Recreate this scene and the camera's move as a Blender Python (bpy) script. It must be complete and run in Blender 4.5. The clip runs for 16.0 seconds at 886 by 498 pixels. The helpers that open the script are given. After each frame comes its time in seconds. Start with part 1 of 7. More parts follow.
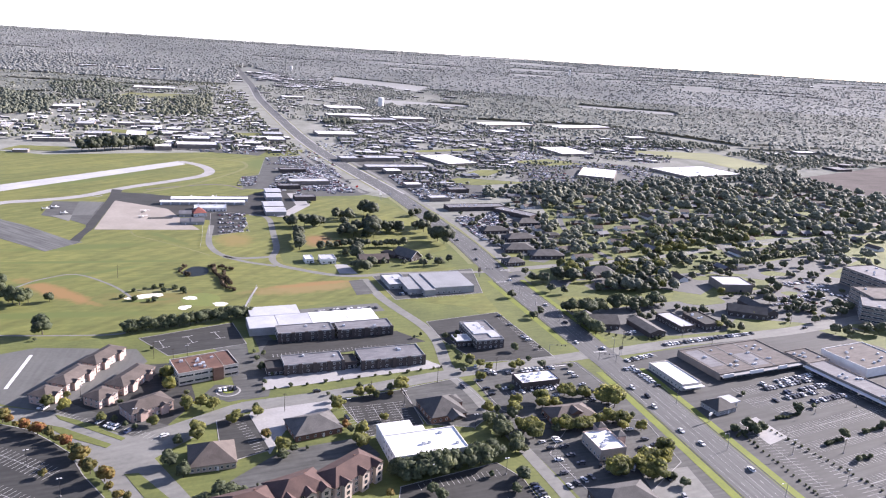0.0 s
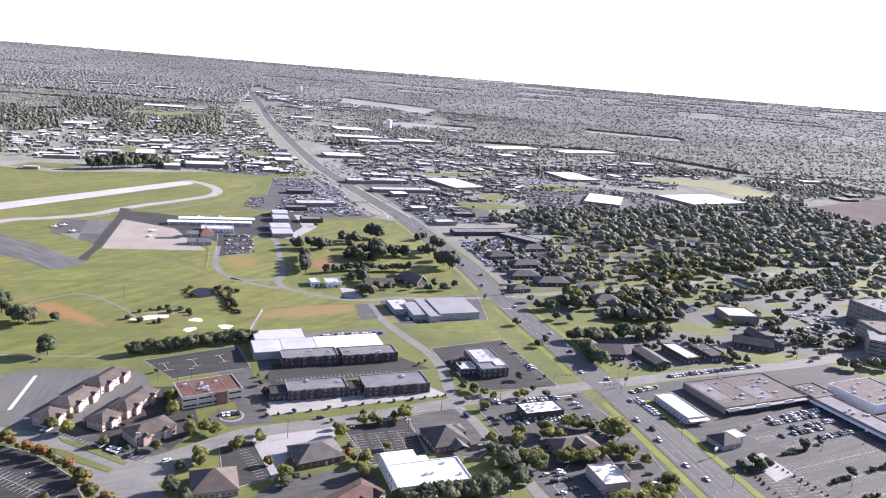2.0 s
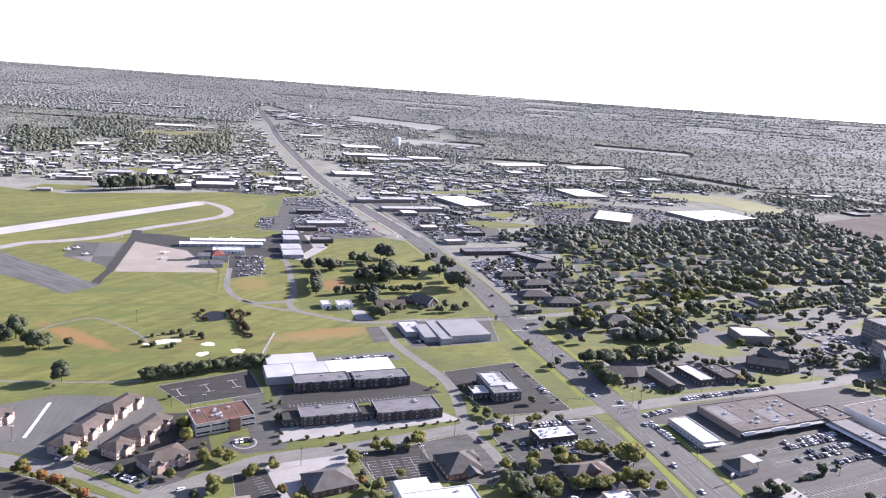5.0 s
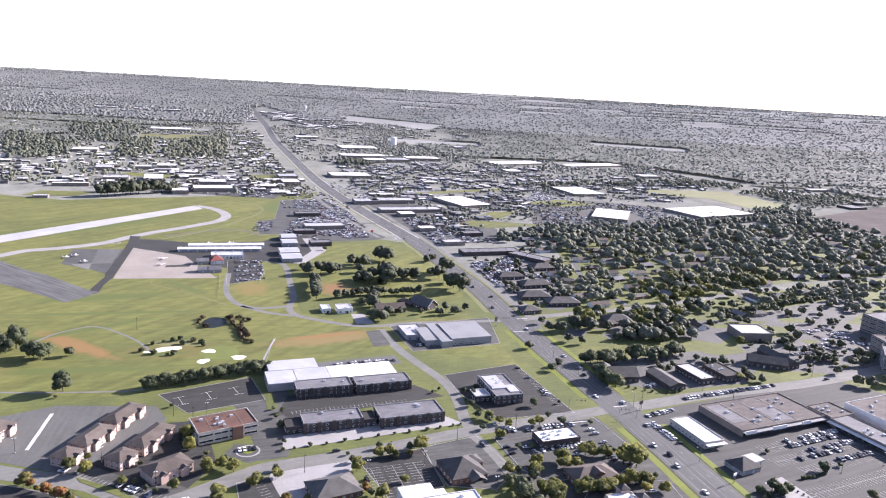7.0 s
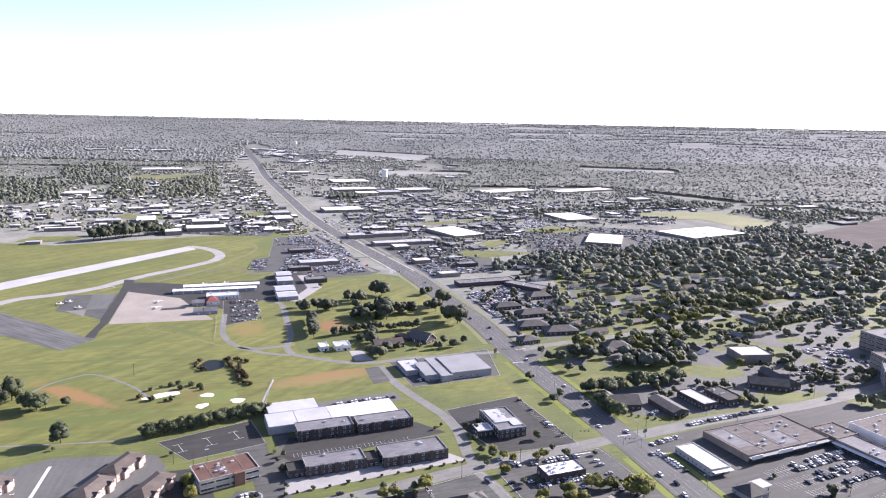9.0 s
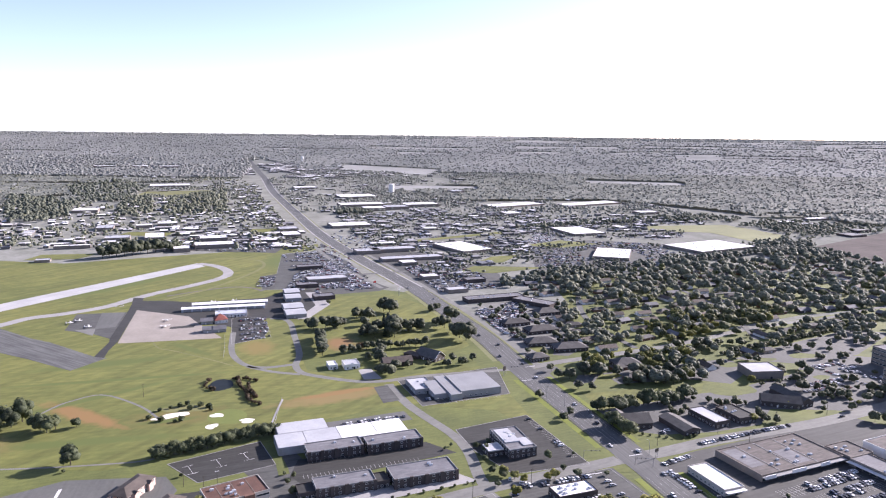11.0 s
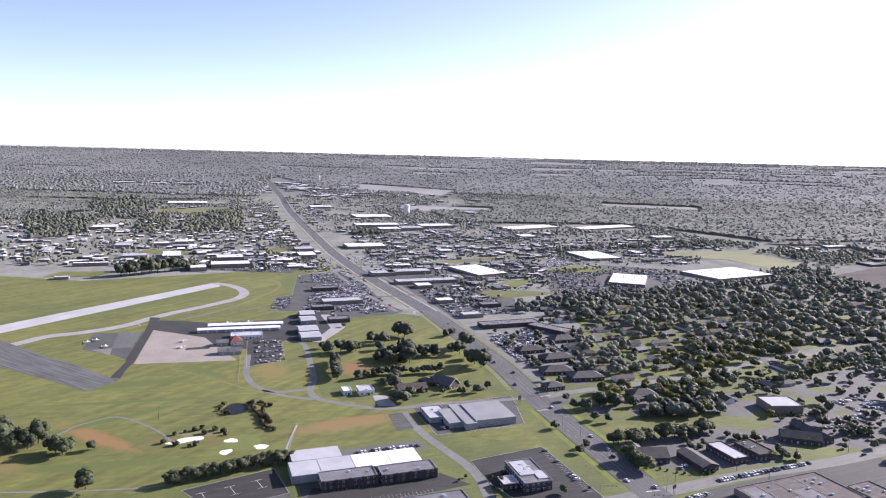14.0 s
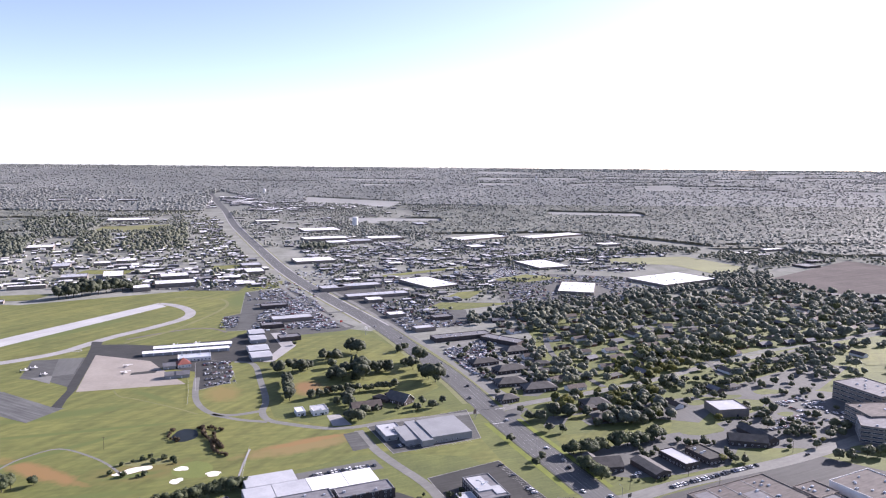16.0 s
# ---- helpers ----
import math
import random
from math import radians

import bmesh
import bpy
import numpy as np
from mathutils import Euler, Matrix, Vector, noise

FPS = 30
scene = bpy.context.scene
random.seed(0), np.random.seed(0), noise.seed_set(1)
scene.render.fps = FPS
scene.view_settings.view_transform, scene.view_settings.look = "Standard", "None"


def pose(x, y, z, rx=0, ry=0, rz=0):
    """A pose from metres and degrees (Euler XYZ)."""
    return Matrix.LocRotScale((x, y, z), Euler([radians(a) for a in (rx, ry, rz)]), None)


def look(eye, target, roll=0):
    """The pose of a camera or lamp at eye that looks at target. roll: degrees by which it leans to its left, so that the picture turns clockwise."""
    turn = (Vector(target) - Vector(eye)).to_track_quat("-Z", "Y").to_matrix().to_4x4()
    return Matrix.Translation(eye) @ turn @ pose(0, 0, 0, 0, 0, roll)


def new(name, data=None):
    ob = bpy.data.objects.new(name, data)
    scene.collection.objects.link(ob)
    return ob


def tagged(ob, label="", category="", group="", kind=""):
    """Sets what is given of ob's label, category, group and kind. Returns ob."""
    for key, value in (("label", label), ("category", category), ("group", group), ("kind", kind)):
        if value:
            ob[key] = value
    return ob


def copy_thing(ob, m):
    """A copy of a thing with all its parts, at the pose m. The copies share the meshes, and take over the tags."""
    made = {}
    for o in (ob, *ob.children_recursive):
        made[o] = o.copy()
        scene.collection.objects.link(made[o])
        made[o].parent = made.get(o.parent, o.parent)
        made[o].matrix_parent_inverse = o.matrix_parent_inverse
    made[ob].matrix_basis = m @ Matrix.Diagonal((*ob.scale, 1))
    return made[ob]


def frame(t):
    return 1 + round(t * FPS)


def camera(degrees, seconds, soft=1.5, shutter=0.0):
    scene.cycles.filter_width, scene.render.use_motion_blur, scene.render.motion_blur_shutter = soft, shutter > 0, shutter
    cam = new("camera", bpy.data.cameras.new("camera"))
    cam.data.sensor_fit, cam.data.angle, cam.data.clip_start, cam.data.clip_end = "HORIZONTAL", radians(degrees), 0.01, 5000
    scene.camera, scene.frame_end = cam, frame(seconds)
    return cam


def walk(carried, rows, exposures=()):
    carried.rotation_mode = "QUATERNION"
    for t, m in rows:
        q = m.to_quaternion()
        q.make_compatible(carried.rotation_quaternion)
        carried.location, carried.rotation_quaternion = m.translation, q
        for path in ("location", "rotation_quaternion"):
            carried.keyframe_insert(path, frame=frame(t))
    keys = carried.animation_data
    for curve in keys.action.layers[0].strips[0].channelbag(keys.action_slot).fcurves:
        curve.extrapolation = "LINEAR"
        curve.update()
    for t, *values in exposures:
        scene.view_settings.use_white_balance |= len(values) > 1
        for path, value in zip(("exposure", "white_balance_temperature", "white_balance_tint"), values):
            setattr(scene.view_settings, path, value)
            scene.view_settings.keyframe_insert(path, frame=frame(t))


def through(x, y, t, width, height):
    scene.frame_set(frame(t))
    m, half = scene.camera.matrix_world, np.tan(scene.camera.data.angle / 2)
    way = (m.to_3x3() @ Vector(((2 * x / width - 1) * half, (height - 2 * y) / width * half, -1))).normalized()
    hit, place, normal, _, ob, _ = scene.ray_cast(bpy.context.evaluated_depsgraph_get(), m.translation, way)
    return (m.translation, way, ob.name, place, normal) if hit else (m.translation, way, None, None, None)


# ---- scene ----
import functools

cam = camera(63.1, 16.0, 1.15)
PATH = [
    (0, (7.038, -2.441, 195.938), (7.0339, -0.5110, 195.4123), 3.70),
    (0.5, (6.722, -2.365, 197.033), (6.7191, -0.4316, 196.5211), 4.29),
    (1, (6.384, -2.277, 198.098), (6.3785, -0.3399, 197.6005), 4.38),
    (1.5, (6.028, -2.178, 199.138), (6.0154, -0.2377, 198.6538), 4.53),
    (2, (5.655, -2.070, 200.158), (5.6333, -0.1259, 199.6875), 4.61),
    (2.5, (5.269, -1.953, 201.160), (5.2371, -0.0063, 200.7030), 4.49),
    (3, (4.873, -1.829, 202.150), (4.8363, 0.1194, 201.7017), 4.19),
    (3.5, (4.468, -1.700, 203.130), (4.4283, 0.2497, 202.6843), 3.70),
    (4, (4.057, -1.564, 204.104), (4.0112, 0.3869, 203.6683), 4.42),
    (6.5, (1.951, -0.832, 208.985), (1.8998, 1.1205, 208.5544), 3.29),
    (7, (1.526, -0.677, 209.980), (1.4846, 1.2745, 209.5429), 3.18),
    (7.5, (1.101, -0.518, 210.987), (1.0687, 1.4323, 210.5468), 2.50),
    (8, (0.675, -0.357, 212.007), (0.6431, 1.5966, 211.5808), 3.10),
    (8.5, (0.248, -0.193, 213.042), (0.2129, 1.7630, 212.6241), 1.21),
    (9, (-0.180, -0.025, 214.091), (-0.2080, 1.9427, 213.7321), 1.10),
    (11.5, (-2.391, 0.895, 219.600), (-2.4404, 2.8694, 219.2825), 0.60),
    (12, (-2.859, 1.102, 220.756), (-2.9105, 3.0776, 220.4498), 1.20),
    (12.5, (-3.341, 1.319, 221.930), (-3.3940, 3.2959, 221.6343), 0.42),
    (13, (-3.840, 1.547, 223.121), (-3.8991, 3.5260, 222.8370), 0.79),
    (13.5, (-4.359, 1.789, 224.328), (-4.4303, 3.7685, 224.0521), 1.00),
    (14, (-4.901, 2.046, 225.551), (-4.9869, 4.0253, 225.2784), 1.38),
    (14.5, (-5.470, 2.320, 226.788), (-5.5358, 4.3006, 226.5204), 1.00),
    (15, (-6.069, 2.612, 228.037), (-6.0717, 4.5957, 227.7799), 0.29),
    (15.5, (-6.704, 2.926, 229.298), (-6.6881, 4.9097, 229.0444), 0.51),
    (16, (-7.378, 3.263, 230.569), (-7.3226, 5.2473, 230.3255), 0.50),
]
walk(cam, [(t, look(eye, target, roll)) for t, eye, target, roll in PATH], exposures=[(0, 1.58, 6460, 25), (9, 1.59, 6460, 25), (11.5, 1.34, 6430, 26), (12.5, 1.26, 6410, 26), (14, 1.19, 6400, 26), (15, 1.3, 6400, 26), (16, 1.32, 6400, 26)])

# ---- daylight: low autumn sun ahead and to the east, thin bright sky ----
SUN_EL, SUN_ROT = 22.5, 57.0
world = bpy.data.worlds.new("world")
scene.world = world
world.use_nodes = True
wn = world.node_tree.nodes
sky = wn.new("ShaderNodeTexSky")
sky.sky_type = "NISHITA"
sky.sun_disc = False
sky.sun_elevation, sky.sun_rotation = radians(SUN_EL), radians(SUN_ROT)
sky.air_density, sky.dust_density, sky.ozone_density, sky.altitude = 0.5, 1.0, 0.6, 900.0
wn["Background"].inputs["Strength"].default_value = 0.122
veil = wn.new("ShaderNodeHueSaturation")
veil.inputs["Saturation"].default_value = 0.93
world.node_tree.links.new(sky.outputs[0], veil.inputs["Color"])
world.node_tree.links.new(veil.outputs[0], wn["Background"].inputs["Color"])
sun = new("sun", bpy.data.lights.new("sun", "SUN"))
sun.data.energy, sun.data.angle, sun.data.color = 5.0, radians(0.5), (1.0, 0.97, 0.92)
sx, sy = math.sin(radians(SUN_ROT)), math.cos(radians(SUN_ROT))
sun.matrix_world = look((2000 * sx, 2000 * sy, 2000 * math.tan(radians(SUN_EL))), (0, 0, 0))

# ---- plan constants ----
GRID = 22.0          # the heading of the street grid, degrees
rng = np.random.default_rng(7)


def rise(v, start, end, top):
    u = min(max((v - start) / (end - start), 0.0), 1.2)
    return top * u ** 1.35


def ground_z(x, y):
    """The land is level near by and climbs gently to a rim of low hills."""
    return rise(y, 2600, 4850, 183) + rise(abs(x), 3200, 5400, 186) + rise(-y, 1500, 3500, 186)


# ---- materials ----
def material(name, colour, other=None, rough=0.85, coarse=0.05, fine=1.5, mix=0.5, bump=0.0, metal=0.0, island=0.0, obj=0.0, spec=0.3):
    """Two base colours mixed by a coarse and a fine noise; island and obj: how far each piece or thing varies in brightness."""
    m = bpy.data.materials.new(name)
    m.use_nodes = True
    n, ln = m.node_tree.nodes, m.node_tree.links
    b = n["Principled BSDF"]
    b.inputs["Roughness"].default_value, b.inputs["Metallic"].default_value = rough, metal
    b.inputs["Specular IOR Level"].default_value = spec
    geo = n.new("ShaderNodeNewGeometry")
    big, small = n.new("ShaderNodeTexNoise"), n.new("ShaderNodeTexNoise")
    big.inputs["Scale"].default_value, small.inputs["Scale"].default_value = coarse, fine
    big.inputs["Detail"].default_value, small.inputs["Detail"].default_value = 5, 4
    for t in (big, small):
        ln.new(geo.outputs["Position"], t.inputs["Vector"])
    add = n.new("ShaderNodeMath")
    add.operation = "MULTIPLY_ADD"
    ln.new(small.outputs["Fac"], add.inputs[0])
    add.inputs[1].default_value = 0.6
    ln.new(big.outputs["Fac"], add.inputs[2])
    ramp = n.new("ShaderNodeMapRange")
    ramp.inputs["From Min"].default_value, ramp.inputs["From Max"].default_value = 0.8 - 0.32 * mix * 1.3, 0.8 + 0.32 * mix * 1.3
    ln.new(add.outputs[0], ramp.inputs["Value"])
    col = n.new("ShaderNodeMix")
    col.data_type = "RGBA"
    other = other or tuple(c * 0.75 for c in colour)
    col.inputs["A"].default_value, col.inputs["B"].default_value = (*colour, 1), (*other, 1)
    ln.new(ramp.outputs["Result"], col.inputs["Factor"])
    out = col.outputs["Result"]
    for amount, source in ((island, geo.outputs["Random Per Island"]), (obj, None)):
        if amount:
            if source is None:
                source = n.new("ShaderNodeObjectInfo").outputs["Random"]
            span = n.new("ShaderNodeMapRange")
            span.inputs["To Min"].default_value, span.inputs["To Max"].default_value = 1 - amount, 1 + amount
            ln.new(source, span.inputs["Value"])
            hsv = n.new("ShaderNodeHueSaturation")
            ln.new(span.outputs["Result"], hsv.inputs["Value"])
            ln.new(out, hsv.inputs["Color"])
            out = hsv.outputs["Color"]
    ln.new(out, b.inputs["Base Color"])
    if bump:
        bp = n.new("ShaderNodeBump")
        bp.inputs["Distance"].default_value = bump
        bp.inputs["Strength"].default_value = 0.6
        ln.new(small.outputs["Fac"], bp.inputs["Height"])
        ln.new(bp.outputs[0], b.inputs["Normal"])
    return m


def palette(name, colours, rough=0.6, by="island", metal=0.0):
    """Each island or thing takes one of several colours by chance."""
    m = bpy.data.materials.new(name)
    m.use_nodes = True
    n, ln = m.node_tree.nodes, m.node_tree.links
    b = n["Principled BSDF"]
    b.inputs["Roughness"].default_value, b.inputs["Metallic"].default_value = rough, metal
    source = n.new("ShaderNodeNewGeometry").outputs["Random Per Island"] if by == "island" else n.new("ShaderNodeObjectInfo").outputs["Random"]
    ramp = n.new("ShaderNodeValToRGB")
    ramp.color_ramp.interpolation = "CONSTANT"
    e = ramp.color_ramp.elements
    while len(e) < len(colours):
        e.new(0.5)
    for i, c in enumerate(colours):
        e[i].position, e[i].color = i / len(colours), (*c, 1)
    ln.new(source, ramp.inputs[0])
    noise_t = n.new("ShaderNodeTexNoise")
    noise_t.inputs["Scale"].default_value = 0.4
    geo = n.new("ShaderNodeNewGeometry")
    ln.new(geo.outputs["Position"], noise_t.inputs["Vector"])
    span = n.new("ShaderNodeMapRange")
    span.inputs["To Min"].default_value, span.inputs["To Max"].default_value = 0.75, 1.25
    ln.new(noise_t.outputs["Fac"], span.inputs["Value"])
    hsv = n.new("ShaderNodeHueSaturation")
    ln.new(span.outputs["Result"], hsv.inputs["Value"])
    ln.new(ramp.outputs[0], hsv.inputs["Color"])
    ln.new(hsv.outputs[0], b.inputs["Base Color"])
    return m


def foliage(name, colours, through=0.25, clump=0.09, tree=0.35, grain=0.0, size=0.7):
    """Leaves: colours by leaf and by tree, partly letting the light through; grain: how far sprays of about 1 / size metres differ, for clumps."""
    m = bpy.data.materials.new(name)
    m.use_nodes = True
    n, ln = m.node_tree.nodes, m.node_tree.links
    b = n["Principled BSDF"]
    b.inputs["Roughness"].default_value = 0.65
    b.inputs["Specular IOR Level"].default_value = 0.2
    geo, info = n.new("ShaderNodeNewGeometry"), n.new("ShaderNodeObjectInfo")
    tex = n.new("ShaderNodeTexNoise")
    tex.inputs["Scale"].default_value, tex.inputs["Detail"].default_value = clump, 2
    ln.new(geo.outputs["Position"], tex.inputs["Vector"])
    far = n.new("ShaderNodeMapRange")
    far.inputs["From Min"].default_value, far.inputs["From Max"].default_value = 0.3, 0.7
    ln.new(tex.outputs["Fac"], far.inputs["Value"])
    mean = n.new("ShaderNodeMath")
    mean.operation = "MULTIPLY_ADD"
    mean.inputs[1].default_value = 0.3
    ln.new(geo.outputs["Random Per Island"], mean.inputs[0])
    part_of = n.new("ShaderNodeMath")
    part_of.operation = "MULTIPLY_ADD"
    part_of.inputs[1].default_value = tree
    ln.new(info.outputs["Random"], part_of.inputs[0])
    scale = n.new("ShaderNodeMath")
    scale.operation = "MULTIPLY"
    scale.inputs[1].default_value = 0.75 - tree
    ln.new(far.outputs["Result"], scale.inputs[0])
    ln.new(scale.outputs[0], part_of.inputs[2])
    ln.new(part_of.outputs[0], mean.inputs[2])
    ramp = n.new("ShaderNodeValToRGB")
    e = ramp.color_ramp.elements
    while len(e) < len(colours):
        e.new(0.5)
    for i, c in enumerate(colours):
        e[i].position, e[i].color = 0.1 + 0.85 * i / max(1, len(colours) - 1), (*c, 1)
    ln.new(mean.outputs[0], ramp.inputs[0])
    out = ramp.outputs[0]
    if grain:
        spray = n.new("ShaderNodeTexNoise")
        spray.inputs["Scale"].default_value, spray.inputs["Detail"].default_value, spray.inputs["Roughness"].default_value = size, 3, 0.65
        ln.new(geo.outputs["Position"], spray.inputs["Vector"])
        span = n.new("ShaderNodeMapRange")
        span.inputs["From Min"].default_value, span.inputs["From Max"].default_value = 0.3, 0.7
        span.inputs["To Min"].default_value, span.inputs["To Max"].default_value = 1 - grain, 1 + grain
        ln.new(spray.outputs["Fac"], span.inputs["Value"])
        hsv = n.new("ShaderNodeHueSaturation")
        ln.new(span.outputs["Result"], hsv.inputs["Value"])
        ln.new(out, hsv.inputs["Color"])
        out = hsv.outputs["Color"]
        bp = n.new("ShaderNodeBump")
        bp.inputs["Distance"].default_value, bp.inputs["Strength"].default_value = 0.5 / size, 0.8
        ln.new(spray.outputs["Fac"], bp.inputs["Height"])
        ln.new(bp.outputs[0], b.inputs["Normal"])
    ln.new(out, b.inputs["Base Color"])
    tr = n.new("ShaderNodeBsdfTranslucent")
    ln.new(out, tr.inputs["Color"])
    mx = n.new("ShaderNodeMixShader")
    mx.inputs[0].default_value = through
    ln.new(b.outputs[0], mx.inputs[1])
    ln.new(tr.outputs[0], mx.inputs[2])
    ln.new(mx.outputs[0], n["Material Output"].inputs["Surface"])
    return m


def worn_patch(m, cx, cy, rx, ry, turn, colour, edge=0.35):
    """A dry patch with a ragged edge in a turf material."""
    n, ln = m.node_tree.nodes, m.node_tree.links
    b = n["Principled BSDF"]
    was = b.inputs["Base Color"].links[0].from_socket
    geo, mp, ln_len = n.new("ShaderNodeNewGeometry"), n.new("ShaderNodeMapping"), n.new("ShaderNodeVectorMath")
    mp.vector_type = "TEXTURE"
    mp.inputs["Location"].default_value = (cx, cy, 0)
    mp.inputs["Rotation"].default_value = (0, 0, radians(turn))
    mp.inputs["Scale"].default_value = (rx, ry, 1000)
    ln.new(geo.outputs["Position"], mp.inputs["Vector"])
    ln_len.operation = "LENGTH"
    ln.new(mp.outputs[0], ln_len.inputs[0])
    tex = n.new("ShaderNodeTexNoise")
    tex.inputs["Scale"].default_value, tex.inputs["Detail"].default_value = 0.12, 6
    ln.new(geo.outputs["Position"], tex.inputs["Vector"])
    add = n.new("ShaderNodeMath")
    add.operation = "MULTIPLY_ADD"
    add.inputs[1].default_value = 1.1
    ln.new(tex.outputs["Fac"], add.inputs[0])
    ln.new(ln_len.outputs["Value"], add.inputs[2])
    rg = n.new("ShaderNodeMapRange")
    rg.inputs["From Min"].default_value, rg.inputs["From Max"].default_value = 1.5 + edge, 1.5 - edge
    ln.new(add.outputs[0], rg.inputs["Value"])
    mx = n.new("ShaderNodeMix")
    mx.data_type = "RGBA"
    ln.new(rg.outputs["Result"], mx.inputs["Factor"])
    ln.new(was, mx.inputs["A"])
    mx.inputs["B"].default_value = (*colour, 1)
    ln.new(mx.outputs["Result"], b.inputs["Base Color"])


def streaks(m, turn, along, across, amount):
    """Long faint streaks in a ground material, lying along a heading."""
    n, ln = m.node_tree.nodes, m.node_tree.links
    b = n["Principled BSDF"]
    was = b.inputs["Base Color"].links[0].from_socket
    geo, mp, tex = n.new("ShaderNodeNewGeometry"), n.new("ShaderNodeMapping"), n.new("ShaderNodeTexNoise")
    mp.vector_type = "TEXTURE"
    mp.inputs["Rotation"].default_value = (0, 0, radians(turn))
    mp.inputs["Scale"].default_value = (along, across, 1000)
    ln.new(geo.outputs["Position"], mp.inputs["Vector"])
    ln.new(mp.outputs[0], tex.inputs["Vector"])
    tex.inputs["Scale"].default_value, tex.inputs["Detail"].default_value = 1.0, 4
    span = n.new("ShaderNodeMapRange")
    span.inputs["From Min"].default_value, span.inputs["From Max"].default_value = 0.3, 0.7
    span.inputs["To Min"].default_value, span.inputs["To Max"].default_value = 1 - amount, 1 + amount
    ln.new(tex.outputs["Fac"], span.inputs["Value"])
    hsv = n.new("ShaderNodeHueSaturation")
    ln.new(span.outputs["Result"], hsv.inputs["Value"])
    ln.new(was, hsv.inputs["Color"])
    ln.new(hsv.outputs["Color"], b.inputs["Base Color"])


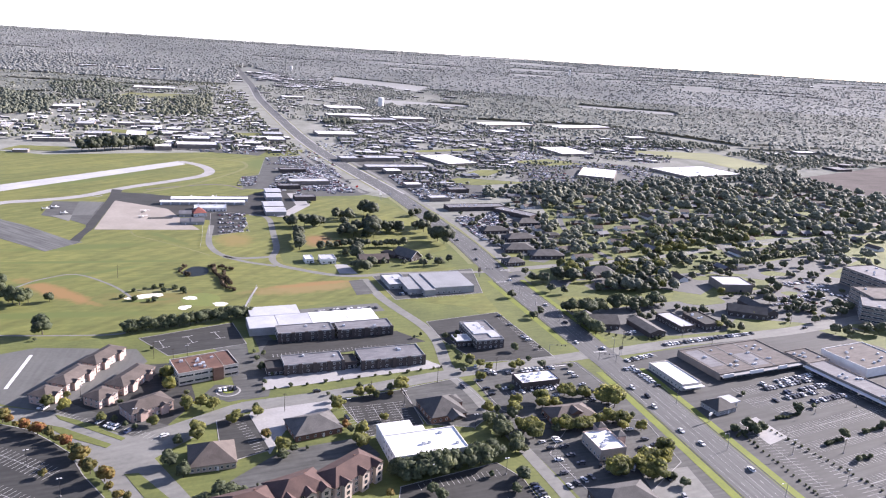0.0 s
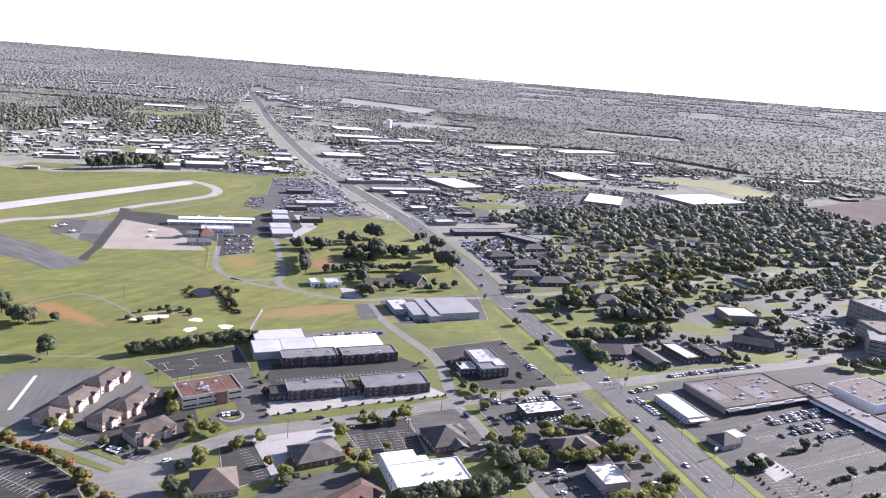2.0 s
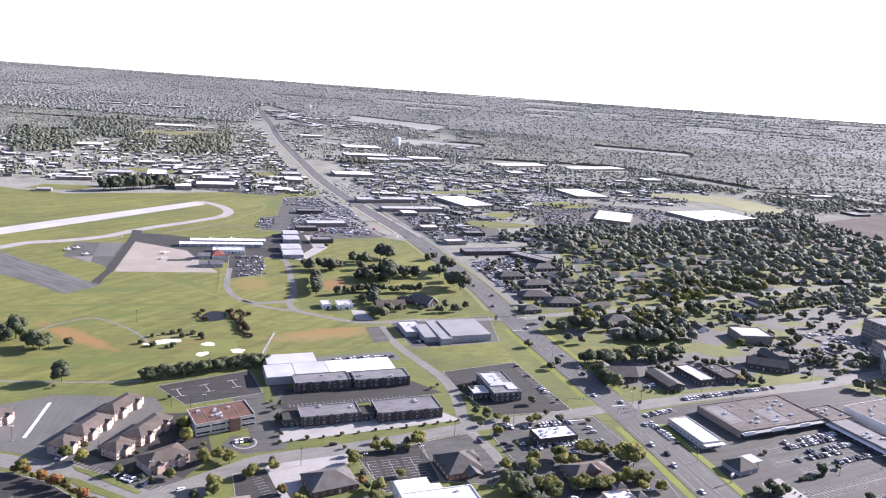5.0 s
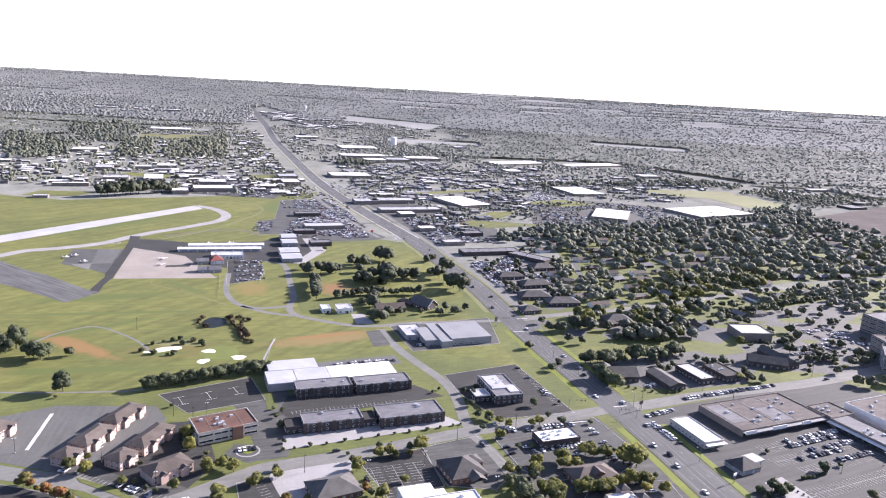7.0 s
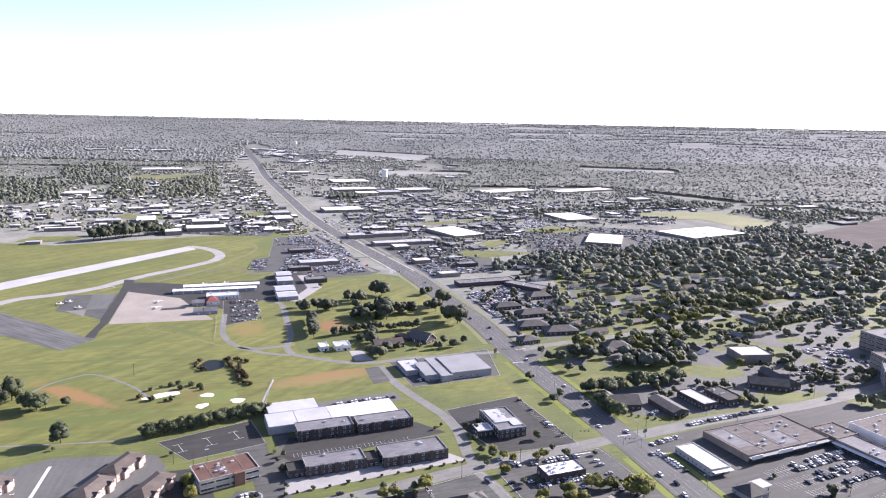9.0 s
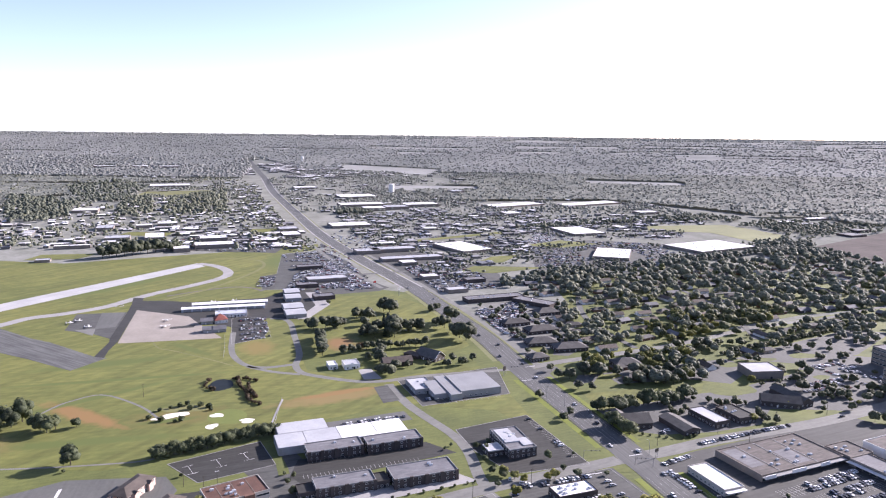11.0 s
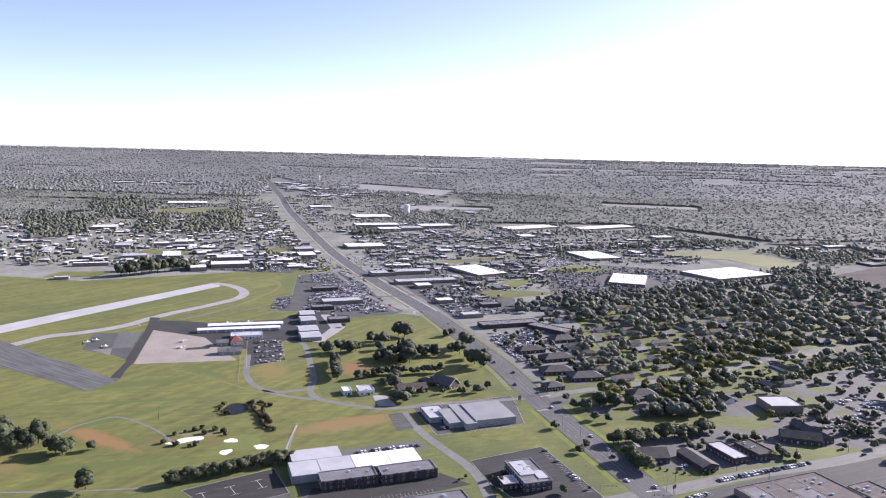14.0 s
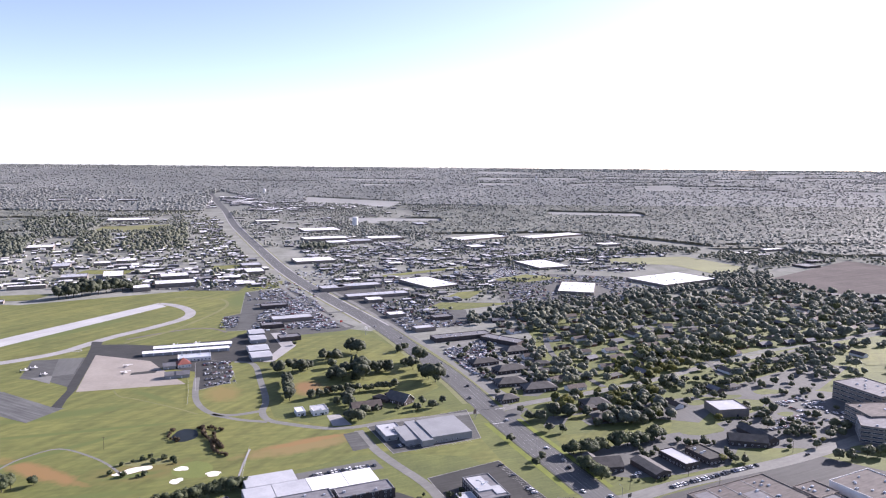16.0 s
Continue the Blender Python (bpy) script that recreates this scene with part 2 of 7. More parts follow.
M = {
    "drab": material("mixed_ground", (0.31, 0.312, 0.292), (0.15, 0.16, 0.132), coarse=0.02, fine=0.12, mix=0.9, spec=0.0),
    "pale_land": material("distant_land", (0.235, 0.243, 0.225), (0.165, 0.174, 0.158), coarse=0.003, fine=0.02, mix=0.7, spec=0.0),
    # field colour whitened to stand for haze over distant land
    "hazed_field": material("haze_pale_fields", (0.36, 0.362, 0.35), (0.25, 0.257, 0.242), coarse=0.004, fine=0.05, mix=0.8, spec=0.0),
    "lawn": material("lawn_grass", (0.14, 0.155, 0.045), (0.075, 0.092, 0.03), coarse=0.03, fine=0.5, mix=0.7),
    "turf": material("mown_turf", (0.164, 0.166, 0.047), (0.088, 0.104, 0.029), coarse=0.007, fine=0.06, mix=0.75),
    "verge": material("verge_grass", (0.17, 0.2, 0.034), (0.115, 0.14, 0.025), coarse=0.06, fine=0.6, mix=0.6),
    "green": material("putting_green_grass", (0.145, 0.172, 0.046), (0.115, 0.14, 0.038), coarse=0.05, fine=0.8),
    "dry": material("dry_meadow", (0.18, 0.178, 0.075), (0.125, 0.132, 0.052), coarse=0.02, fine=0.3),
    "hay": material("hay_meadow", (0.18, 0.188, 0.085), (0.14, 0.148, 0.066), coarse=0.012, fine=0.15),
    "plowed": material("plowed_soil", (0.18, 0.163, 0.152), (0.14, 0.128, 0.12), coarse=0.015, fine=0.2, spec=0.0),
    "asphalt": material("asphalt", (0.10, 0.102, 0.097), (0.054, 0.055, 0.052), coarse=0.05, fine=0.35, mix=0.9),
    "dark_asphalt": material("sealed_asphalt", (0.05, 0.0505, 0.048), (0.03, 0.0305, 0.029), coarse=0.05, fine=0.4, mix=0.9),
    "lot_asphalt": material("weathered_asphalt", (0.082, 0.083, 0.080), (0.052, 0.053, 0.051), coarse=0.025, fine=0.3, mix=0.9),
    "road": material("worn_asphalt", (0.132, 0.134, 0.127), (0.090, 0.092, 0.087), coarse=0.03, fine=0.4, mix=0.8),
    "stub": material("old_taxiway_asphalt", (0.125, 0.127, 0.122), (0.08, 0.082, 0.079), coarse=0.03, fine=0.4, mix=0.8),
    "highway": material("highway_asphalt", (0.112, 0.114, 0.112), (0.080, 0.082, 0.081), coarse=0.03, fine=0.4, mix=0.8),
    "pale_road": material("pale_street", (0.196, 0.197, 0.182), (0.136, 0.137, 0.128), coarse=0.05, fine=0.4, mix=0.8),
    "concrete": material("concrete", (0.33, 0.325, 0.32), (0.26, 0.255, 0.25), coarse=0.06, fine=0.7),
    "apron": material("apron_concrete", (0.305, 0.275, 0.24), (0.245, 0.22, 0.192), coarse=0.04, fine=0.3),
    "runway": material("runway_concrete", (0.42, 0.42, 0.42), (0.34, 0.34, 0.34), coarse=0.03, fine=0.3),
    "paint": material("road_paint", (0.68, 0.68, 0.67), (0.45, 0.45, 0.445), rough=0.6, coarse=0.3, fine=2.0),
    "worn_paint": material("worn_road_paint", (0.46, 0.46, 0.45), (0.24, 0.24, 0.235), rough=0.7, coarse=0.2, fine=1.0, mix=0.9),
    "cream": material("cream_wall", (0.46, 0.43, 0.385), (0.38, 0.355, 0.32), coarse=0.2, fine=1.5),
    "sand": material("bunker_sand", (0.78, 0.74, 0.66), (0.68, 0.63, 0.55), coarse=0.1, fine=1.0),
    "water": material("pond_water", (0.02, 0.025, 0.03), (0.015, 0.02, 0.02), rough=0.5, coarse=0.1, fine=1.0, bump=0.02, spec=0.08),
    "white_roof": material("white_membrane", (0.80, 0.80, 0.80), (0.68, 0.68, 0.68), rough=0.6, coarse=0.08, fine=0.8),
    "pale_roof": material("pale_membrane", (0.42, 0.43, 0.45), (0.33, 0.34, 0.36), rough=0.7, coarse=0.08, fine=0.8),
    "metal_roof": material("grey_metal_roof", (0.27, 0.275, 0.28), (0.21, 0.215, 0.22), rough=0.6, coarse=0.06, fine=0.6),
    "grey_roof": material("gravel_roof", (0.17, 0.17, 0.18), (0.12, 0.12, 0.13), coarse=0.1, fine=0.9),
    "mall_roof": material("weathered_roof", (0.125, 0.109, 0.10), (0.062, 0.055, 0.053), coarse=0.06, fine=0.5, mix=0.8),
    "red_roof": material("rust_red_roof", (0.135, 0.075, 0.056), (0.09, 0.05, 0.04), coarse=0.15, fine=0.8),
    "shingle_brown": material("brown_shingles", (0.118, 0.098, 0.086), (0.078, 0.065, 0.057), coarse=0.2, fine=2.0, obj=0.12),
    "shingle_red": material("red_brown_shingles", (0.105, 0.066, 0.056), (0.07, 0.044, 0.039), coarse=0.2, fine=2.0, obj=0.1),
    "shingle_grey": material("grey_shingles", (0.098, 0.094, 0.09), (0.06, 0.058, 0.056), coarse=0.2, fine=2.0, obj=0.25),
    "orange_roof": material("orange_tiles", (0.27, 0.096, 0.072), (0.21, 0.072, 0.06), coarse=0.2, fine=2.0),
    "brick": material("red_brick", (0.20, 0.115, 0.085), (0.14, 0.08, 0.06), coarse=0.2, fine=3.0),
    "dark_brick": material("dark_brick", (0.085, 0.07, 0.065), (0.055, 0.046, 0.044), coarse=0.2, fine=3.0),
    "tan": material("tan_masonry", (0.42, 0.35, 0.29), (0.34, 0.28, 0.235), coarse=0.15, fine=2.0),
    "brown_wall": material("brown_masonry", (0.225, 0.195, 0.168), (0.165, 0.143, 0.124), coarse=0.15, fine=2.0),
    "pink": material("pinkish_brick", (0.48, 0.36, 0.31), (0.38, 0.28, 0.24), coarse=0.15, fine=2.0),
    "white_wall": material("white_wall", (0.72, 0.71, 0.69), (0.6, 0.59, 0.57), coarse=0.2, fine=1.5),
    "grey_wall": material("grey_wall", (0.30, 0.30, 0.30), (0.23, 0.23, 0.23), coarse=0.2, fine=1.5),
    "metal": material("pale_sheet_metal", (0.55, 0.57, 0.60), (0.46, 0.48, 0.51), rough=0.45, coarse=0.1, fine=0.9, metal=0.2),
    "glass": material("window_glass", (0.035, 0.04, 0.048), (0.025, 0.03, 0.035), rough=0.15, spec=0.6),
    "frame": material("pale_frame", (0.6, 0.6, 0.58), rough=0.6),
    "steel": material("galvanised_steel", (0.30, 0.31, 0.32), rough=0.5, metal=0.6),
    "dark_steel": material("dark_pole", (0.05, 0.05, 0.05), rough=0.5, metal=0.4),
    "lens": material("lamp_lens", (0.8, 0.8, 0.78), rough=0.3),
    "bark": material("bark", (0.075, 0.06, 0.048), (0.05, 0.04, 0.032), coarse=1.0, fine=6.0),
    "rubber": material("tyre_rubber", (0.02, 0.02, 0.02), rough=0.8),
    "red_paint": material("red_signal", (0.4, 0.04, 0.03), rough=0.5),
    "leaf": foliage("dark_green_leaves", [(0.045, 0.057, 0.036), (0.073, 0.09, 0.05), (0.105, 0.124, 0.064), (0.145, 0.156, 0.078)], through=0.38, grain=0.4, size=1.0),
    "leaf_light": foliage("yellow_green_leaves", [(0.075, 0.087, 0.04), (0.145, 0.158, 0.06), (0.245, 0.245, 0.078), (0.36, 0.325, 0.085)], through=0.58, grain=0.4, size=1.0),
    "leaf_autumn": foliage("autumn_leaves", [(0.058, 0.07, 0.03), (0.10, 0.105, 0.04), (0.17, 0.14, 0.042), (0.235, 0.14, 0.046), (0.245, 0.088, 0.043)], clump=0.15, tree=0.7, through=0.42, grain=0.4, size=1.0),
    "leaf_conifer": foliage("conifer_needles", [(0.03, 0.042, 0.03), (0.05, 0.068, 0.042), (0.075, 0.095, 0.055)], through=0.3),
    "leaf_wood": foliage("mixed_woods_leaves", [(0.088, 0.10, 0.082), (0.13, 0.146, 0.113), (0.175, 0.188, 0.136), (0.235, 0.24, 0.158)], through=0.36, grain=0.42),
    "leaf_pale": foliage("pale_green_leaves", [(0.08, 0.093, 0.052), (0.135, 0.15, 0.075), (0.205, 0.214, 0.098), (0.30, 0.292, 0.12)], through=0.5, grain=0.5),
    "leaf_body": foliage("dark_green_clumps", [(0.036, 0.043, 0.03), (0.062, 0.072, 0.045), (0.092, 0.102, 0.058), (0.135, 0.14, 0.075)], through=0.28, grain=0.5, size=0.9),
    # far leaves: haze is put into the base colours, paler and greyer
    "leaf_hazed": foliage("hazed_woods_leaves", [(0.175, 0.186, 0.162), (0.215, 0.227, 0.195), (0.26, 0.27, 0.23), (0.31, 0.315, 0.272)], through=0.36, clump=0.008, tree=0.0, grain=0.3, size=0.25),
    # dark wall tone with the shade of the near sides in its colour
    "town_wall_shade": material("shaded_siding", (0.16, 0.15, 0.14), (0.10, 0.095, 0.09), coarse=0.01, fine=0.05, mix=1.0),
    # farthest leaves, paled further so the colour carries the haze
    "leaf_rim_hazed": foliage("hazed_rim_leaves", [(0.26, 0.272, 0.255), (0.295, 0.307, 0.286), (0.33, 0.34, 0.317), (0.38, 0.385, 0.365)], through=0.45, clump=0.0022, tree=0.0, grain=0.16, size=0.1),
    "leaf_autumn_body": foliage("red_brown_clumps", [(0.07, 0.05, 0.03), (0.11, 0.07, 0.035), (0.15, 0.085, 0.04)], through=0.25, grain=0.5, size=0.9),
    "brush": foliage("brown_brush", [(0.05, 0.04, 0.025), (0.10, 0.075, 0.045), (0.14, 0.10, 0.06)]),
    "town": palette("town_buildings", [(0.75, 0.75, 0.74), (0.48, 0.48, 0.48), (0.18, 0.17, 0.17), (0.72, 0.71, 0.69), (0.78, 0.78, 0.78), (0.13, 0.13, 0.135), (0.62, 0.61, 0.6), (0.3, 0.29, 0.28)]),
    "town_grey": palette("grey_town_buildings", [(0.42, 0.42, 0.43), (0.27, 0.27, 0.275), (0.15, 0.145, 0.145), (0.21, 0.2, 0.19), (0.62, 0.62, 0.62), (0.12, 0.12, 0.125), (0.33, 0.32, 0.31)]),
    "cars": palette("car_paints", [(0.75, 0.75, 0.75), (0.40, 0.41, 0.42), (0.03, 0.03, 0.035), (0.10, 0.10, 0.11), (0.70, 0.70, 0.69), (0.16, 0.05, 0.05), (0.22, 0.22, 0.23), (0.05, 0.05, 0.06), (0.5, 0.5, 0.5), (0.06, 0.08, 0.13)], rough=0.5),
}
for key, turn, along, across, amount in (("turf", 62, 110, 9, 0.2), ("turf", 14, 45, 4, 0.12), ("turf", 35, 9, 5, 0.12), ("lawn", 22, 14, 2.5, 0.15), ("highway", 108, 70, 1.6, 0.2), ("lot_asphalt", 26, 40, 3, 0.2), ("road", 104, 30, 3, 0.1),
                                        ("asphalt", 22, 25, 2.5, 0.25), ("dark_asphalt", 22, 20, 2, 0.22), ("runway", 64, 60, 2, 0.12), ("pale_road", 30, 12, 3, 0.12), ("mall_roof", 25, 9, 2.2, 0.35), ("grey_roof", 22, 8, 2.0, 0.2), ("stub", -31, 40, 3, 0.35), ("plowed", 28, 120, 4, 0.14), ("hay", 35, 120, 5, 0.16)):
    streaks(M[key], turn, along, across, amount)
DRY, ROUGH = (0.225, 0.138, 0.055), (0.098, 0.122, 0.034)
for cx, cy, rx, ry, turn, c in ((-292, 520, 40, 9, -28, DRY), (-275, 512, 30, 5, -28, DRY), (-105, 566, 46, 12, 26, (0.20, 0.15, 0.06)), (-110, 572, 28, 4, 26, DRY), (-90, 584, 20, 4, 22, DRY),
                             (-124, 718, 14, 22, 20, (0.21, 0.125, 0.055)), (-205, 700, 16, 25, 20, (0.19, 0.15, 0.05)), (-215, 520, 36, 16, 20, (0.14, 0.125, 0.04)), (-300, 598, 85, 3.5, 16, ROUGH),
                             (-295, 557, 62, 4, 46, ROUGH), (-222, 536, 26, 4, 18, ROUGH), (-220, 512, 22, 4, 22, ROUGH), (-270, 470, 70, 6, 14, ROUGH), (-330, 640, 60, 9, 24, ROUGH), (-270, 690, 30, 5, -35, ROUGH),
                             (-480, 960, 90, 16, 60, ROUGH), (-300, 1180, 30, 60, 10, ROUGH), (-600, 800, 120, 25, 62, ROUGH), (-345, 470, 40, 14, -20, (0.17, 0.145, 0.05))):
    worn_patch(M["turf"], cx, cy, rx, ry, turn, c)


# ---- mesh helpers ----
def turned(x, y, deg):
    c, s = math.cos(radians(deg)), math.sin(radians(deg))
    return x * c - y * s, x * s + y * c


class Shape:
    """A mesh under construction: corners and faces in plain lists."""

    def __init__(self):
        self.v, self.f = [], []

    def add(self, pts, faces):
        k = len(self.v)
        self.v += pts
        self.f += [tuple(k + i for i in f) for f in faces]
        return self

    def box(self, cx, cy, z0, sx, sy, sz, deg=0.0, taper=1.0):
        pts = []
        for z, q in ((z0, 1.0), (z0 + sz, taper)):
            for a, b in ((-1, -1), (1, -1), (1, 1), (-1, 1)):
                x, y = turned(a * sx / 2 * q, b * sy / 2 * q, deg)
                pts.append((cx + x, cy + y, z))
        return self.add(pts, [(3, 2, 1, 0), (4, 5, 6, 7), (0, 1, 5, 4), (1, 2, 6, 5), (2, 3, 7, 6), (3, 0, 4, 7)])

    def tube(self, a, b, ra, rb, sides=6):
        a, b = Vector(a), Vector(b)
        q = (b - a).to_track_quat("Z", "Y")
        pts = []
        for p, r in ((a, ra), (b, rb)):
            for i in range(sides):
                t = 2 * math.pi * i / sides
                pts.append(tuple(p + q @ Vector((r * math.cos(t), r * math.sin(t), 0))))
        faces = [(i, (i + 1) % sides, sides + (i + 1) % sides, sides + i) for i in range(sides)]
        return self.add(pts, faces + [tuple(range(sides - 1, -1, -1)), tuple(range(sides, 2 * sides))])

    def poly(self, pts, z):
        pts = list(pts)
        area = sum(p[0] * q[1] - q[0] * p[1] for p, q in zip(pts, pts[1:] + pts[:1]))
        if area < 0:
            pts.reverse()
        return self.add([(x, y, z) for x, y in pts], [tuple(range(len(pts)))])

    def ring(self, w, d, z0, h, thick):
        """A parapet round a rectangle."""
        for sx_, sy_, lx, ly in ((0, -1, w, thick), (0, 1, w, thick), (-1, 0, thick, d - 2 * thick), (1, 0, thick, d - 2 * thick)):
            self.box(sx_ * (w - thick) / 2, sy_ * (d - thick) / 2, z0, lx, ly, h)
        return self

    def mesh(self, name, mat):
        me = bpy.data.meshes.new(name)
        me.from_pydata(self.v, [], self.f)
        me.materials.append(mat)
        return me


def part(name, shape, mat, parent, label="", m=None):
    me = shape if isinstance(shape, bpy.types.Mesh) else shape.mesh(name, mat)
    ob = new(name, me)
    ob.parent = parent
    if m is not None:
        ob.matrix_basis = m
    return tagged(ob, label)


def thing(name, x, y, deg, label, category, group="", z=None):
    ob = new(name)
    ob.empty_display_size = 0.5
    ob.matrix_basis = pose(x, y, ground_z(x, y) if z is None else z, 0, 0, deg)
    return tagged(ob, label, category, group)


def sheet(name, pts, level, mat, label, category, kind="structure"):
    """A flat piece of ground cover with a real edge, level metres above the ground."""
    s = Shape()
    pts = list(pts)
    if sum(p[0] * q[1] - q[0] * p[1] for p, q in zip(pts, pts[1:] + pts[:1])) < 0:
        pts.reverse()
    n = len(pts)
    s.add([(x, y, level) for x, y in pts] + [(x, y, -0.3) for x, y in pts],
          [tuple(range(n))] + [(i, i + n, (i + 1) % n + n, (i + 1) % n) for i in range(n)])
    return tagged(new(name, s.mesh(name, mat)), label, category, kind=kind)


def smooth(line, step=6.0):
    """A polyline rounded through its corners."""
    p = [Vector((*q, 0)) for q in line]
    out = []
    for i in range(len(p) - 1):
        a, b, c, d = p[max(i - 1, 0)], p[i], p[i + 1], p[min(i + 2, len(p) - 1)]
        n = max(2, int((c - b).length / step))
        for k in range(n):
            t = k / n
            out.append(0.5 * (2 * b + (c - a) * t + (2 * a - 5 * b + 4 * c - d) * t * t + (3 * b - a - 3 * c + d) * t ** 3))
    return [(q.x, q.y) for q in out] + [line[-1]]


def ribbon(line, width, level, shape=None, shift=0.0, on_land=False):
    s = shape or Shape()
    pts = []
    for i, (x, y) in enumerate(line):
        a, b = Vector(line[max(i - 1, 0)]), Vector(line[min(i + 1, len(line) - 1)])
        t = (b - a).normalized()
        nx, ny = t.y, -t.x
        for o in (shift + width / 2, shift - width / 2):
            px, py = x + nx * o, y + ny * o
            pts.append((px, py, level + (ground_z(px, py) if on_land else 0)))
    s.add(pts, [(2 * i, 2 * i + 2, 2 * i + 3, 2 * i + 1) for i in range(len(line) - 1)])
    return s


def road(name, line, width, level, mat, label, step=6.0, on_land=False):
    line = smooth(line, step)
    ob = new(name, ribbon(line, width, level, on_land=on_land).mesh(name, mat))
    ROADS.append((np.array(line), width / 2))
    return tagged(ob, label, "road", kind="structure"), line


ROADS = []

# ---- the land ----
def land():
    xs = np.unique(np.r_[np.linspace(-6000, -3200, 15), np.linspace(-3200, 3200, 33), np.linspace(3200, 6000, 15)])
    ys = np.unique(np.r_[np.linspace(-3500, -1500, 9), np.linspace(-1500, 2600, 21), np.linspace(2600, 4850, 46)])
    s = Shape()
    s.v = [(float(x), float(y), ground_z(x, y)) for y in ys for x in xs]
    n = len(xs)
    s.f = [(j * n + i, j * n + i + 1, j * n + n + i + 1, j * n + n + i) for j in range(len(ys) - 1) for i in range(n - 1)]
    me = s.mesh("ground", M["drab"])
    me.materials.append(M["pale_land"])
    for f in me.polygons:
        f.material_index = int(f.center.y > 3050 or abs(f.center.x) > 3200)
    tagged(new("ground", me), "patchy grass and bare soil reaching to the horizon", "ground", kind="structure")


land()
sheet("lawn", [(-330, 150), (420, 150), (620, 500), (800, 860), (760, 1060), (500, 800), (250, 800), (120, 780), (-10, 830), (-70, 960), (-170, 1000), (-330, 560)], 0.02, M["lawn"], "green grass between the streets and buildings", "grass")
sheet("garden_lawns", [(118, 692), (190, 732), (300, 802), (420, 872), (520, 908), (690, 1000), (735, 1100), (600, 1160), (330, 1130), (200, 1090), (130, 1060), (140, 900)], 0.045, M["lawn"], "patchy garden lawns under the trees", "grass")
sheet("garden_lawns", [(262, 762), (330, 812), (420, 858), (520, 906), (700, 980), (760, 900), (600, 800), (500, 770), (440, 808), (350, 750), (290, 712)], 0.05, M["lawn"], "lawns between the church lot and the side street", "grass")
sheet("airfield_turf", [(-1500, 430), (-230, 430), (-195, 448), (-130, 496), (-105, 520), (-60, 545), (-25, 560), (20, 655), (-20, 640), (-70, 612), (-90, 612), (-140, 632), (-150, 660), (-110, 700), (-10, 690), (10, 720), (-40, 880), (-90, 950), (-200, 919), (-215, 974), (-272, 960), (-300, 1050), (-281, 1074), (-316, 1250), (-262, 1300), (-275, 1369), (-430, 1255), (-640, 1130), (-1500, 1240)], 0.04, M["turf"], "bright mown airfield and golf course grass", "grass")
sheet("field_margin", [(-30, 553), (30, 545), (78, 462), (52, 545), (40, 590)], 0.05, M["turf"], "mown grass beside the highway", "grass")


def far_field(pts, mat, label, n=6, lift=0.35):
    (ax, ay), (bx, by), (cx, cy), (dx, dy) = pts
    s = Shape()
    for j in range(n + 1):
        for i in range(n + 1):
            u, w = i / n, j / n
            x = (ax * (1 - u) + bx * u) * (1 - w) + (dx * (1 - u) + cx * u) * w
            y = (ay * (1 - u) + by * u) * (1 - w) + (dy * (1 - u) + cy * u) * w
            s.v.append((x, y, ground_z(x, y) + lift))
    s.f = [(j * (n + 1) + i, j * (n + 1) + i + 1, (j + 1) * (n + 1) + i + 1, (j + 1) * (n + 1) + i) for j in range(n) for i in range(n)]
    FIELDS.append(pts)
    tagged(new("field", s.mesh("field", mat)), label, "field", kind="structure")


FIELDS = []
far_field([(676, 1405), (704, 1255), (1150, 1250), (1010, 1690)], M["plowed"], "bare plowed brown field beside the woods")
far_field([(425, 1628), (555, 1606), (640, 1752), (440, 1712)], M["hay"], "yellowish green hay field")
far_field([(555, 1606), (612, 1447), (712, 1570), (640, 1752)], M["hay"], "yellowish green hay field")
far_field([(-3, 1112), (50, 1104), (144, 1160), (22, 1163)], M["turf"], "open green lot between stores")
far_field([(18, 1180), (72, 1200), (104, 1276), (54, 1254)], M["turf"], "open green lot between stores")
far_field([(-84, 1415), (93, 1550), (90, 1580), (-90, 1440)], M["turf"], "open green strip between stores")
far_field([(122, 1388), (190, 1362), (272, 1418), (204, 1460)], M["turf"], "open green strip between parking lots")
far_field([(112, 548), (205, 592), (216, 618), (104, 586)], M["turf"], "bright green mown field behind the small offices", lift=0.08)
for poly in ([(147, 708), (186, 725), (189, 720), (147, 700)], [(177, 790), (196, 785), (177, 752), (169, 762)], [(137, 912), (150, 892), (140, 867), (132, 880)], [(192, 737), (216, 754), (222, 748), (198, 728)], [(148, 852), (160, 846), (149, 831), (143, 838)], [(127, 634), (144, 642), (148, 634), (130, 619)], [(70, 716), (84, 722), (92, 704), (78, 698)]):
    far_field(poly, M["turf"], "bright mown lawn between the houses", lift=0.08)
far_field([(505, 800), (600, 790), (690, 905), (520, 868)], M["turf"], "bright green sports field")
far_field([(-1050, 2250), (-880, 2300), (-860, 2560), (-1080, 2450)], M["dry"], "pale hay field among the trees")
far_field([(-700, 1440), (-600, 1440), (-600, 1490), (-700, 1490)], M["turf"], "green lot among low buildings")
far_field([(-450, 1500), (-400, 1520), (-400, 1580), (-460, 1560)], M["turf"], "green lot among low buildings")
far_field([(-720, 1150), (-640, 1170), (-630, 1225), (-720, 1205)], M["turf"], "green lot among low buildings")
far_field([(-1300, 2120), (-1230, 2150), (-1230, 2260), (-1300, 2240)], M["plowed"], "bare brown plot among the trees")
# from here on the fields have haze painted into their colour
far_field([(-260, 2640), (60, 2660), (60, 2790), (-300, 2790)], M["hazed_field"], "open field behind the water tower")
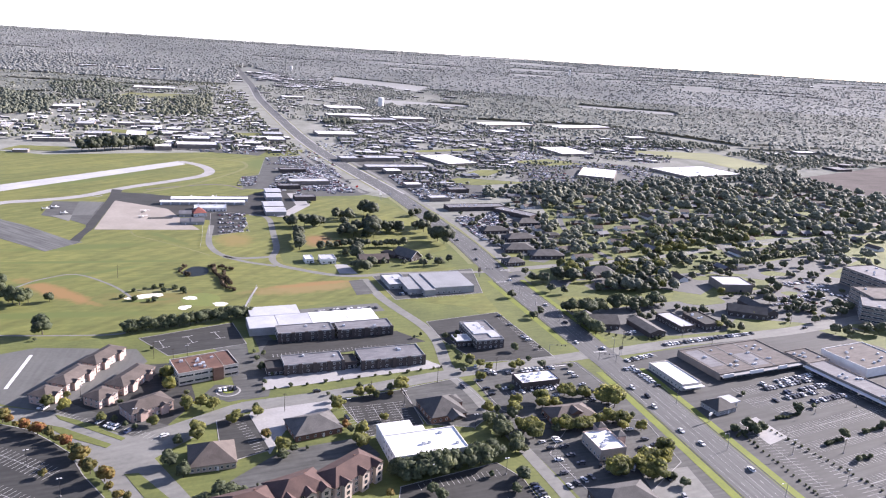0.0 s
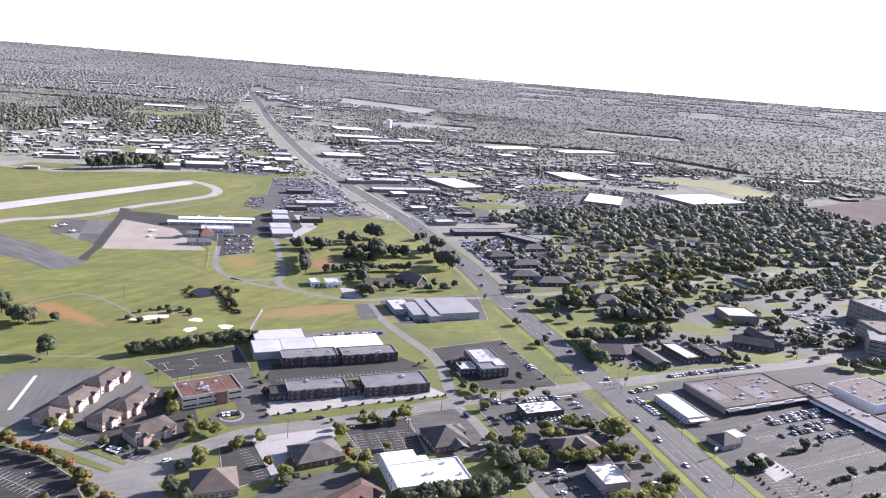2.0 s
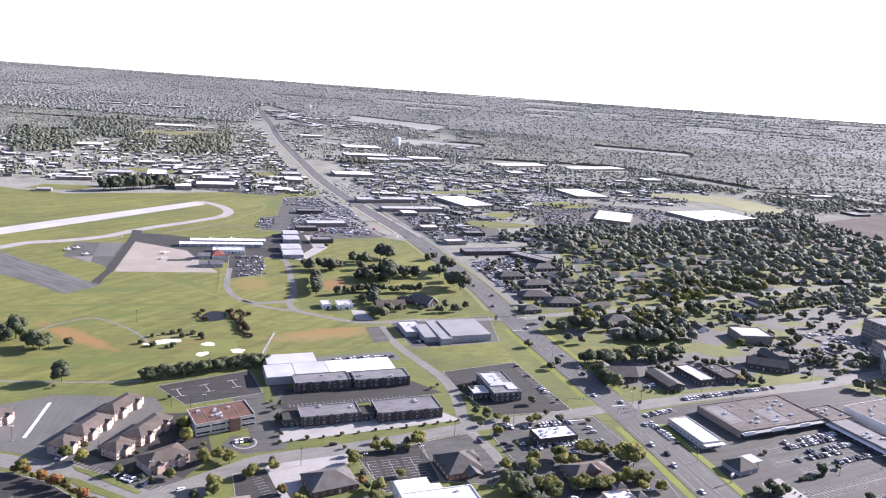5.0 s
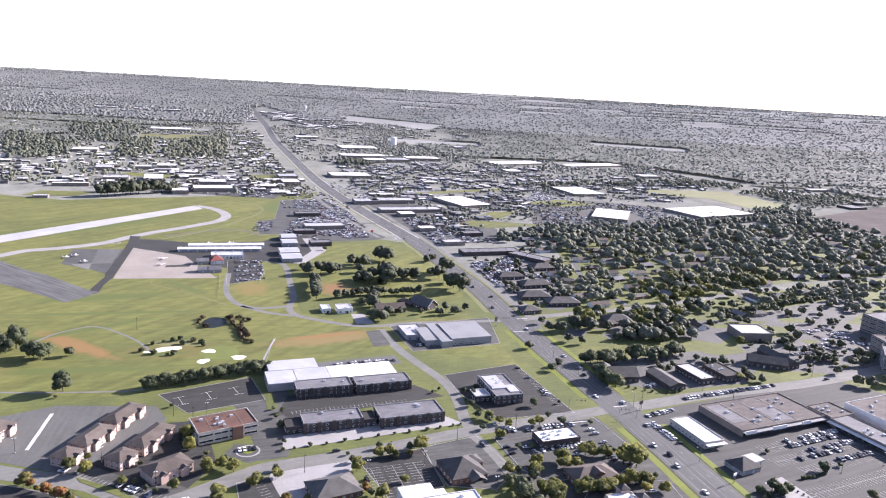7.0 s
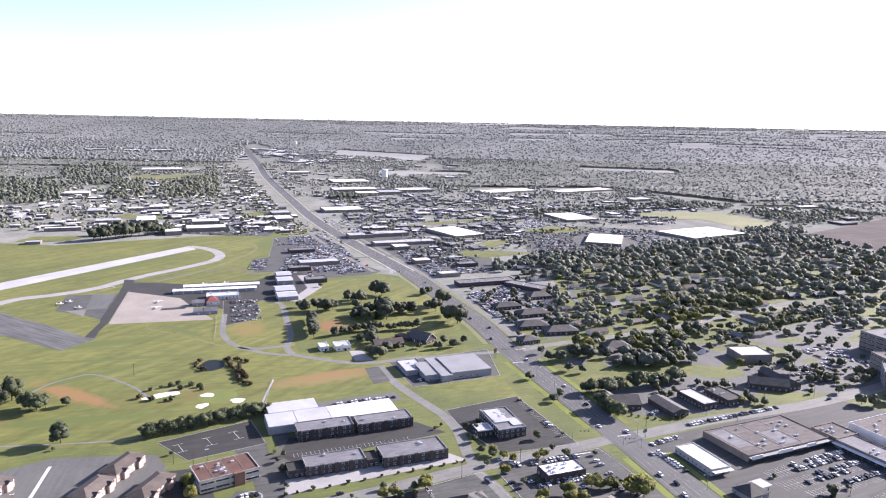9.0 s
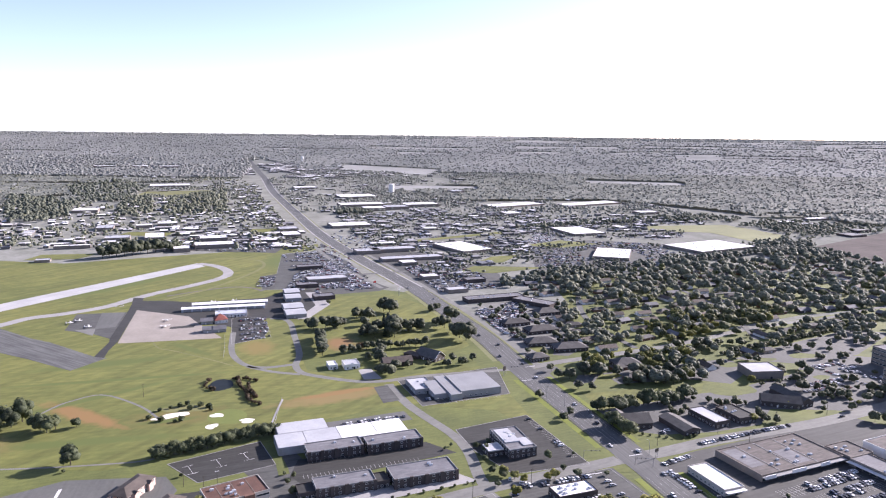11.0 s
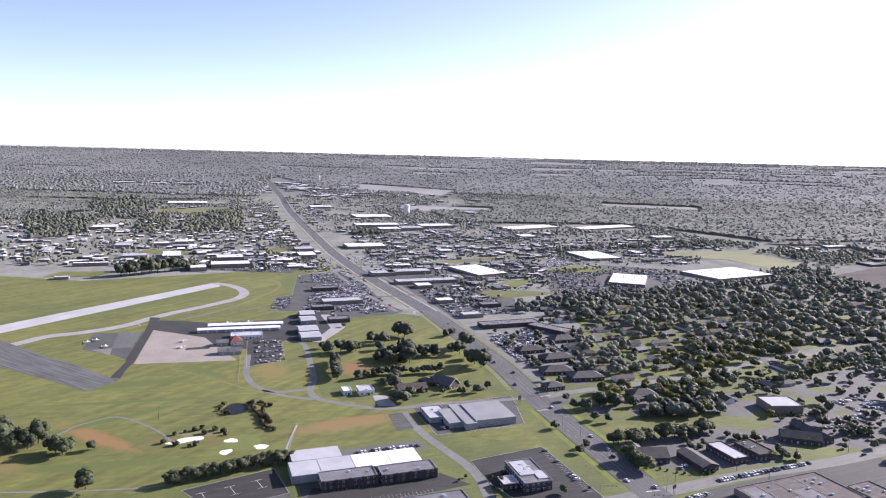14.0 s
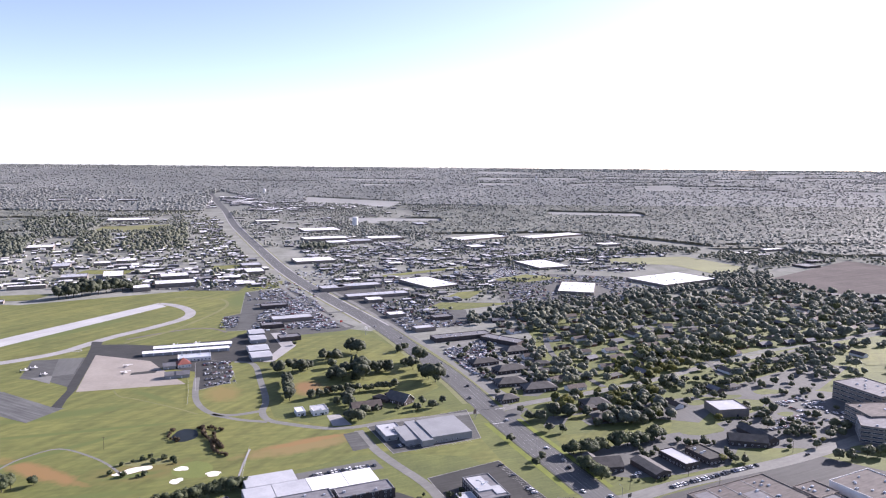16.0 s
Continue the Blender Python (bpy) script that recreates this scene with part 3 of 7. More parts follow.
far_field([(-560, 3280), (-150, 3150), (-100, 3330), (-560, 3480)], M["hazed_field"], "bare field by the distant town, paled as by haze")
far_field([(500, 2900), (900, 2850), (900, 2980), (520, 3030)], M["hazed_field"], "clearing in the woods, paled as by haze")
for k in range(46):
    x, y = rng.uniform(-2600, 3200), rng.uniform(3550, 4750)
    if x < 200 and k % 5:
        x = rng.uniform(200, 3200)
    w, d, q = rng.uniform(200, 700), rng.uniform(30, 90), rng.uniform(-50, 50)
    far_field([(x, y), (x + w, y + q), (x + w, y + q + d), (x, y + d)], M["hazed_field"], "narrow farm field in the distance, paled as by haze")

# ---- streets ----
HIGHWAY = [(215, 120), (185, 250), (170, 303), (137, 416), (108, 500), (61, 634), (28, 745), (-12, 850), (-67, 991), (-185, 1240), (-299, 1506), (-431, 1869), (-620, 2400), (-798, 2930), (-910, 3220), (-1060, 3600)]
highway, hw = road("highway", HIGHWAY, 24, 0.12, M["highway"], "wide worn asphalt highway with white lane lines", 12.0, True)
dash, solid = Shape(), Shape()
for k in range(2, len(hw) - 1):
    (ax, ay), (bx, by) = hw[k], hw[k + 1]
    if ay > 2300:
        break
    if abs((ay + by) / 2 - 459) < 22 or abs((ay + by) / 2 - 648) < 16:
        continue
    for off in (-5.6, 5.6):
        for q in (0.0,):
            mx, my = ax + (bx - ax) * q, ay + (by - ay) * q
            nx, ny = ax + (bx - ax) * (q + 0.25), ay + (by - ay) * (q + 0.25)
            ribbon([(mx, my), (nx, ny)], 0.18, 0.15, dash, off)
    for off in (-9.3, -1.9, 1.9, 9.3):
        ribbon([hw[k], hw[k + 1]], 0.11, 0.15, solid, off)
part("lane_dash", dash, M["worn_paint"], highway, "white dashed lane lines")
part("edge_line", solid, M["worn_paint"], highway, "white edge and turning lane lines")
for cx, cy, w, d in ((88, 441, 10.5, 0.8), (121, 470, 10.5, 0.8), (60, 617, 10.5, 0.8), (66, 655, 10.5, 0.8)):
    part("stop_line", Shape().box(cx, cy, 0.12, w, d, 0.03, GRID - 3), M["paint"], highway, "white stop line")

street_a, _ = road("street", [(108, 462), (88, 452), (17, 418), (-43, 384), (-80, 366), (-97, 358), (-112, 343), (-137, 316), (-152, 301), (-170, 285)], 12, 0.10, M["pale_road"], "pale grey two lane street curving past the offices")
street_b, _ = road("street", [(108, 462), (140, 475), (184, 497), (230, 515), (274, 533), (309, 550), (360, 578), (430, 620)], 13, 0.11, M["pale_road"], "pale grey street past the shopping centre")
street_c, _ = road("street", [(62, 650), (90, 668), (127, 686), (190, 716), (261, 758), (330, 805), (420, 850)], 10, 0.10, M["pale_road"], "pale grey side street into the houses")
street_d, _ = road("street", [(58, 648), (26, 640), (-36, 622), (-66, 608), (-92, 606), (-127, 617), (-144, 626), (-154, 646), (-158, 680), (-178, 745), (-193, 792), (-206, 811), (-222, 812)], 6.5, 0.10, M["pale_road"], "pale narrow road to the airfield")
road("airfield_road", [(-154, 650), (-179, 638), (-199, 643), (-217, 665), (-230, 695), (-246, 752)], 6, 0.09, M["pale_road"], "pale narrow road round the airfield car park")
road("airfield_road", [(-198, 640), (-171, 627), (-144, 621)], 5, 0.09, M["pale_road"], "pale narrow airfield road")
sheet("boulevard", [(-300, 352), (-223, 341), (-191, 338), (-161, 325), (-143, 320), (-122, 340), (-112, 326), (-125, 302), (-92, 268), (-98, 240), (-120, 240), (-131, 272), (-148, 289), (-171, 310), (-196, 325), (-215, 328), (-300, 336)], 0.105, M["pale_road"], "pale grey divided boulevard and its crossing", "street")
for pts in ([(-192, 326), (-181, 324), (-150, 311.5), (-151, 308), (-174, 315.5), (-188, 323)], [(-191, 336), (-177, 332), (-146, 318), (-147, 315.5), (-170, 325), (-187, 332)], [(-133, 287.5), (-127, 289), (-104, 270), (-106, 255), (-116, 270)]):
    sheet("median", pts, 0.22, M["lawn"], "narrow grass median with a raised kerb in the boulevard", "median")
road("driveway", [(-62, 600), (-45, 560), (-29, 533), (-5, 497), (6, 470), (13, 432), (18, 417)], 8, 0.09, M["pale_road"], "pale concrete driveway between the offices")
road("driveway", [(14, 418), (27, 397), (40, 367), (54, 335), (72, 292), (86, 250)], 7, 0.09, M["pale_road"], "pale driveway with grass edges")
road("frontage_road", [(75, 655), (62, 700), (48, 745), (30, 800), (12, 850), (-30, 950), (-120, 1160), (-200, 1330)], 7, 0.09, M["pale_road"], "pale frontage road beside the highway")
road("frontage_road", [(-110, 985), (-150, 1060), (-215, 1190), (-290, 1370)], 7, 0.09, M["pale_road"], "pale frontage road beside the highway")
road("golf_path", [(-322, 520), (-318, 538), (-312, 548), (-302, 560), (-288, 560), (-262, 545), (-244, 531), (-228, 514)], 2.2, 0.09, M["pale_road"], "narrow pale cart path on the golf course")
road("golf_path", [(-330, 425), (-270, 432), (-215, 443), (-204, 449)], 2.0, 0.09, M["pale_road"], "narrow pale path along the golf course")
road("golf_path", [(-145, 560), (-143, 530), (-140, 500)], 1.6, 0.09, M["concrete"], "narrow pale path along the golf course")
for line, w in (([(-480, 1240), (-700, 1420), (-900, 1700)], 9), ([(-640, 1200), (-520, 1500), (-380, 1720)], 8), ([(-150, 1080), (60, 1160), (260, 1130), (420, 1160)], 9),
                ([(-240, 1370), (0, 1470), (300, 1560), (700, 1640)], 10), ([(-330, 1600), (100, 1780), (700, 1950), (1300, 2000)], 10), ([(320, 760), (330, 900), (300, 1080), (330, 1180)], 7),
                ([(180, 720), (150, 830), (160, 960), (200, 1090)], 7), ([(430, 850), (560, 930), (700, 1010)], 7), ([(240, 950), (420, 1010), (640, 1120)], 7), ([(-900, 2900), (-1200, 2750), (-1700, 2700)], 14)):
    road("street", line, w, 0.30, M["road"], "grey street among houses and trees", 20.0, True)

# highway verges of long yellow-green grass
for off, w in ((-15.0, 6), (15.4, 6.4)):
    for lo, hi in ((0, 441), (480, 628), (668, 985), (1010, 1480), (1520, 2300)):
        run = [p for p in hw if lo <= p[1] <= hi]
        me = ribbon(run, w, 0.08, shift=-off).mesh("verge", M["verge"] if hi < 900 else M["hay"])
        tagged(new("verge", me), "strip of yellow-green grass beside the highway", "grass", kind="structure")
def ring_sheet(name, cx, cy, r0, r1, level, mat, label):
    s, n = Shape(), 32
    for i in range(n):
        c, q = math.cos(2 * math.pi * i / n), math.sin(2 * math.pi * i / n)
        s.v += [(cx + r0 * c, cy + r0 * q, level), (cx + r1 * c, cy + r1 * q, level), (cx + r1 * c, cy + r1 * q, -0.2), (cx + r0 * c, cy + r0 * q, -0.2)]
    for i in range(n):
        a, b = 4 * i, 4 * ((i + 1) % n)
        s.f += [(a, a + 1, b + 1, b), (a + 1, a + 2, b + 2, b + 1), (a + 3, a, b, b + 3)]
    tagged(new(name, s.mesh(name, mat)), label, "drive", kind="structure")


for off in (-13.6, 13.6):
    run = [p for p in hw if 985 <= p[1] <= 3000]
    tagged(new("shoulder", ribbon(run, 3.0, 0.14, shift=-off, on_land=True).mesh("shoulder", M["concrete"])), "pale concrete shoulder of the highway", "shoulder", kind="structure")
# dark ribbons that paint the shade of the ditch along the highway
for off in (-12.9, 12.9):
    for lo, hi in ((0, 441), (480, 628), (668, 985)):
        gutter = ribbon([p for p in hw if lo <= p[1] <= hi], 1.0, 0.10, shift=-off).mesh("gutter", M["dark_asphalt"])
        tagged(new("gutter", gutter), "dark strip painting the ditch's shade between the highway and its verge", "gutter", kind="structure")


# ---- airfield ----
sheet("runway", [(-430, 1150), (-409, 1124), (-535, 849), (-640, 617), (-668, 640), (-559, 884)], 0.10, M["runway"], "pale concrete runway end", "runway")
road("taxiway", [(-700, 560), (-600, 650), (-520, 745), (-497, 793), (-470, 815), (-437, 852), (-419, 901), (-404, 935), (-377, 982), (-353, 1037), (-356, 1078), (-378, 1114), (-404, 1136), (-428, 1146)], 15, 0.12, M["concrete"], "grey concrete taxiway curving to the runway")
road("perimeter_track", [(-380, 895), (-350, 950), (-325, 1045), (-316, 1115), (-324, 1160), (-350, 1190), (-420, 1200)], 5, 0.10, M["dry"], "narrow worn perimeter track in the grass")
sheet("apron", [(-391, 840), (-318, 815), (-298, 788), (-251, 730), (-350, 704)], 0.14, M["apron"], "tan concrete aircraft apron", "apron")
sheet("taxilane", [(-424, 903), (-410, 903), (-391, 840), (-353, 711), (-348, 681), (-341, 657), (-352, 660), (-361, 709), (-366, 720), (-398, 830), (-410, 868)], 0.16, M["dark_asphalt"], "dark asphalt taxilane", "apron")
sheet("old_apron", [(-452, 816), (-398, 829), (-366, 720), (-375, 726), (-393, 737), (-429, 748), (-441, 784)], 0.12, M["asphalt"], "grey asphalt tie-down apron", "apron")
sheet("old_apron", [(-426, 824), (-400, 829), (-381, 764), (-400, 756)], 0.15, M["road"], "paler patch of the tie-down apron", "apron")
sheet("old_apron", [(-418, 748), (-389, 730), (-400, 758)], 0.15, M["pale_road"], "pale worn corner of the tie-down apron", "apron")
sheet("taxiway_stub", [(-540, 775), (-449, 717), (-419, 703), (-352, 660), (-338, 657), (-353, 619), (-410, 649), (-520, 700)], 0.13, M["stub"], "grey worn asphalt taxiway", "apron")
sheet("hangar_apron", [(-406, 888), (-376, 890), (-337, 884), (-255, 915), (-235, 975), (-205, 965), (-170, 880), (-185, 810), (-224, 815), (-245, 770), (-298, 788), (-318, 815), (-391, 840)], 0.11, M["dark_asphalt"], "dark asphalt round the hangars", "apron")
sheet("hangar_apron", [(-210, 950), (-190, 955), (-165, 885), (-178, 812), (-190, 812), (-182, 880)], 0.15, M["concrete"], "pale concrete strip beside the hangars", "apron")
# dark rectangle laid over the apron
sheet("asphalt_patch", [(-320, 760), (-321, 769), (-297, 779), (-296, 769)], 0.17, M["dark_asphalt"], "dark rectangular patch on the apron", "apron")
road("slope_track", [(-315, 709), (-302, 691), (-280, 681), (-238, 658), (-211, 641)], 1.8, 0.06, M["dry"], "narrow worn track across the grass slope")
road("ditch", [(-385, 915), (-340, 962), (-313, 977), (-288, 972), (-270, 955)], 5, 0.09, M["plowed"], "bare brown ditch beside the hangars")
ring_sheet("marking_circle", -422, 860, 4.2, 5.6, 0.10, M["concrete"], "pale painted circle in the grass")
sheet("service_pad", [(-74, 592), (-63, 598), (-49, 563), (-62, 556)], 0.10, M["asphalt"], "grey asphalt service pad in the field", "lot")

# ---- golf course ----
def blob(name, cx, cy, rx, ry, deg, level, mat, label, category, n=28, rough=0.16):
    pts = []
    ph = [rng.uniform(0, 6.28) for _ in range(4)]
    for i in range(n):
        t = 2 * math.pi * i / n
        r = 1 + rough * (math.sin(2 * t + ph[0]) + 0.7 * math.sin(3 * t + ph[1]) + 0.4 * math.sin(5 * t + ph[2]))
        x, y = turned(rx * r * math.cos(t), ry * r * math.sin(t), deg)
        pts.append((cx + x, cy + y))
    return sheet(name, pts, level, mat, label, category)


for x, y, a, c in ((237, 603, 20, 14), (343, 705, 14, 9), (262, 672, 14, 7), (300, 690, 12, 5), (330, 640, 8, 6), (318, 655, 7, 5), (352, 560, 10, 5)):
    blob("lawn_patch", x, y, a, c, 20, 0.09, M["lawn"], "patch of mown lawn between the drives", "grass", rough=0.12)
    FIELDS.append([(x - a * 0.7, y - c * 0.7), (x + a * 0.7, y - c * 0.7), (x + a * 0.7, y + c * 0.7), (x - a * 0.7, y + c * 0.7)])
blob("putting_green", -178, 522, 14, 16, 20, 0.07, M["green"], "smooth bright putting green", "green", rough=0.06)
blob("rough", -216, 536, 24, 6, 12, 0.06, M["dry"], "rough brownish grass behind the bunker", "grass")
blob("sand_bunker", -221, 521, 13, 5, 28, 0.09, M["sand"], "white sand bunker on the golf course", "bunker")
blob("sand_bunker", -187, 524, 4.5, 4.5, 10, 0.09, M["sand"], "white sand bunker on the golf course", "bunker")
blob("sand_bunker", -184, 503, 4.5, 4.5, 40, 0.09, M["sand"], "white sand bunker on the golf course", "bunker")
blob("sand_bunker", -161, 515, 6, 4, 10, 0.09, M["sand"], "white sand bunker on the golf course", "bunker")
blob("pond", -206, 590, 11, 14, 10, 0.09, M["water"], "small dark pond in the grass", "pond", rough=0.05)

# ---- car parks ----
def lot(pts, mat, label, level=0.06, kerb=False):
    """A paved lot; kerb: with a raised pale concrete edge all round."""
    ob = sheet("parking_lot", pts, level, M[mat], label, "parking lot")
    if kerb:
        s = Shape()
        for (ax, ay), (bx, by) in zip(pts, pts[1:] + pts[:1]):
            s.box((ax + bx) / 2, (ay + by) / 2, -0.1, math.hypot(bx - ax, by - ay), 0.4, 0.26, math.degrees(math.atan2(by - ay, bx - ax)))
        part("kerb", s, M["concrete"], ob, "pale concrete kerb")
    return ob


L1 = lot([(-192, 441), (-141, 479), (-121, 444), (-163, 417)], "dark_asphalt", "dark sealed parking lot behind the offices", kerb=True)
L2 = lot([(-108, 452), (-24, 484), (-2, 468), (-98, 418), (-108, 428)], "dark_asphalt", "worn parking court between the office blocks")
lot([(-150, 445), (-112, 462), (-95, 440), (-88, 372), (-100, 366), (-112, 385), (-128, 420)], "asphalt", "asphalt drive beside the red-roofed office", 0.05)
lot([(-93, 379), (-97, 396), (-2, 438), (12, 428)], "concrete", "pale concrete drive in front of the offices", 0.07)
sheet("lawn_strip", [(-139, 479), (-133, 483), (-112, 440), (-109, 432), (-115, 428), (-121, 444)], 0.12, M["lawn"], "green strip beside the dark lot", "grass")
L3 = lot([(-3, 506), (52, 537), (87, 455), (35, 438), (10, 472)], "dark_asphalt", "dark parking lot round the brick office", kerb=True)
L4 = lot([(-55, 609), (34, 652), (42, 583), (-30, 551)], "asphalt", "asphalt lot round the workshop", kerb=True)
L5 = lot([(-290, 380), (-246, 416), (-186, 424), (-172, 407), (-176, 362), (-190, 337), (-223, 343), (-290, 355)], "road", "worn grey lot round the apartments")
lot([(-176, 400), (-150, 410), (-125, 360), (-132, 328), (-150, 322), (-190, 338)], "dark_asphalt", "dark asphalt between the apartments", 0.05)
L6 = lot([(-300, 333), (-216, 324), (-196, 320), (-180, 311), (-166, 302), (-150, 284), (-130, 266), (-118, 225), (-300, 225)], "dark_asphalt", "dark parking lot with planted edges", 0.115, kerb=True)
L7 = lot([(-48, 373), (-12, 392), (2, 352), (-26, 335)], "dark_asphalt", "dark parking lot with white stall lines", kerb=True)
lot([(-93, 353), (-48, 376), (-50, 362), (-70, 335), (-72, 312), (-91, 338)], "concrete", "pale concrete forecourt")
L8 = lot([(-108, 341), (-93, 350), (-73, 316), (-92, 301)], "dark_asphalt", "dark parking lot beside the hip-roofed house", 0.07, kerb=True)
lot([(-67, 316), (-30, 334), (-18, 318), (-46, 274), (-110, 240), (-95, 270)], "asphalt", "asphalt drive behind the hotel", 0.05)
L9 = lot([(-6, 292), (40, 318), (52, 306), (72, 250), (-6, 250)], "dark_asphalt", "dark parking lot below the tree row", kerb=True)
lot([(-14, 392), (20, 412), (42, 372), (30, 352), (4, 352)], "asphalt", "asphalt drive round the grey-roofed building", kerb=True)
L11 = lot([(32, 408), (40, 424), (99, 449), (121, 398), (100, 376), (60, 364), (46, 374)], "asphalt", "asphalt lot round the restaurant", kerb=True)
lot([(30, 412), (40, 426), (101, 450), (124, 396), (145, 330), (157, 290), (144, 256), (92, 256), (78, 292), (60, 330), (46, 366)], "asphalt", "worn asphalt between the restaurants and the bank", 0.03)
L12 = lot([(68, 330), (90, 376), (128, 372), (136, 330), (112, 300), (82, 300)], "asphalt", "asphalt lot round the bank", kerb=True)
lot([(112, 318), (138, 326), (148, 270), (118, 270)], "pale_road", "pale concrete lot by the highway", 0.07)
MALL_LOT = lot([(127, 450), (160, 476), (306, 546), (345, 515), (380, 300), (300, 160), (228, 160), (204, 250), (185, 300), (157, 400)], "lot_asphalt", "vast grey parking lot of the shopping centre", 0.04)
lot([(88, 556), (230, 600), (250, 560), (230, 528), (190, 512), (150, 505), (118, 512)], "road", "pale grey lots round the small offices", 0.05)
lot([(230, 600), (310, 650), (360, 720), (420, 700), (420, 560), (350, 550), (300, 560), (250, 560)], "road", "pale grey lots by the hospital", 0.05)
lot([(130, 640), (140, 612), (205, 628), (240, 618), (275, 662), (262, 690), (200, 668)], "road", "pale grey drives among the garden houses", 0.055)
lot([(92, 692), (107, 690), (142, 742), (128, 752), (104, 745), (98, 762), (76, 752), (98, 722)], "road", "worn grey lots between the roadside houses", 0.065)
lot([(62, 640), (84, 662), (92, 655), (82, 636), (88, 614), (74, 610)], "road", "worn grey lot at the street corner", 0.05)
lot([(108, 634), (128, 637), (118, 614), (99, 610)], "road", "worn grey drive behind the trees", 0.06)
lot([(268, 690), (330, 678), (401, 712), (482, 796), (440, 806), (350, 748)], "road", "pale grey lot beside the church", 0.06)
L13 = lot([(-265, 807), (-258, 821), (-231, 812), (-211, 768), (-208, 733), (-234, 708)], "dark_asphalt", "dark airfield car park", kerb=True)
lot([(20, 765), (40, 790), (20, 880), (45, 930), (95, 935), (115, 870), (150, 860), (110, 730), (70, 690)], "pale_road", "pale worn lots along the highway", 0.04)
lot([(-203, 926), (-112, 967), (-100, 990), (-134, 1035), (-185, 1180), (-252, 1296), (-315, 1247), (-280, 1074), (-299, 1050), (-272, 962), (-215, 976)], "asphalt", "worn asphalt sales lots along the highway", 0.05)
lot([(-40, 960), (60, 1000), (60, 1100), (-20, 1250), (-160, 1350), (-190, 1300)], "asphalt", "worn asphalt lots among the stores", 0.05)
lot([(120, 1130), (330, 1180), (420, 1430), (260, 1470), (130, 1380)], "asphalt", "worn asphalt lots round the big stores", 0.05)
lot([(-560, 1270), (-330, 1260), (-330, 1480), (-560, 1440)], "asphalt", "worn asphalt yards behind the airfield", 0.05)
lot([(-90, 1300), (90, 1330), (70, 1440), (-110, 1400)], "asphalt", "worn asphalt lot round the white store", 0.055)


def stall_row(parent, x, y, deg, n, length=5.2, both=False, pitch=2.75, z=0.0, paint="worn_paint"):
    """White lines of a row of stalls from (x, y) along deg; the stalls open to its left side."""
    s = Shape()
    for i in range(n + 1):
        px, py = turned(i * pitch, 0, deg)
        qx, qy = turned(0, 0 if both else length / 2, deg)
        s.box(x + px + qx, y + py + qy, z + 0.07, 0.19, length * (2 if both else 1), 0.03, deg)
    if both:
        qx, qy = turned(n * pitch / 2, 0, deg)
        s.box(x + qx, y + qy, z + 0.07, n * pitch, 0.19, 0.03, deg)
    part("stall_lines", s, M[paint], parent, "worn white stall lines")


G = GRID
stall_row(L2, -100, 447, G, 27, both=False)
stall_row(L2, -98, 425, G, 28)
for r in range(3):
    stall_row(L7, -40 + r * 12.5 * 0.93, 365 + r * 12.5 * 0.37, G - 90, 12, both=True)
stall_row(L9, 4, 290, G + 2, 15, both=False)
stall_row(L9, 8, 268, G + 2, 15, both=True)
stall_row(L8, -98, 340, -56, 12)
stall_row(L8, -88, 344, -56, 12)
stall_row(L3, 50, 528, -68, 25)
for k in range(3):
    x, y = -174 + k * 15, 434 + k * 10.5
    s = Shape().box(x, y, 0.07, 0.25, 12, 0.03, 36)
    for q in (-6, 6):
        px, py = turned(0, q, 36)
        s.box(x + px, y + py, 0.07, 7, 0.25, 0.03, 36)
    part("stall_lines", s, M["paint"], L1, "white bay lines shaped like an H")
stall_row(L6, -205, 300, -22, 16, both=True, z=0.06)
stall_row(L6, -215, 282, -22, 22, both=True, z=0.06)
stall_row(L6, -220, 262, -22, 26, both=True, z=0.06)
L14 = lot([(-206, 342), (-196, 352), (-165, 338), (-175, 328)], "asphalt", "parking bay before the apartments", 0.08)
stall_row(L14, -196, 338, -22, 9, z=0.03)
L15 = lot([(-160, 326), (-150, 340), (-122, 330), (-134, 316)], "asphalt", "parking bay beside the street", 0.08)
stall_row(L15, -156, 326, -20, 9, z=0.03)
part("stripe", Shape().box(-237.5, 382.5, 0.06, 46, 2.0, 0.03, 104), M["paint"], L5, "broad worn white stripe")
lot([(-100, 496), (-106, 512), (-44, 540), (-36, 524)], "road", "pale yard behind the warehouse", 0.06)
lot([(-200, 341), (-186, 357), (-170, 340), (-178, 332)], "dark_asphalt", "dark parking bay before the apartments", 0.075)
for k in range(5):
    stall_row(L13, -254 + 6 * k, 800 - 18 * k, 20, 11 if k else 9, both=True)
for x, y, n in ((198, 418, 25), (200, 403, 28), (214, 394, 26), (208, 369, 32), (216, 354, 32), (223, 338, 32), (229, 321, 32), (235, 304, 30), (241, 287, 28), (246, 270, 26)):
    stall_row(MALL_LOT, x, y, 26.5, n, both=True)
stall_row(MALL_LOT, 187, 372, -75, 38, both=True)
stall_row(MALL_LOT, 201, 370, -67, 38, both=True)
stall_row(MALL_LOT, 134, 445, -67, 11)
stall_row(MALL_LOT, 135, 452, G + 10, 11)
stall_row(MALL_LOT, 172, 487, 25, 33)
stall_row(MALL_LOT, 148, 412, 24, 9)
lot([(184, 378), (197, 386), (206, 364), (192, 354)], "concrete", "pale concrete pad beside the small bank", 0.06)
stall_row(L11, 52, 392, G, 16)
stall_row(L12, 66, 338, -76, 11)
lot([(-94, 637), (-83, 641), (-69, 614), (-85, 611)], "concrete", "pale concrete drive before the white houses", 0.07)
stall_row(L4, -12, 556, G, 18)
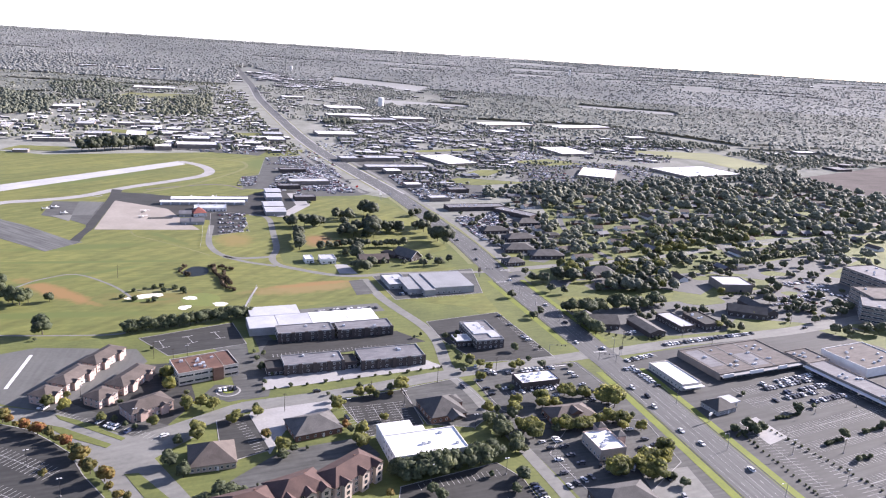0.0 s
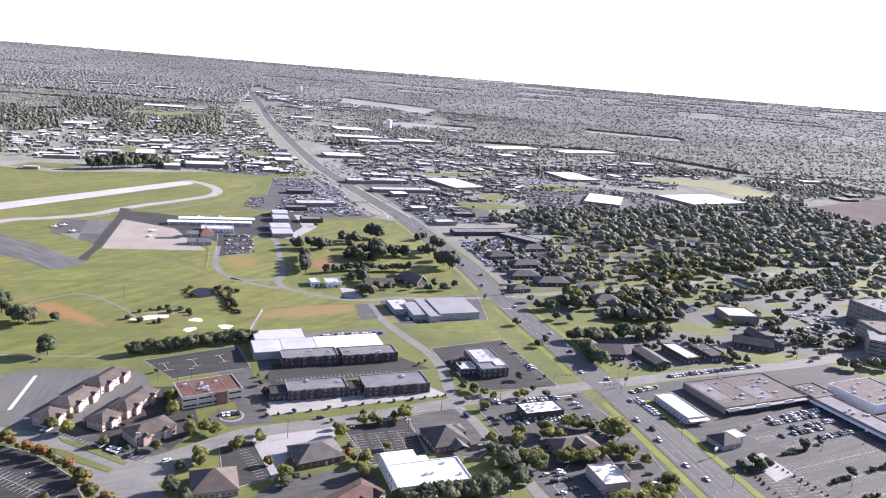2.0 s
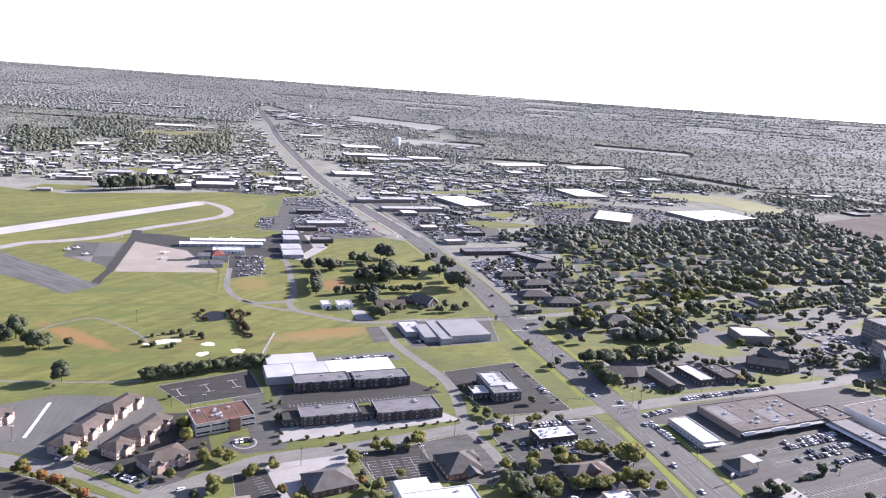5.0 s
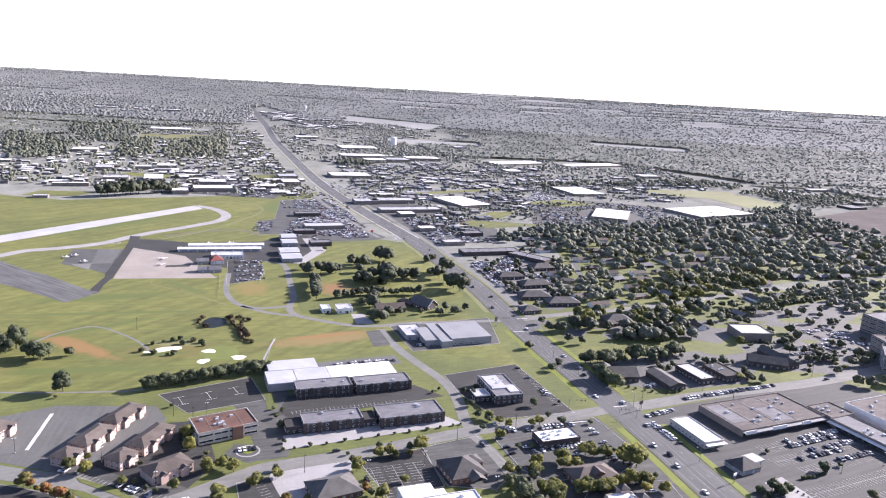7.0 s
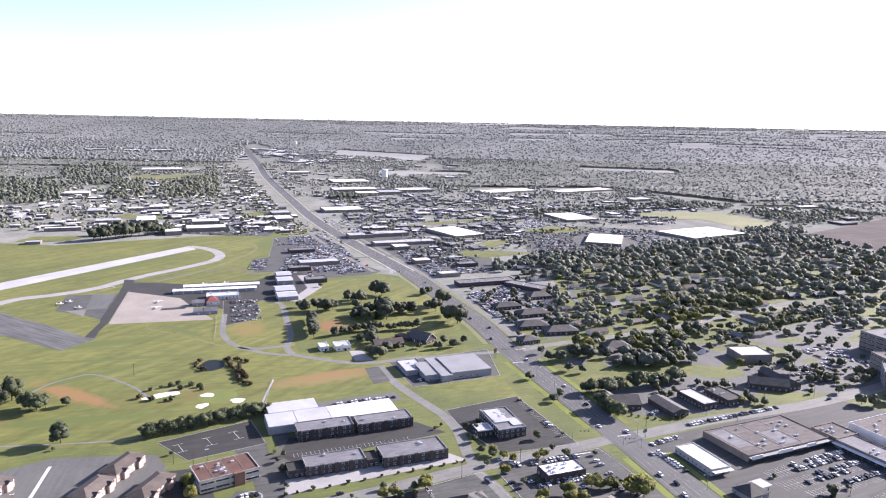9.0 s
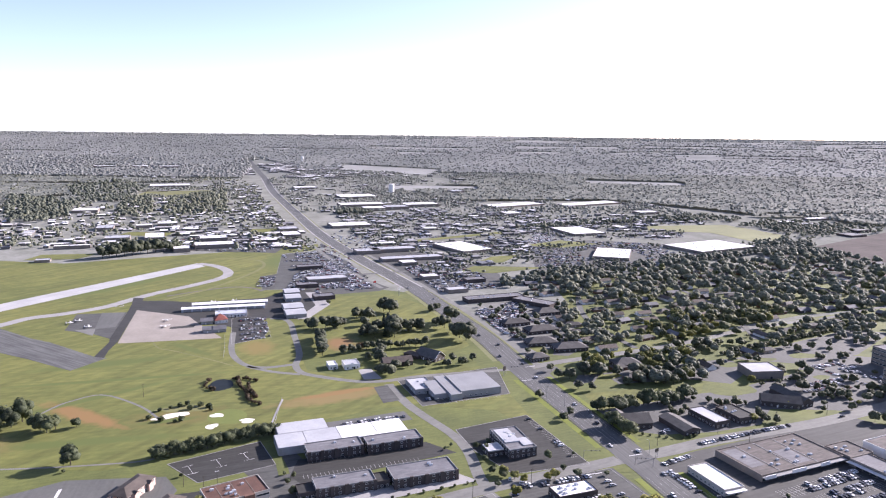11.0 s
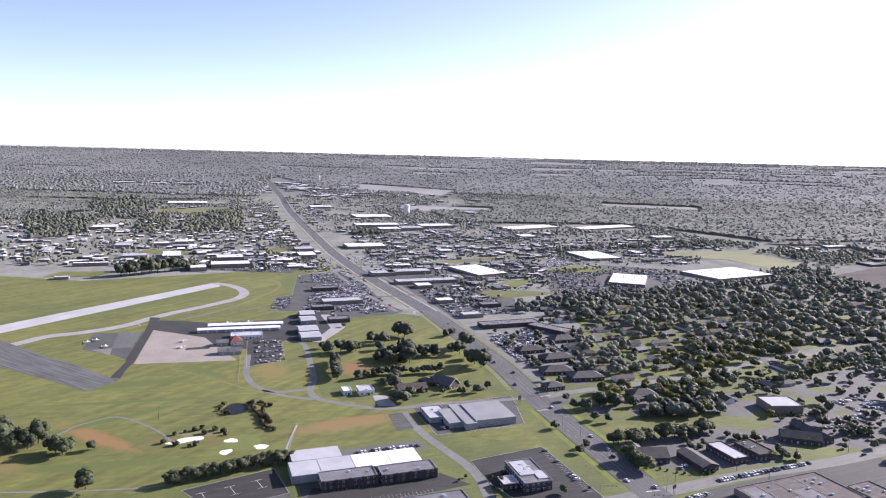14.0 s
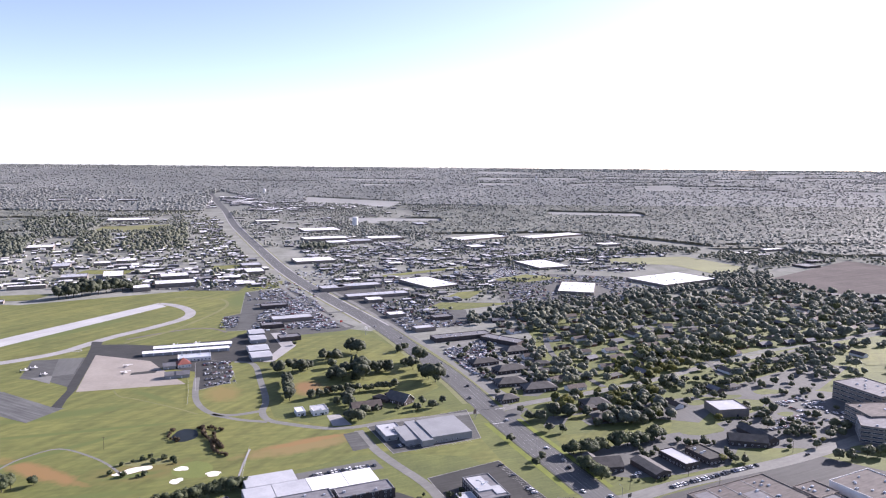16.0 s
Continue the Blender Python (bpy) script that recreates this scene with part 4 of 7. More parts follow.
# the round drive before the red-roofed office
lot([(-122, 382), (-97, 384), (-95, 370), (-108, 362), (-124, 370)], "asphalt", "small forecourt before the red-roofed office", 0.07)
ring_sheet("round_drive", -112, 375, 6.0, 7.0, 0.16, M["concrete"], "pale concrete kerb round the forecourt circle")
ring_sheet("round_kerb", -112, 375, 0.1, 3.0, 0.14, M["verge"], "round grass island in the forecourt")

# ---- buildings ----
KEEP = []            # x, y, radius of what trees must not grow through


@functools.cache
def window_meshes(w, h):
    f = Shape()
    for cx, cz, sx_, sz in ((0, 0, w, 0.12), (0, h - 0.12, w, 0.12), (-w / 2 + 0.06, 0.12, 0.12, h - 0.24), (w / 2 - 0.06, 0.12, 0.12, h - 0.24), (0, 0.12, 0.08, h - 0.24)):
        f.box(cx, -0.06, cz, sx_, 0.16, sz)
    g = Shape().box(0, -0.02, 0.12, w - 0.24, 0.06, h - 0.24)
    return f.mesh("window", M["frame"]), g.mesh("pane", M["glass"])


def windows(parent, w, d, h, storeys, bays_w, bays_d, ww=1.6, wh=1.5, band=False, plain=False):
    """Windows in rows on the front and side walls, each with its frame and pane."""
    for k in range(storeys):
        z = h * (k + 0.32) / storeys if storeys > 1 else min(0.9, h * 0.25)
        for deg, span, depth, bays in ((0, w, d, bays_w), (90, d, w, bays_d), (-90, d, w, bays_d)):
            width = min(ww, span / max(bays, 1) * 0.8) if not band else span / max(bays, 1) * 0.92
            fm, gm = window_meshes(round(width, 2), wh)
            for i in range(bays):
                o = span * ((i + 0.5) / bays - 0.5)
                x, y = turned(o, -depth / 2 - 0.03, deg)
                win = part("window", gm if plain else fm, None, parent, m=pose(x, y, z, 0, 0, deg))
                if not plain:
                    part("pane", gm, None, win)


def rooftop(parent, w, d, z, n, mat="metal"):
    for i in range(n):
        s = Shape()
        a, b, hh = rng.uniform(1.2, 2.4), rng.uniform(1.1, 1.8), rng.uniform(0.7, 1.2)
        x, y = rng.uniform(-0.4, 0.4) * w, rng.uniform(-0.36, 0.36) * d
        s.box(x, y, z, a, b, hh).box(x, y, z + hh, a * 0.6, b * 0.6, 0.25)
        part("rooftop_unit", s, M[mat], parent, "boxy sheet metal rooftop unit")


def flat_building(name, x, y, w, d, h, deg, wall, roof, label, category="building", storeys=1, bays=(0, 0), units=3, group="", door=True, trim=None, band=False):
    b = thing(name, x, y, deg, label, category, group)
    part("wall", Shape().box(0, 0, -0.2, w, d, h - 0.1), M[wall], b)
    part("roof", Shape().box(0, 0, h - 0.3, w - 0.5, d - 0.5, 0.25), M[roof], b, roof.replace("_", " ") + " surface")
    part("parapet", Shape().ring(w + 0.1, d + 0.1, h - 0.3, 0.8, 0.35), M[trim or wall], b)
    if bays[0]:
        windows(b, w, d, h, storeys, bays[0], bays[1], band=band)
    if units:
        rooftop(b, w, d, h - 0.05, units)
    if door:
        part("door", Shape().box(w * 0.12, -d / 2 - 0.04, 0, 1.9, 0.12, 2.2), M["glass"], b, "dark glass entrance door")
    KEEP.append((x, y, 0.55 * math.hypot(w, d) * 0.85))
    return b


def hip_roof(w, d, z, over=0.6, pitch=0.45):
    W, D = w / 2 + over, d / 2 + over
    if W >= D:
        rdg, zz = W - D, z + D * pitch
        ridge = [(-rdg, 0, zz), (rdg, 0, zz)]
        faces = [(0, 1, 5, 4), (1, 2, 5), (2, 3, 4, 5), (3, 0, 4)]
    else:
        rdg, zz = D - W, z + W * pitch
        ridge = [(0, -rdg, zz), (0, rdg, zz)]
        faces = [(0, 1, 4), (1, 2, 5, 4), (2, 3, 5), (3, 0, 4, 5)]
    s = Shape().add([(-W, -D, z), (W, -D, z), (W, D, z), (-W, D, z)] + ridge, faces)
    return s.box(0, 0, z - 0.22, 2 * W, 2 * D, 0.2)


def gable_roof(w, d, z, over=0.5, pitch=0.5):
    W, D, t = w / 2 + over, d / 2 + over, 0.25
    top = z + D * pitch
    pts = [(-W, -D, z), (W, -D, z), (W, D, z), (-W, D, z), (-W, 0, top), (W, 0, top)]
    low = [(a, b, c - t) for a, b, c in pts]
    return Shape().add(pts + low, [(0, 1, 5, 4), (2, 3, 4, 5), (7, 6, 10, 11), (9, 8, 11, 10), (0, 6, 7, 1), (2, 8, 9, 3), (0, 4, 10, 6), (4, 3, 9, 10), (1, 7, 11, 5), (5, 11, 8, 2)])


def gable_wall(w, d, h, pitch=0.5):
    top = h + d / 2 * pitch
    pts = [(-w / 2, -d / 2, -0.2), (w / 2, -d / 2, -0.2), (w / 2, d / 2, -0.2), (-w / 2, d / 2, -0.2), (-w / 2, -d / 2, h), (w / 2, -d / 2, h), (w / 2, d / 2, h), (-w / 2, d / 2, h), (-w / 2, 0, top), (w / 2, 0, top)]
    return Shape().add(pts, [(0, 1, 5, 4), (2, 3, 7, 6), (1, 2, 6, 9, 5), (3, 0, 4, 8, 7), (3, 2, 1, 0)])


def hip_building(name, x, y, w, d, h, deg, wall, roof, label, category="house", storeys=1, bays=(4, 3), chimney=False, group="", pitch=0.45, plain=False, pane=(1.3, 1.4)):
    b = thing(name, x, y, deg, label, category, group)
    part("wall", Shape().box(0, 0, -0.2, w, d, h), M[wall], b)
    part("roof", hip_roof(w, d, h, pitch=pitch), M[roof], b, roof.replace("_", " ") + " on a hipped roof")
    if bays[0]:
        windows(b, w, d, h, storeys, bays[0], bays[1], *pane, plain=plain)
    part("door", Shape().box(w * 0.1, -d / 2 - 0.04, 0, 1.1, 0.12, 2.1), M["white_wall"], b, "pale entrance door")
    if chimney:
        part("chimney", Shape().box(w * 0.2, d * 0.1, h, 0.9, 0.7, 3.4), M["brick"], b)
    KEEP.append((x, y, 0.5 * math.hypot(w, d)))
    return b


def gable_building(name, x, y, w, d, h, deg, wall, roof, label, category="house", bays=(4, 2), group="", pitch=0.5, storeys=1, plain=False):
    b = thing(name, x, y, deg, label, category, group)
    part("wall", gable_wall(w, d, h, pitch), M[wall], b)
    part("roof", gable_roof(w, d, h + 0.12, pitch=pitch), M[roof], b, roof.replace("_", " ") + " on a gabled roof")
    if bays[0]:
        windows(b, w, d, h, storeys, bays[0], bays[1], 1.3, 1.4, plain=plain)
    part("door", Shape().box(-w * 0.1, -d / 2 - 0.04, 0, 1.1, 0.12, 2.1), M["white_wall"], b, "pale entrance door")
    KEEP.append((x, y, 0.5 * math.hypot(w, d)))
    return b


# offices south of the curving street
b = flat_building("office_building", 4, 320, 38, 21, 8, G, "white_wall", "white_roof", "white two-storey office with a bright white flat roof", "office", 2, (9, 5), 4)
part("back_wing", Shape().box(-10, 16.9, -0.2, 18, 12.6, 8), M["white_wall"], b, "white back wing")
part("back_roof", Shape().box(-10, 16.9, 7.75, 17.6, 12.2, 0.3), M["white_roof"], b, "bright white flat roof of the back wing")
part("stair_enclosure", Shape().box(2.5, 15, -0.2, 5, 8, 6.5), M["white_wall"], b, "white stair enclosure at the back")
for x, y, w, d, deg in ((-31, 291, 30, 15, 54), (-51, 275, 24, 17, 38), (-70, 261, 24, 15, 30)):
    b = hip_building("hotel_wing", x, y, w, d, 9, deg, "pink", "shingle_red", "three-storey pinkish hotel wing with a red-brown hipped roof", "hotel", 3, (8, 3), group="hotel wings", pane=(1.9, 1.9), chimney=True)
    for o in (-w * 0.3, w * 0.08, w * 0.38):
        part("bay", gable_wall(2.4, 4.6, 9.0, 0.7), M["tan"], b, "cream gabled bay", pose(o, -d / 2 - 0.9, 0, 0, 0, 90))
        part("bay_roof", gable_roof(5.0, 4.6, 9.1, 0.4, 0.7), M["shingle_red"], b, "small red-brown gable roof", pose(o, -d / 2 + 0.3, 0, 0, 0, 90))
        for k in range(3):
            part("bay_window", Shape().box(o, -d / 2 - 2.13, 1.0 + 2.9 * k, 1.8, 0.12, 1.6), M["glass"], b, "dark balcony window")
hip_building("brick_house", -56, 339, 25, 19, 3.6, 30, "brick", "shingle_grey", "low brick building with a dark hipped roof", "house", 1, (6, 4))
b = hip_building("clinic", -98, 304, 21, 20, 3.6, 21, "tan", "shingle_brown", "low clinic with a large brown hipped roof", "clinic", 1, (8, 5), pitch=0.6)
b = hip_building("clinic", 11, 367, 21, 22, 3.8, 26, "brick", "shingle_grey", "low brick clinic with grey hipped roofs", "clinic", 1, (6, 5), pitch=0.55)
part("wing", Shape().box(9, 6, -0.2, 10, 9, 3.8), M["brick"], b, "low brick wing")
part("wing_roof", hip_roof(10, 9, 3.6, 0.5, 0.5), M["shingle_grey"], b, "grey hipped roof of the wing", pose(9, 6, 0))
part("porch_roof", gable_roof(9, 8, 3.8).box(0, 0, 3.4, 8, 7, 0.25), M["shingle_grey"], b, "small grey gabled porch roof", pose(3, -12, 0, 0, 0, 90))
b = hip_building("restaurant", 84, 370, 27, 16, 4, G, "brick", "shingle_brown", "brick restaurant with a brown hipped roof", "restaurant", 1, (7, 4))
part("dormer", gable_wall(5, 7, 6.2, 0.5), M["brick"], b, "brick dormer", pose(1, -3.5, 0, 0, 0, 90))
part("dormer_roof", gable_roof(6, 7, 6.3, 0.4, 0.5), M["shingle_brown"], b, "brown gabled dormer roof", pose(1, -3.5, 0, 0, 0, 90))
b = flat_building("bank", 97, 337, 15, 19, 6, 20, "tan", "white_roof", "tan bank with a white flat roof", "bank", 1, (4, 5), 6)
for a, c in ((9.5, 1), (4, 11.5)):
    part("tower", Shape().box(a, c, -0.2, 5, 5, 8.2), M["pink"], b, "square corner tower")
    part("tower_roof", hip_roof(5, 5, 8.0, 0.4, 0.7), M["shingle_grey"], b, "small pointed tower roof", pose(a, c, 0))
b = flat_building("restaurant", 69, 411, 26, 14, 5, G, "dark_brick", "white_roof", "dark restaurant with a cluttered white flat roof", "restaurant", 1, (6, 3), 9)
hip_building("brick_house", 97, 290, 28, 17, 5, 20, "dark_brick", "shingle_grey", "low dark building with a grey hipped roof", "house", 1, (6, 4))

# two-storey office park
for x, y, w, d in ((-71, 414, 37, 15), (-24, 431, 42, 19), (-86, 463, 38, 15), (-47, 477, 39, 15)):
    b = flat_building("office_block", x, y, w, d, 6.2, G, "dark_brick", "grey_roof", "two-storey dark brick office block with a grey flat roof", "office", 2, (9, 3), 2, group="office park blocks", trim="grey_wall")
    for i in range(5):
        part("pilaster", Shape().box(w * (i / 4 - 0.5) * 0.96, -d / 2 - 0.5, -0.2, 2.2, 1.0, 7.1), M["dark_brick"], b, "dark brick pier rising above the roof")
for x, y in ((-93, 405), (-50, 421)):
    flat_building("office_annex", x, y, 10, 12, 4.5, G, "dark_brick", "dark_asphalt", "low dark office annex with a flat roof", "office", 1, (3, 3), 0, group="office annexes")
b = thing("warehouse", -84, 484, G, "long low warehouse with pale and white flat roof sections", "warehouse")
part("wall", Shape().box(0, 0, -0.2, 92, 23, 5.6).box(-25, 21, -0.2, 36, 19, 5.6), M["grey_wall"], b)
for i, (a, w, mat) in enumerate(((-36, 20, "pale_roof"), (-14, 24, "pale_roof"), (11, 26, "white_roof"), (35, 22, "white_roof"))):
    part("roof", Shape().box(a, 0, 5.4, w - 0.4, 22.6, 0.35 + 0.1 * i), M[mat], b, "flat " + mat.replace("_", " ") + " section")
part("roof", Shape().box(-25, 21, 5.4, 35.6, 18.6, 0.45), M["pale_roof"], b, "flat pale grey roof section")
KEEP.append((-84, 484, 40))
b = thing("workshop", -5, 588, G, "workshop with three stepped pale flat roofs", "workshop")
for i, (cx, w, d, h) in enumerate(((-17, 12, 30, 4.6), (-6, 10, 44, 5.2), (17, 36, 38, 6.0))):
    part("wall", Shape().box(cx, 0, -0.2, w, d, h), M["grey_wall"], b)
    part("roof", Shape().add([(cx - w / 2, -d / 2, h - 0.2), (cx + w / 2, -d / 2, h - 0.2), (cx + w / 2, d / 2, h + 0.9), (cx - w / 2, d / 2, h + 0.9), (cx - w / 2, -d / 2, h + 0.1), (cx + w / 2, -d / 2, h + 0.1), (cx + w / 2, d / 2, h + 1.2), (cx - w / 2, d / 2, h + 1.2)], [(4, 5, 6, 7), (0, 1, 5, 4), (1, 2, 6, 5), (2, 3, 7, 6), (3, 0, 4, 7)]), M["metal_roof"], b, "gently sloping pale metal roof")
windows(b, 48, 38, 5, 1, 10, 0)
KEEP.append((-5, 588, 34))
flat_building("workshop_annex", -34, 592, 18, 28, 4.2, G, "grey_wall", "pale_roof", "low grey annex with a pale flat roof", "workshop", 1, (3, 4), 2)
b = flat_building("brick_office", 37, 479, 20, 36, 6.6, G - 2, "dark_brick", "grey_roof", "two-storey dark brick office with a grey flat roof", "office", 2, (5, 9), 6, trim="grey_wall")
part("upper_roof", Shape().box(-3, 4, 6.5, 11, 22, 0.9).box(5.5, -8, 6.5, 7, 12, 0.6), M["pale_roof"], b, "raised pale roof section")
flat_building("office_annex", 23, 468, 11, 11, 4.5, G - 2, "dark_brick", "pale_roof", "low dark brick annex with a pale flat roof", "office", 1, (3, 3), 0, trim="white_wall")
b = flat_building("medical_office", -133, 396, 35, 22, 7.4, 34, "cream", "red_roof", "two-storey cream office with a rust red flat roof", "office", 2, (4, 2), 9, band=True)
part("entrance_tower", Shape().box(5, -11.8, -0.2, 6, 2.2, 8.4), M["brick"], b, "brick entrance tower")
for a in (-9, 0, 9):
    part("seam", Shape().box(a, 0, 7.3, 0.35, 21, 0.18), M["brown_wall"], b, "raised roof seam")

# apartments with pinkish walls
for x, y, w, d, deg in ((-197, 402, 27, 12, 78), (-201, 373, 25, 12, 80), (-204, 351, 12, 11, 78), (-169, 377, 29, 12, 78), (-175, 353, 13, 11, 70), (-147, 346, 23, 14, 50), (-258, 372, 20, 12, 78)):
    b = hip_building("apartment_house", x, y, w, d, 5.4, deg, "pink", "shingle_brown", "two-storey pinkish apartment house with a brown hipped roof", "apartment house", 2, (7, 3), group="apartment houses", pitch=0.38)
    for i in range(2 if w > 15 else 1):
        o = (i - 0.5) * w * 0.5 if w > 15 else 0
        part("gable", gable_wall(2.0, 4.0, 5.0, 0.6), M["pink"], b, "pinkish gabled bay", pose(o, -d / 2 - 1.0, 0, 0, 0, 90))
        part("gable_roof", gable_roof(2.6, 4.0, 5.1, 0.3, 0.6), M["shingle_brown"], b, "small brown gable roof", pose(o, -d / 2 - 1.0, 0, 0, 0, 90))

# shopping centre
b = flat_building("shopping_arcade", 217, 468, 74, 40, 4.4, 25, "brown_wall", "mall_roof", "long low tan shopping arcade with a stained brown flat roof", "shopping centre", 1, (0, 0), 16, door=False)
for i in range(15):
    part("shop_window", Shape().box(-34 + i * 4.8, -20.06, 0.3, 4.0, 0.15, 2.4), M["glass"], b, "dark shop window")
part("canopy", Shape().box(0, -21.6, 3.2, 74, 3.4, 0.5), M["grey_wall"], b, "grey canopy over the shop fronts")
for a, w in ((-33, 9), (-8, 12), (16, 8)):
    part("fascia", Shape().box(a, -23.4, 3.3, w, 0.6, 2.4), M["white_wall"], b, "pale raised sign fascia")
for a in (-20, -4, 14):
    part("seam", Shape().box(a, 0, 4.35, 0.5, 39, 0.2), M["grey_wall"], b, "raised roof seam")
part("patch", Shape().box(-28, 4, 4.3, 12, 26, 0.1).box(5, -6, 4.3, 14, 20, 0.1), M["grey_roof"], b, "grey patched strip of roofing")
b = flat_building("shopping_wing", 287, 428, 18, 82, 5, 26, "brown_wall", "grey_roof", "long low brown shopping wing with a grey flat roof", "shopping centre", 1, (0, 0), 9, door=False)
part("canopy", Shape().box(-10.6, 0, 3.2, 3.4, 82, 0.5), M["white_wall"], b, "pale canopy over the shop fronts")
for i in range(15):
    part("shop_window", Shape().box(-9.06, -36 + i * 5, 0.3, 0.15, 4.2, 2.4), M["glass"], b, "dark shop window")
flat_building("department_store", 311, 480, 44, 36, 6.4, 26, "white_wall", "mall_roof", "large white department store with a dark flat roof", "store", 1, (0, 0), 10)
flat_building("link_building", 268, 476, 22, 20, 4.9, 26, "brown_wall", "mall_roof", "low tan link between the shop wings", "shopping centre", 1, (0, 0), 5, door=False)
b = flat_building("kiosk_store", 162, 433, 15, 34, 4.2, 22, "cream", "white_roof", "narrow cream store with a bright white flat roof", "store", 1, (4, 9), 0)
part("porch", Shape().box(0, -18.6, 3.0, 15, 3.6, 0.4), M["white_wall"], b, "pale porch roof")
b = hip_building("bank_branch", 177, 393, 15, 13, 3.4, 28, "grey_wall", "shingle_grey", "small grey bank with a grey hipped roof", "bank", 1, (4, 3), pitch=0.6)
part("drive_canopy", Shape().box(10.5, 2, 3.4, 10, 9, 0.6).box(14, 5, 0, 0.6, 0.6, 3.4).box(14, -1, 0, 0.6, 0.6, 3.4), M["pale_roof"], b, "flat drive-through canopy on posts")

# east side offices, church and hospital
gable_building("office_house", 132, 523, 22, 18, 4.5, 8, "dark_brick", "shingle_grey", "brick office house with a grey gabled roof", "house", (5, 3))
gable_building("office_house", 122, 530, 14, 10, 4.2, 98, "dark_brick", "shingle_grey", "brick office house with a grey gabled roof", "house", (3, 2))
gable_building("long_office", 165, 519, 30, 14, 4, 112, "dark_brick", "shingle_grey", "long low brick office with a grey gabled roof", "office", (8, 3), pitch=0.3)
flat_building("long_office", 192, 534, 14, 30, 4.8, 24, "dark_brick", "pale_roof", "long low brick office with a pale flat roof", "office", 1, (3, 8), 0)
flat_building("dark_office", 215, 541, 16, 26, 5, 24, "dark_brick", "dark_asphalt", "dark brick office with a flat roof", "office", 1, (4, 6), 4)
gable_building("lodge", 262, 570, 30, 15, 4.5, -14, "dark_brick", "shingle_grey", "low brick hall with long grey gabled wings", "hall", (6, 3))
gable_building("lodge_wing", 276, 582, 36, 12, 4.5, 108, "dark_brick", "shingle_grey", "low brick wing with a grey gabled roof", "hall", (6, 3))
flat_building("church_hall", 276, 645, 30, 26, 7, 8, "brown_wall", "pale_roof", "tall brick hall with a pale flat roof", "hall", 1, (0, 0), 0)
flat_building("hospital_wing", 427, 668, 40, 52, 17, 20, "brown_wall", "grey_roof", "four-storey tan hospital wing with window bands", "hospital", 4, (5, 6), 8, band=True)
flat_building("hospital_wing", 400, 610, 46, 34, 15, 5, "brown_wall", "mall_roof", "four-storey tan hospital wing with window bands", "hospital", 4, (5, 4), 5, band=True)
flat_building("hospital_wing", 392, 574, 60, 30, 14, -25, "brown_wall", "grey_roof", "four-storey tan hospital wing with window bands", "hospital", 4, (7, 4), 5, band=True)
flat_building("hospital_annex", 470, 690, 50, 44, 6, 10, "white_wall", "white_roof", "low white annex with a white flat roof", "hospital", 1, (0, 0), 4)
for x, y, w, d, deg in ((75, 678, 19, 14, 24), (111, 713, 34, 18, 14), (84, 730, 32, 18, 14), (62, 805, 32, 16, G), (104, 857, 29, 18, G), (89, 777, 36, 18, G), (157, 664, 26, 18, 12)):
    hip_building("roadside_house", x, y, w, d, 3.8, deg, "dark_brick", "shingle_grey", "low dark brick building with a grey hipped roof", "house", 1, (6, 3), group="roadside buildings")
flat_building("strip_mall", 43, 925, 80, 20, 5, G, "dark_brick", "grey_roof", "long low strip mall with a dark flat roof", "store", 1, (0, 0), 6)
flat_building("strip_mall", 95, 905, 20, 56, 5, G + 30, "dark_brick", "grey_roof", "long low strip mall with a dark flat roof", "store", 1, (0, 0), 4)

# by the airfield
flat_building("white_house", -119, 642, 8, 13, 4, G, "white_wall", "white_roof", "small white building with a flat roof", "house", 1, (2, 3), 0)
flat_building("white_house", -102, 645, 14, 15, 4.5, G, "white_wall", "pale_roof", "small white building with a flat roof", "house", 1, (3, 3), 1)
b = gable_building("chapel", -29, 675, 24, 15, 3.2, -38, "dark_brick", "shingle_grey", "low brick chapel with a steep grey gabled roof edged in white", "chapel", (5, 3), pitch=0.8)
part("fascia", Shape().tube((12.6, -8.0, 3.4), (12.6, 0, 9.8), 0.25, 0.25, 5).tube((12.6, 0, 9.8), (12.6, 8.0, 3.4), 0.25, 0.25, 5), M["white_wall"], b, "white gable board")
for a, c in ((-16, -6), (-13, 8)):
    part("side_wing", Shape().box(a, c, -0.2, 18, 10, 3.2), M["dark_brick"], b, "low brick side wing")
    part("side_roof", hip_roof(18, 10, 3.0, 0.6, 0.4), M["shingle_brown"], b, "brown hipped roof of the side wing", pose(a, c, 0))
gable_building("chapel_hall", -60, 655, 28, 14, 4, 20, "dark_brick", "shingle_brown", "low brick hall with a brown gabled roof", "chapel", (6, 3))
for x, y, w, d, h, deg in ((-289, 852, 97, 11, 3.6, 17), (-288, 874, 90, 12, 3.6, 17)):
    b = gable_building("hangar_row", x, y, w, d, h, deg, "metal", "white_roof", "long row of pale metal aircraft sheds", "hangar", (0, 0), group="hangar rows", pitch=0.2)
    for i in range(9):
        part("hangar_door", Shape().box(w * (i / 8 - 0.5) * 0.86, -d / 2 - 0.06, 0, w / 11, 0.15, 3.6), M["grey_wall"], b, "grey sliding door")
for x, y, w, d, h in ((-227, 940, 19, 24, 4.8), (-218, 908, 19, 24, 4.8), (-206, 858, 23, 26, 4.8), (-196, 828, 23, 26, 4.8)):
    gable_building("hangar", x, y, w, d, h, G, "grey_wall", "pale_roof", "pale metal hangar with a low gabled roof", "hangar", (0, 0), group="hangars", pitch=0.15)
flat_building("airfield_office", -271, 824, 36, 18, 4, 18, "white_wall", "metal", "long white airfield building with a pale roof", "terminal", 1, (9, 3), 2)
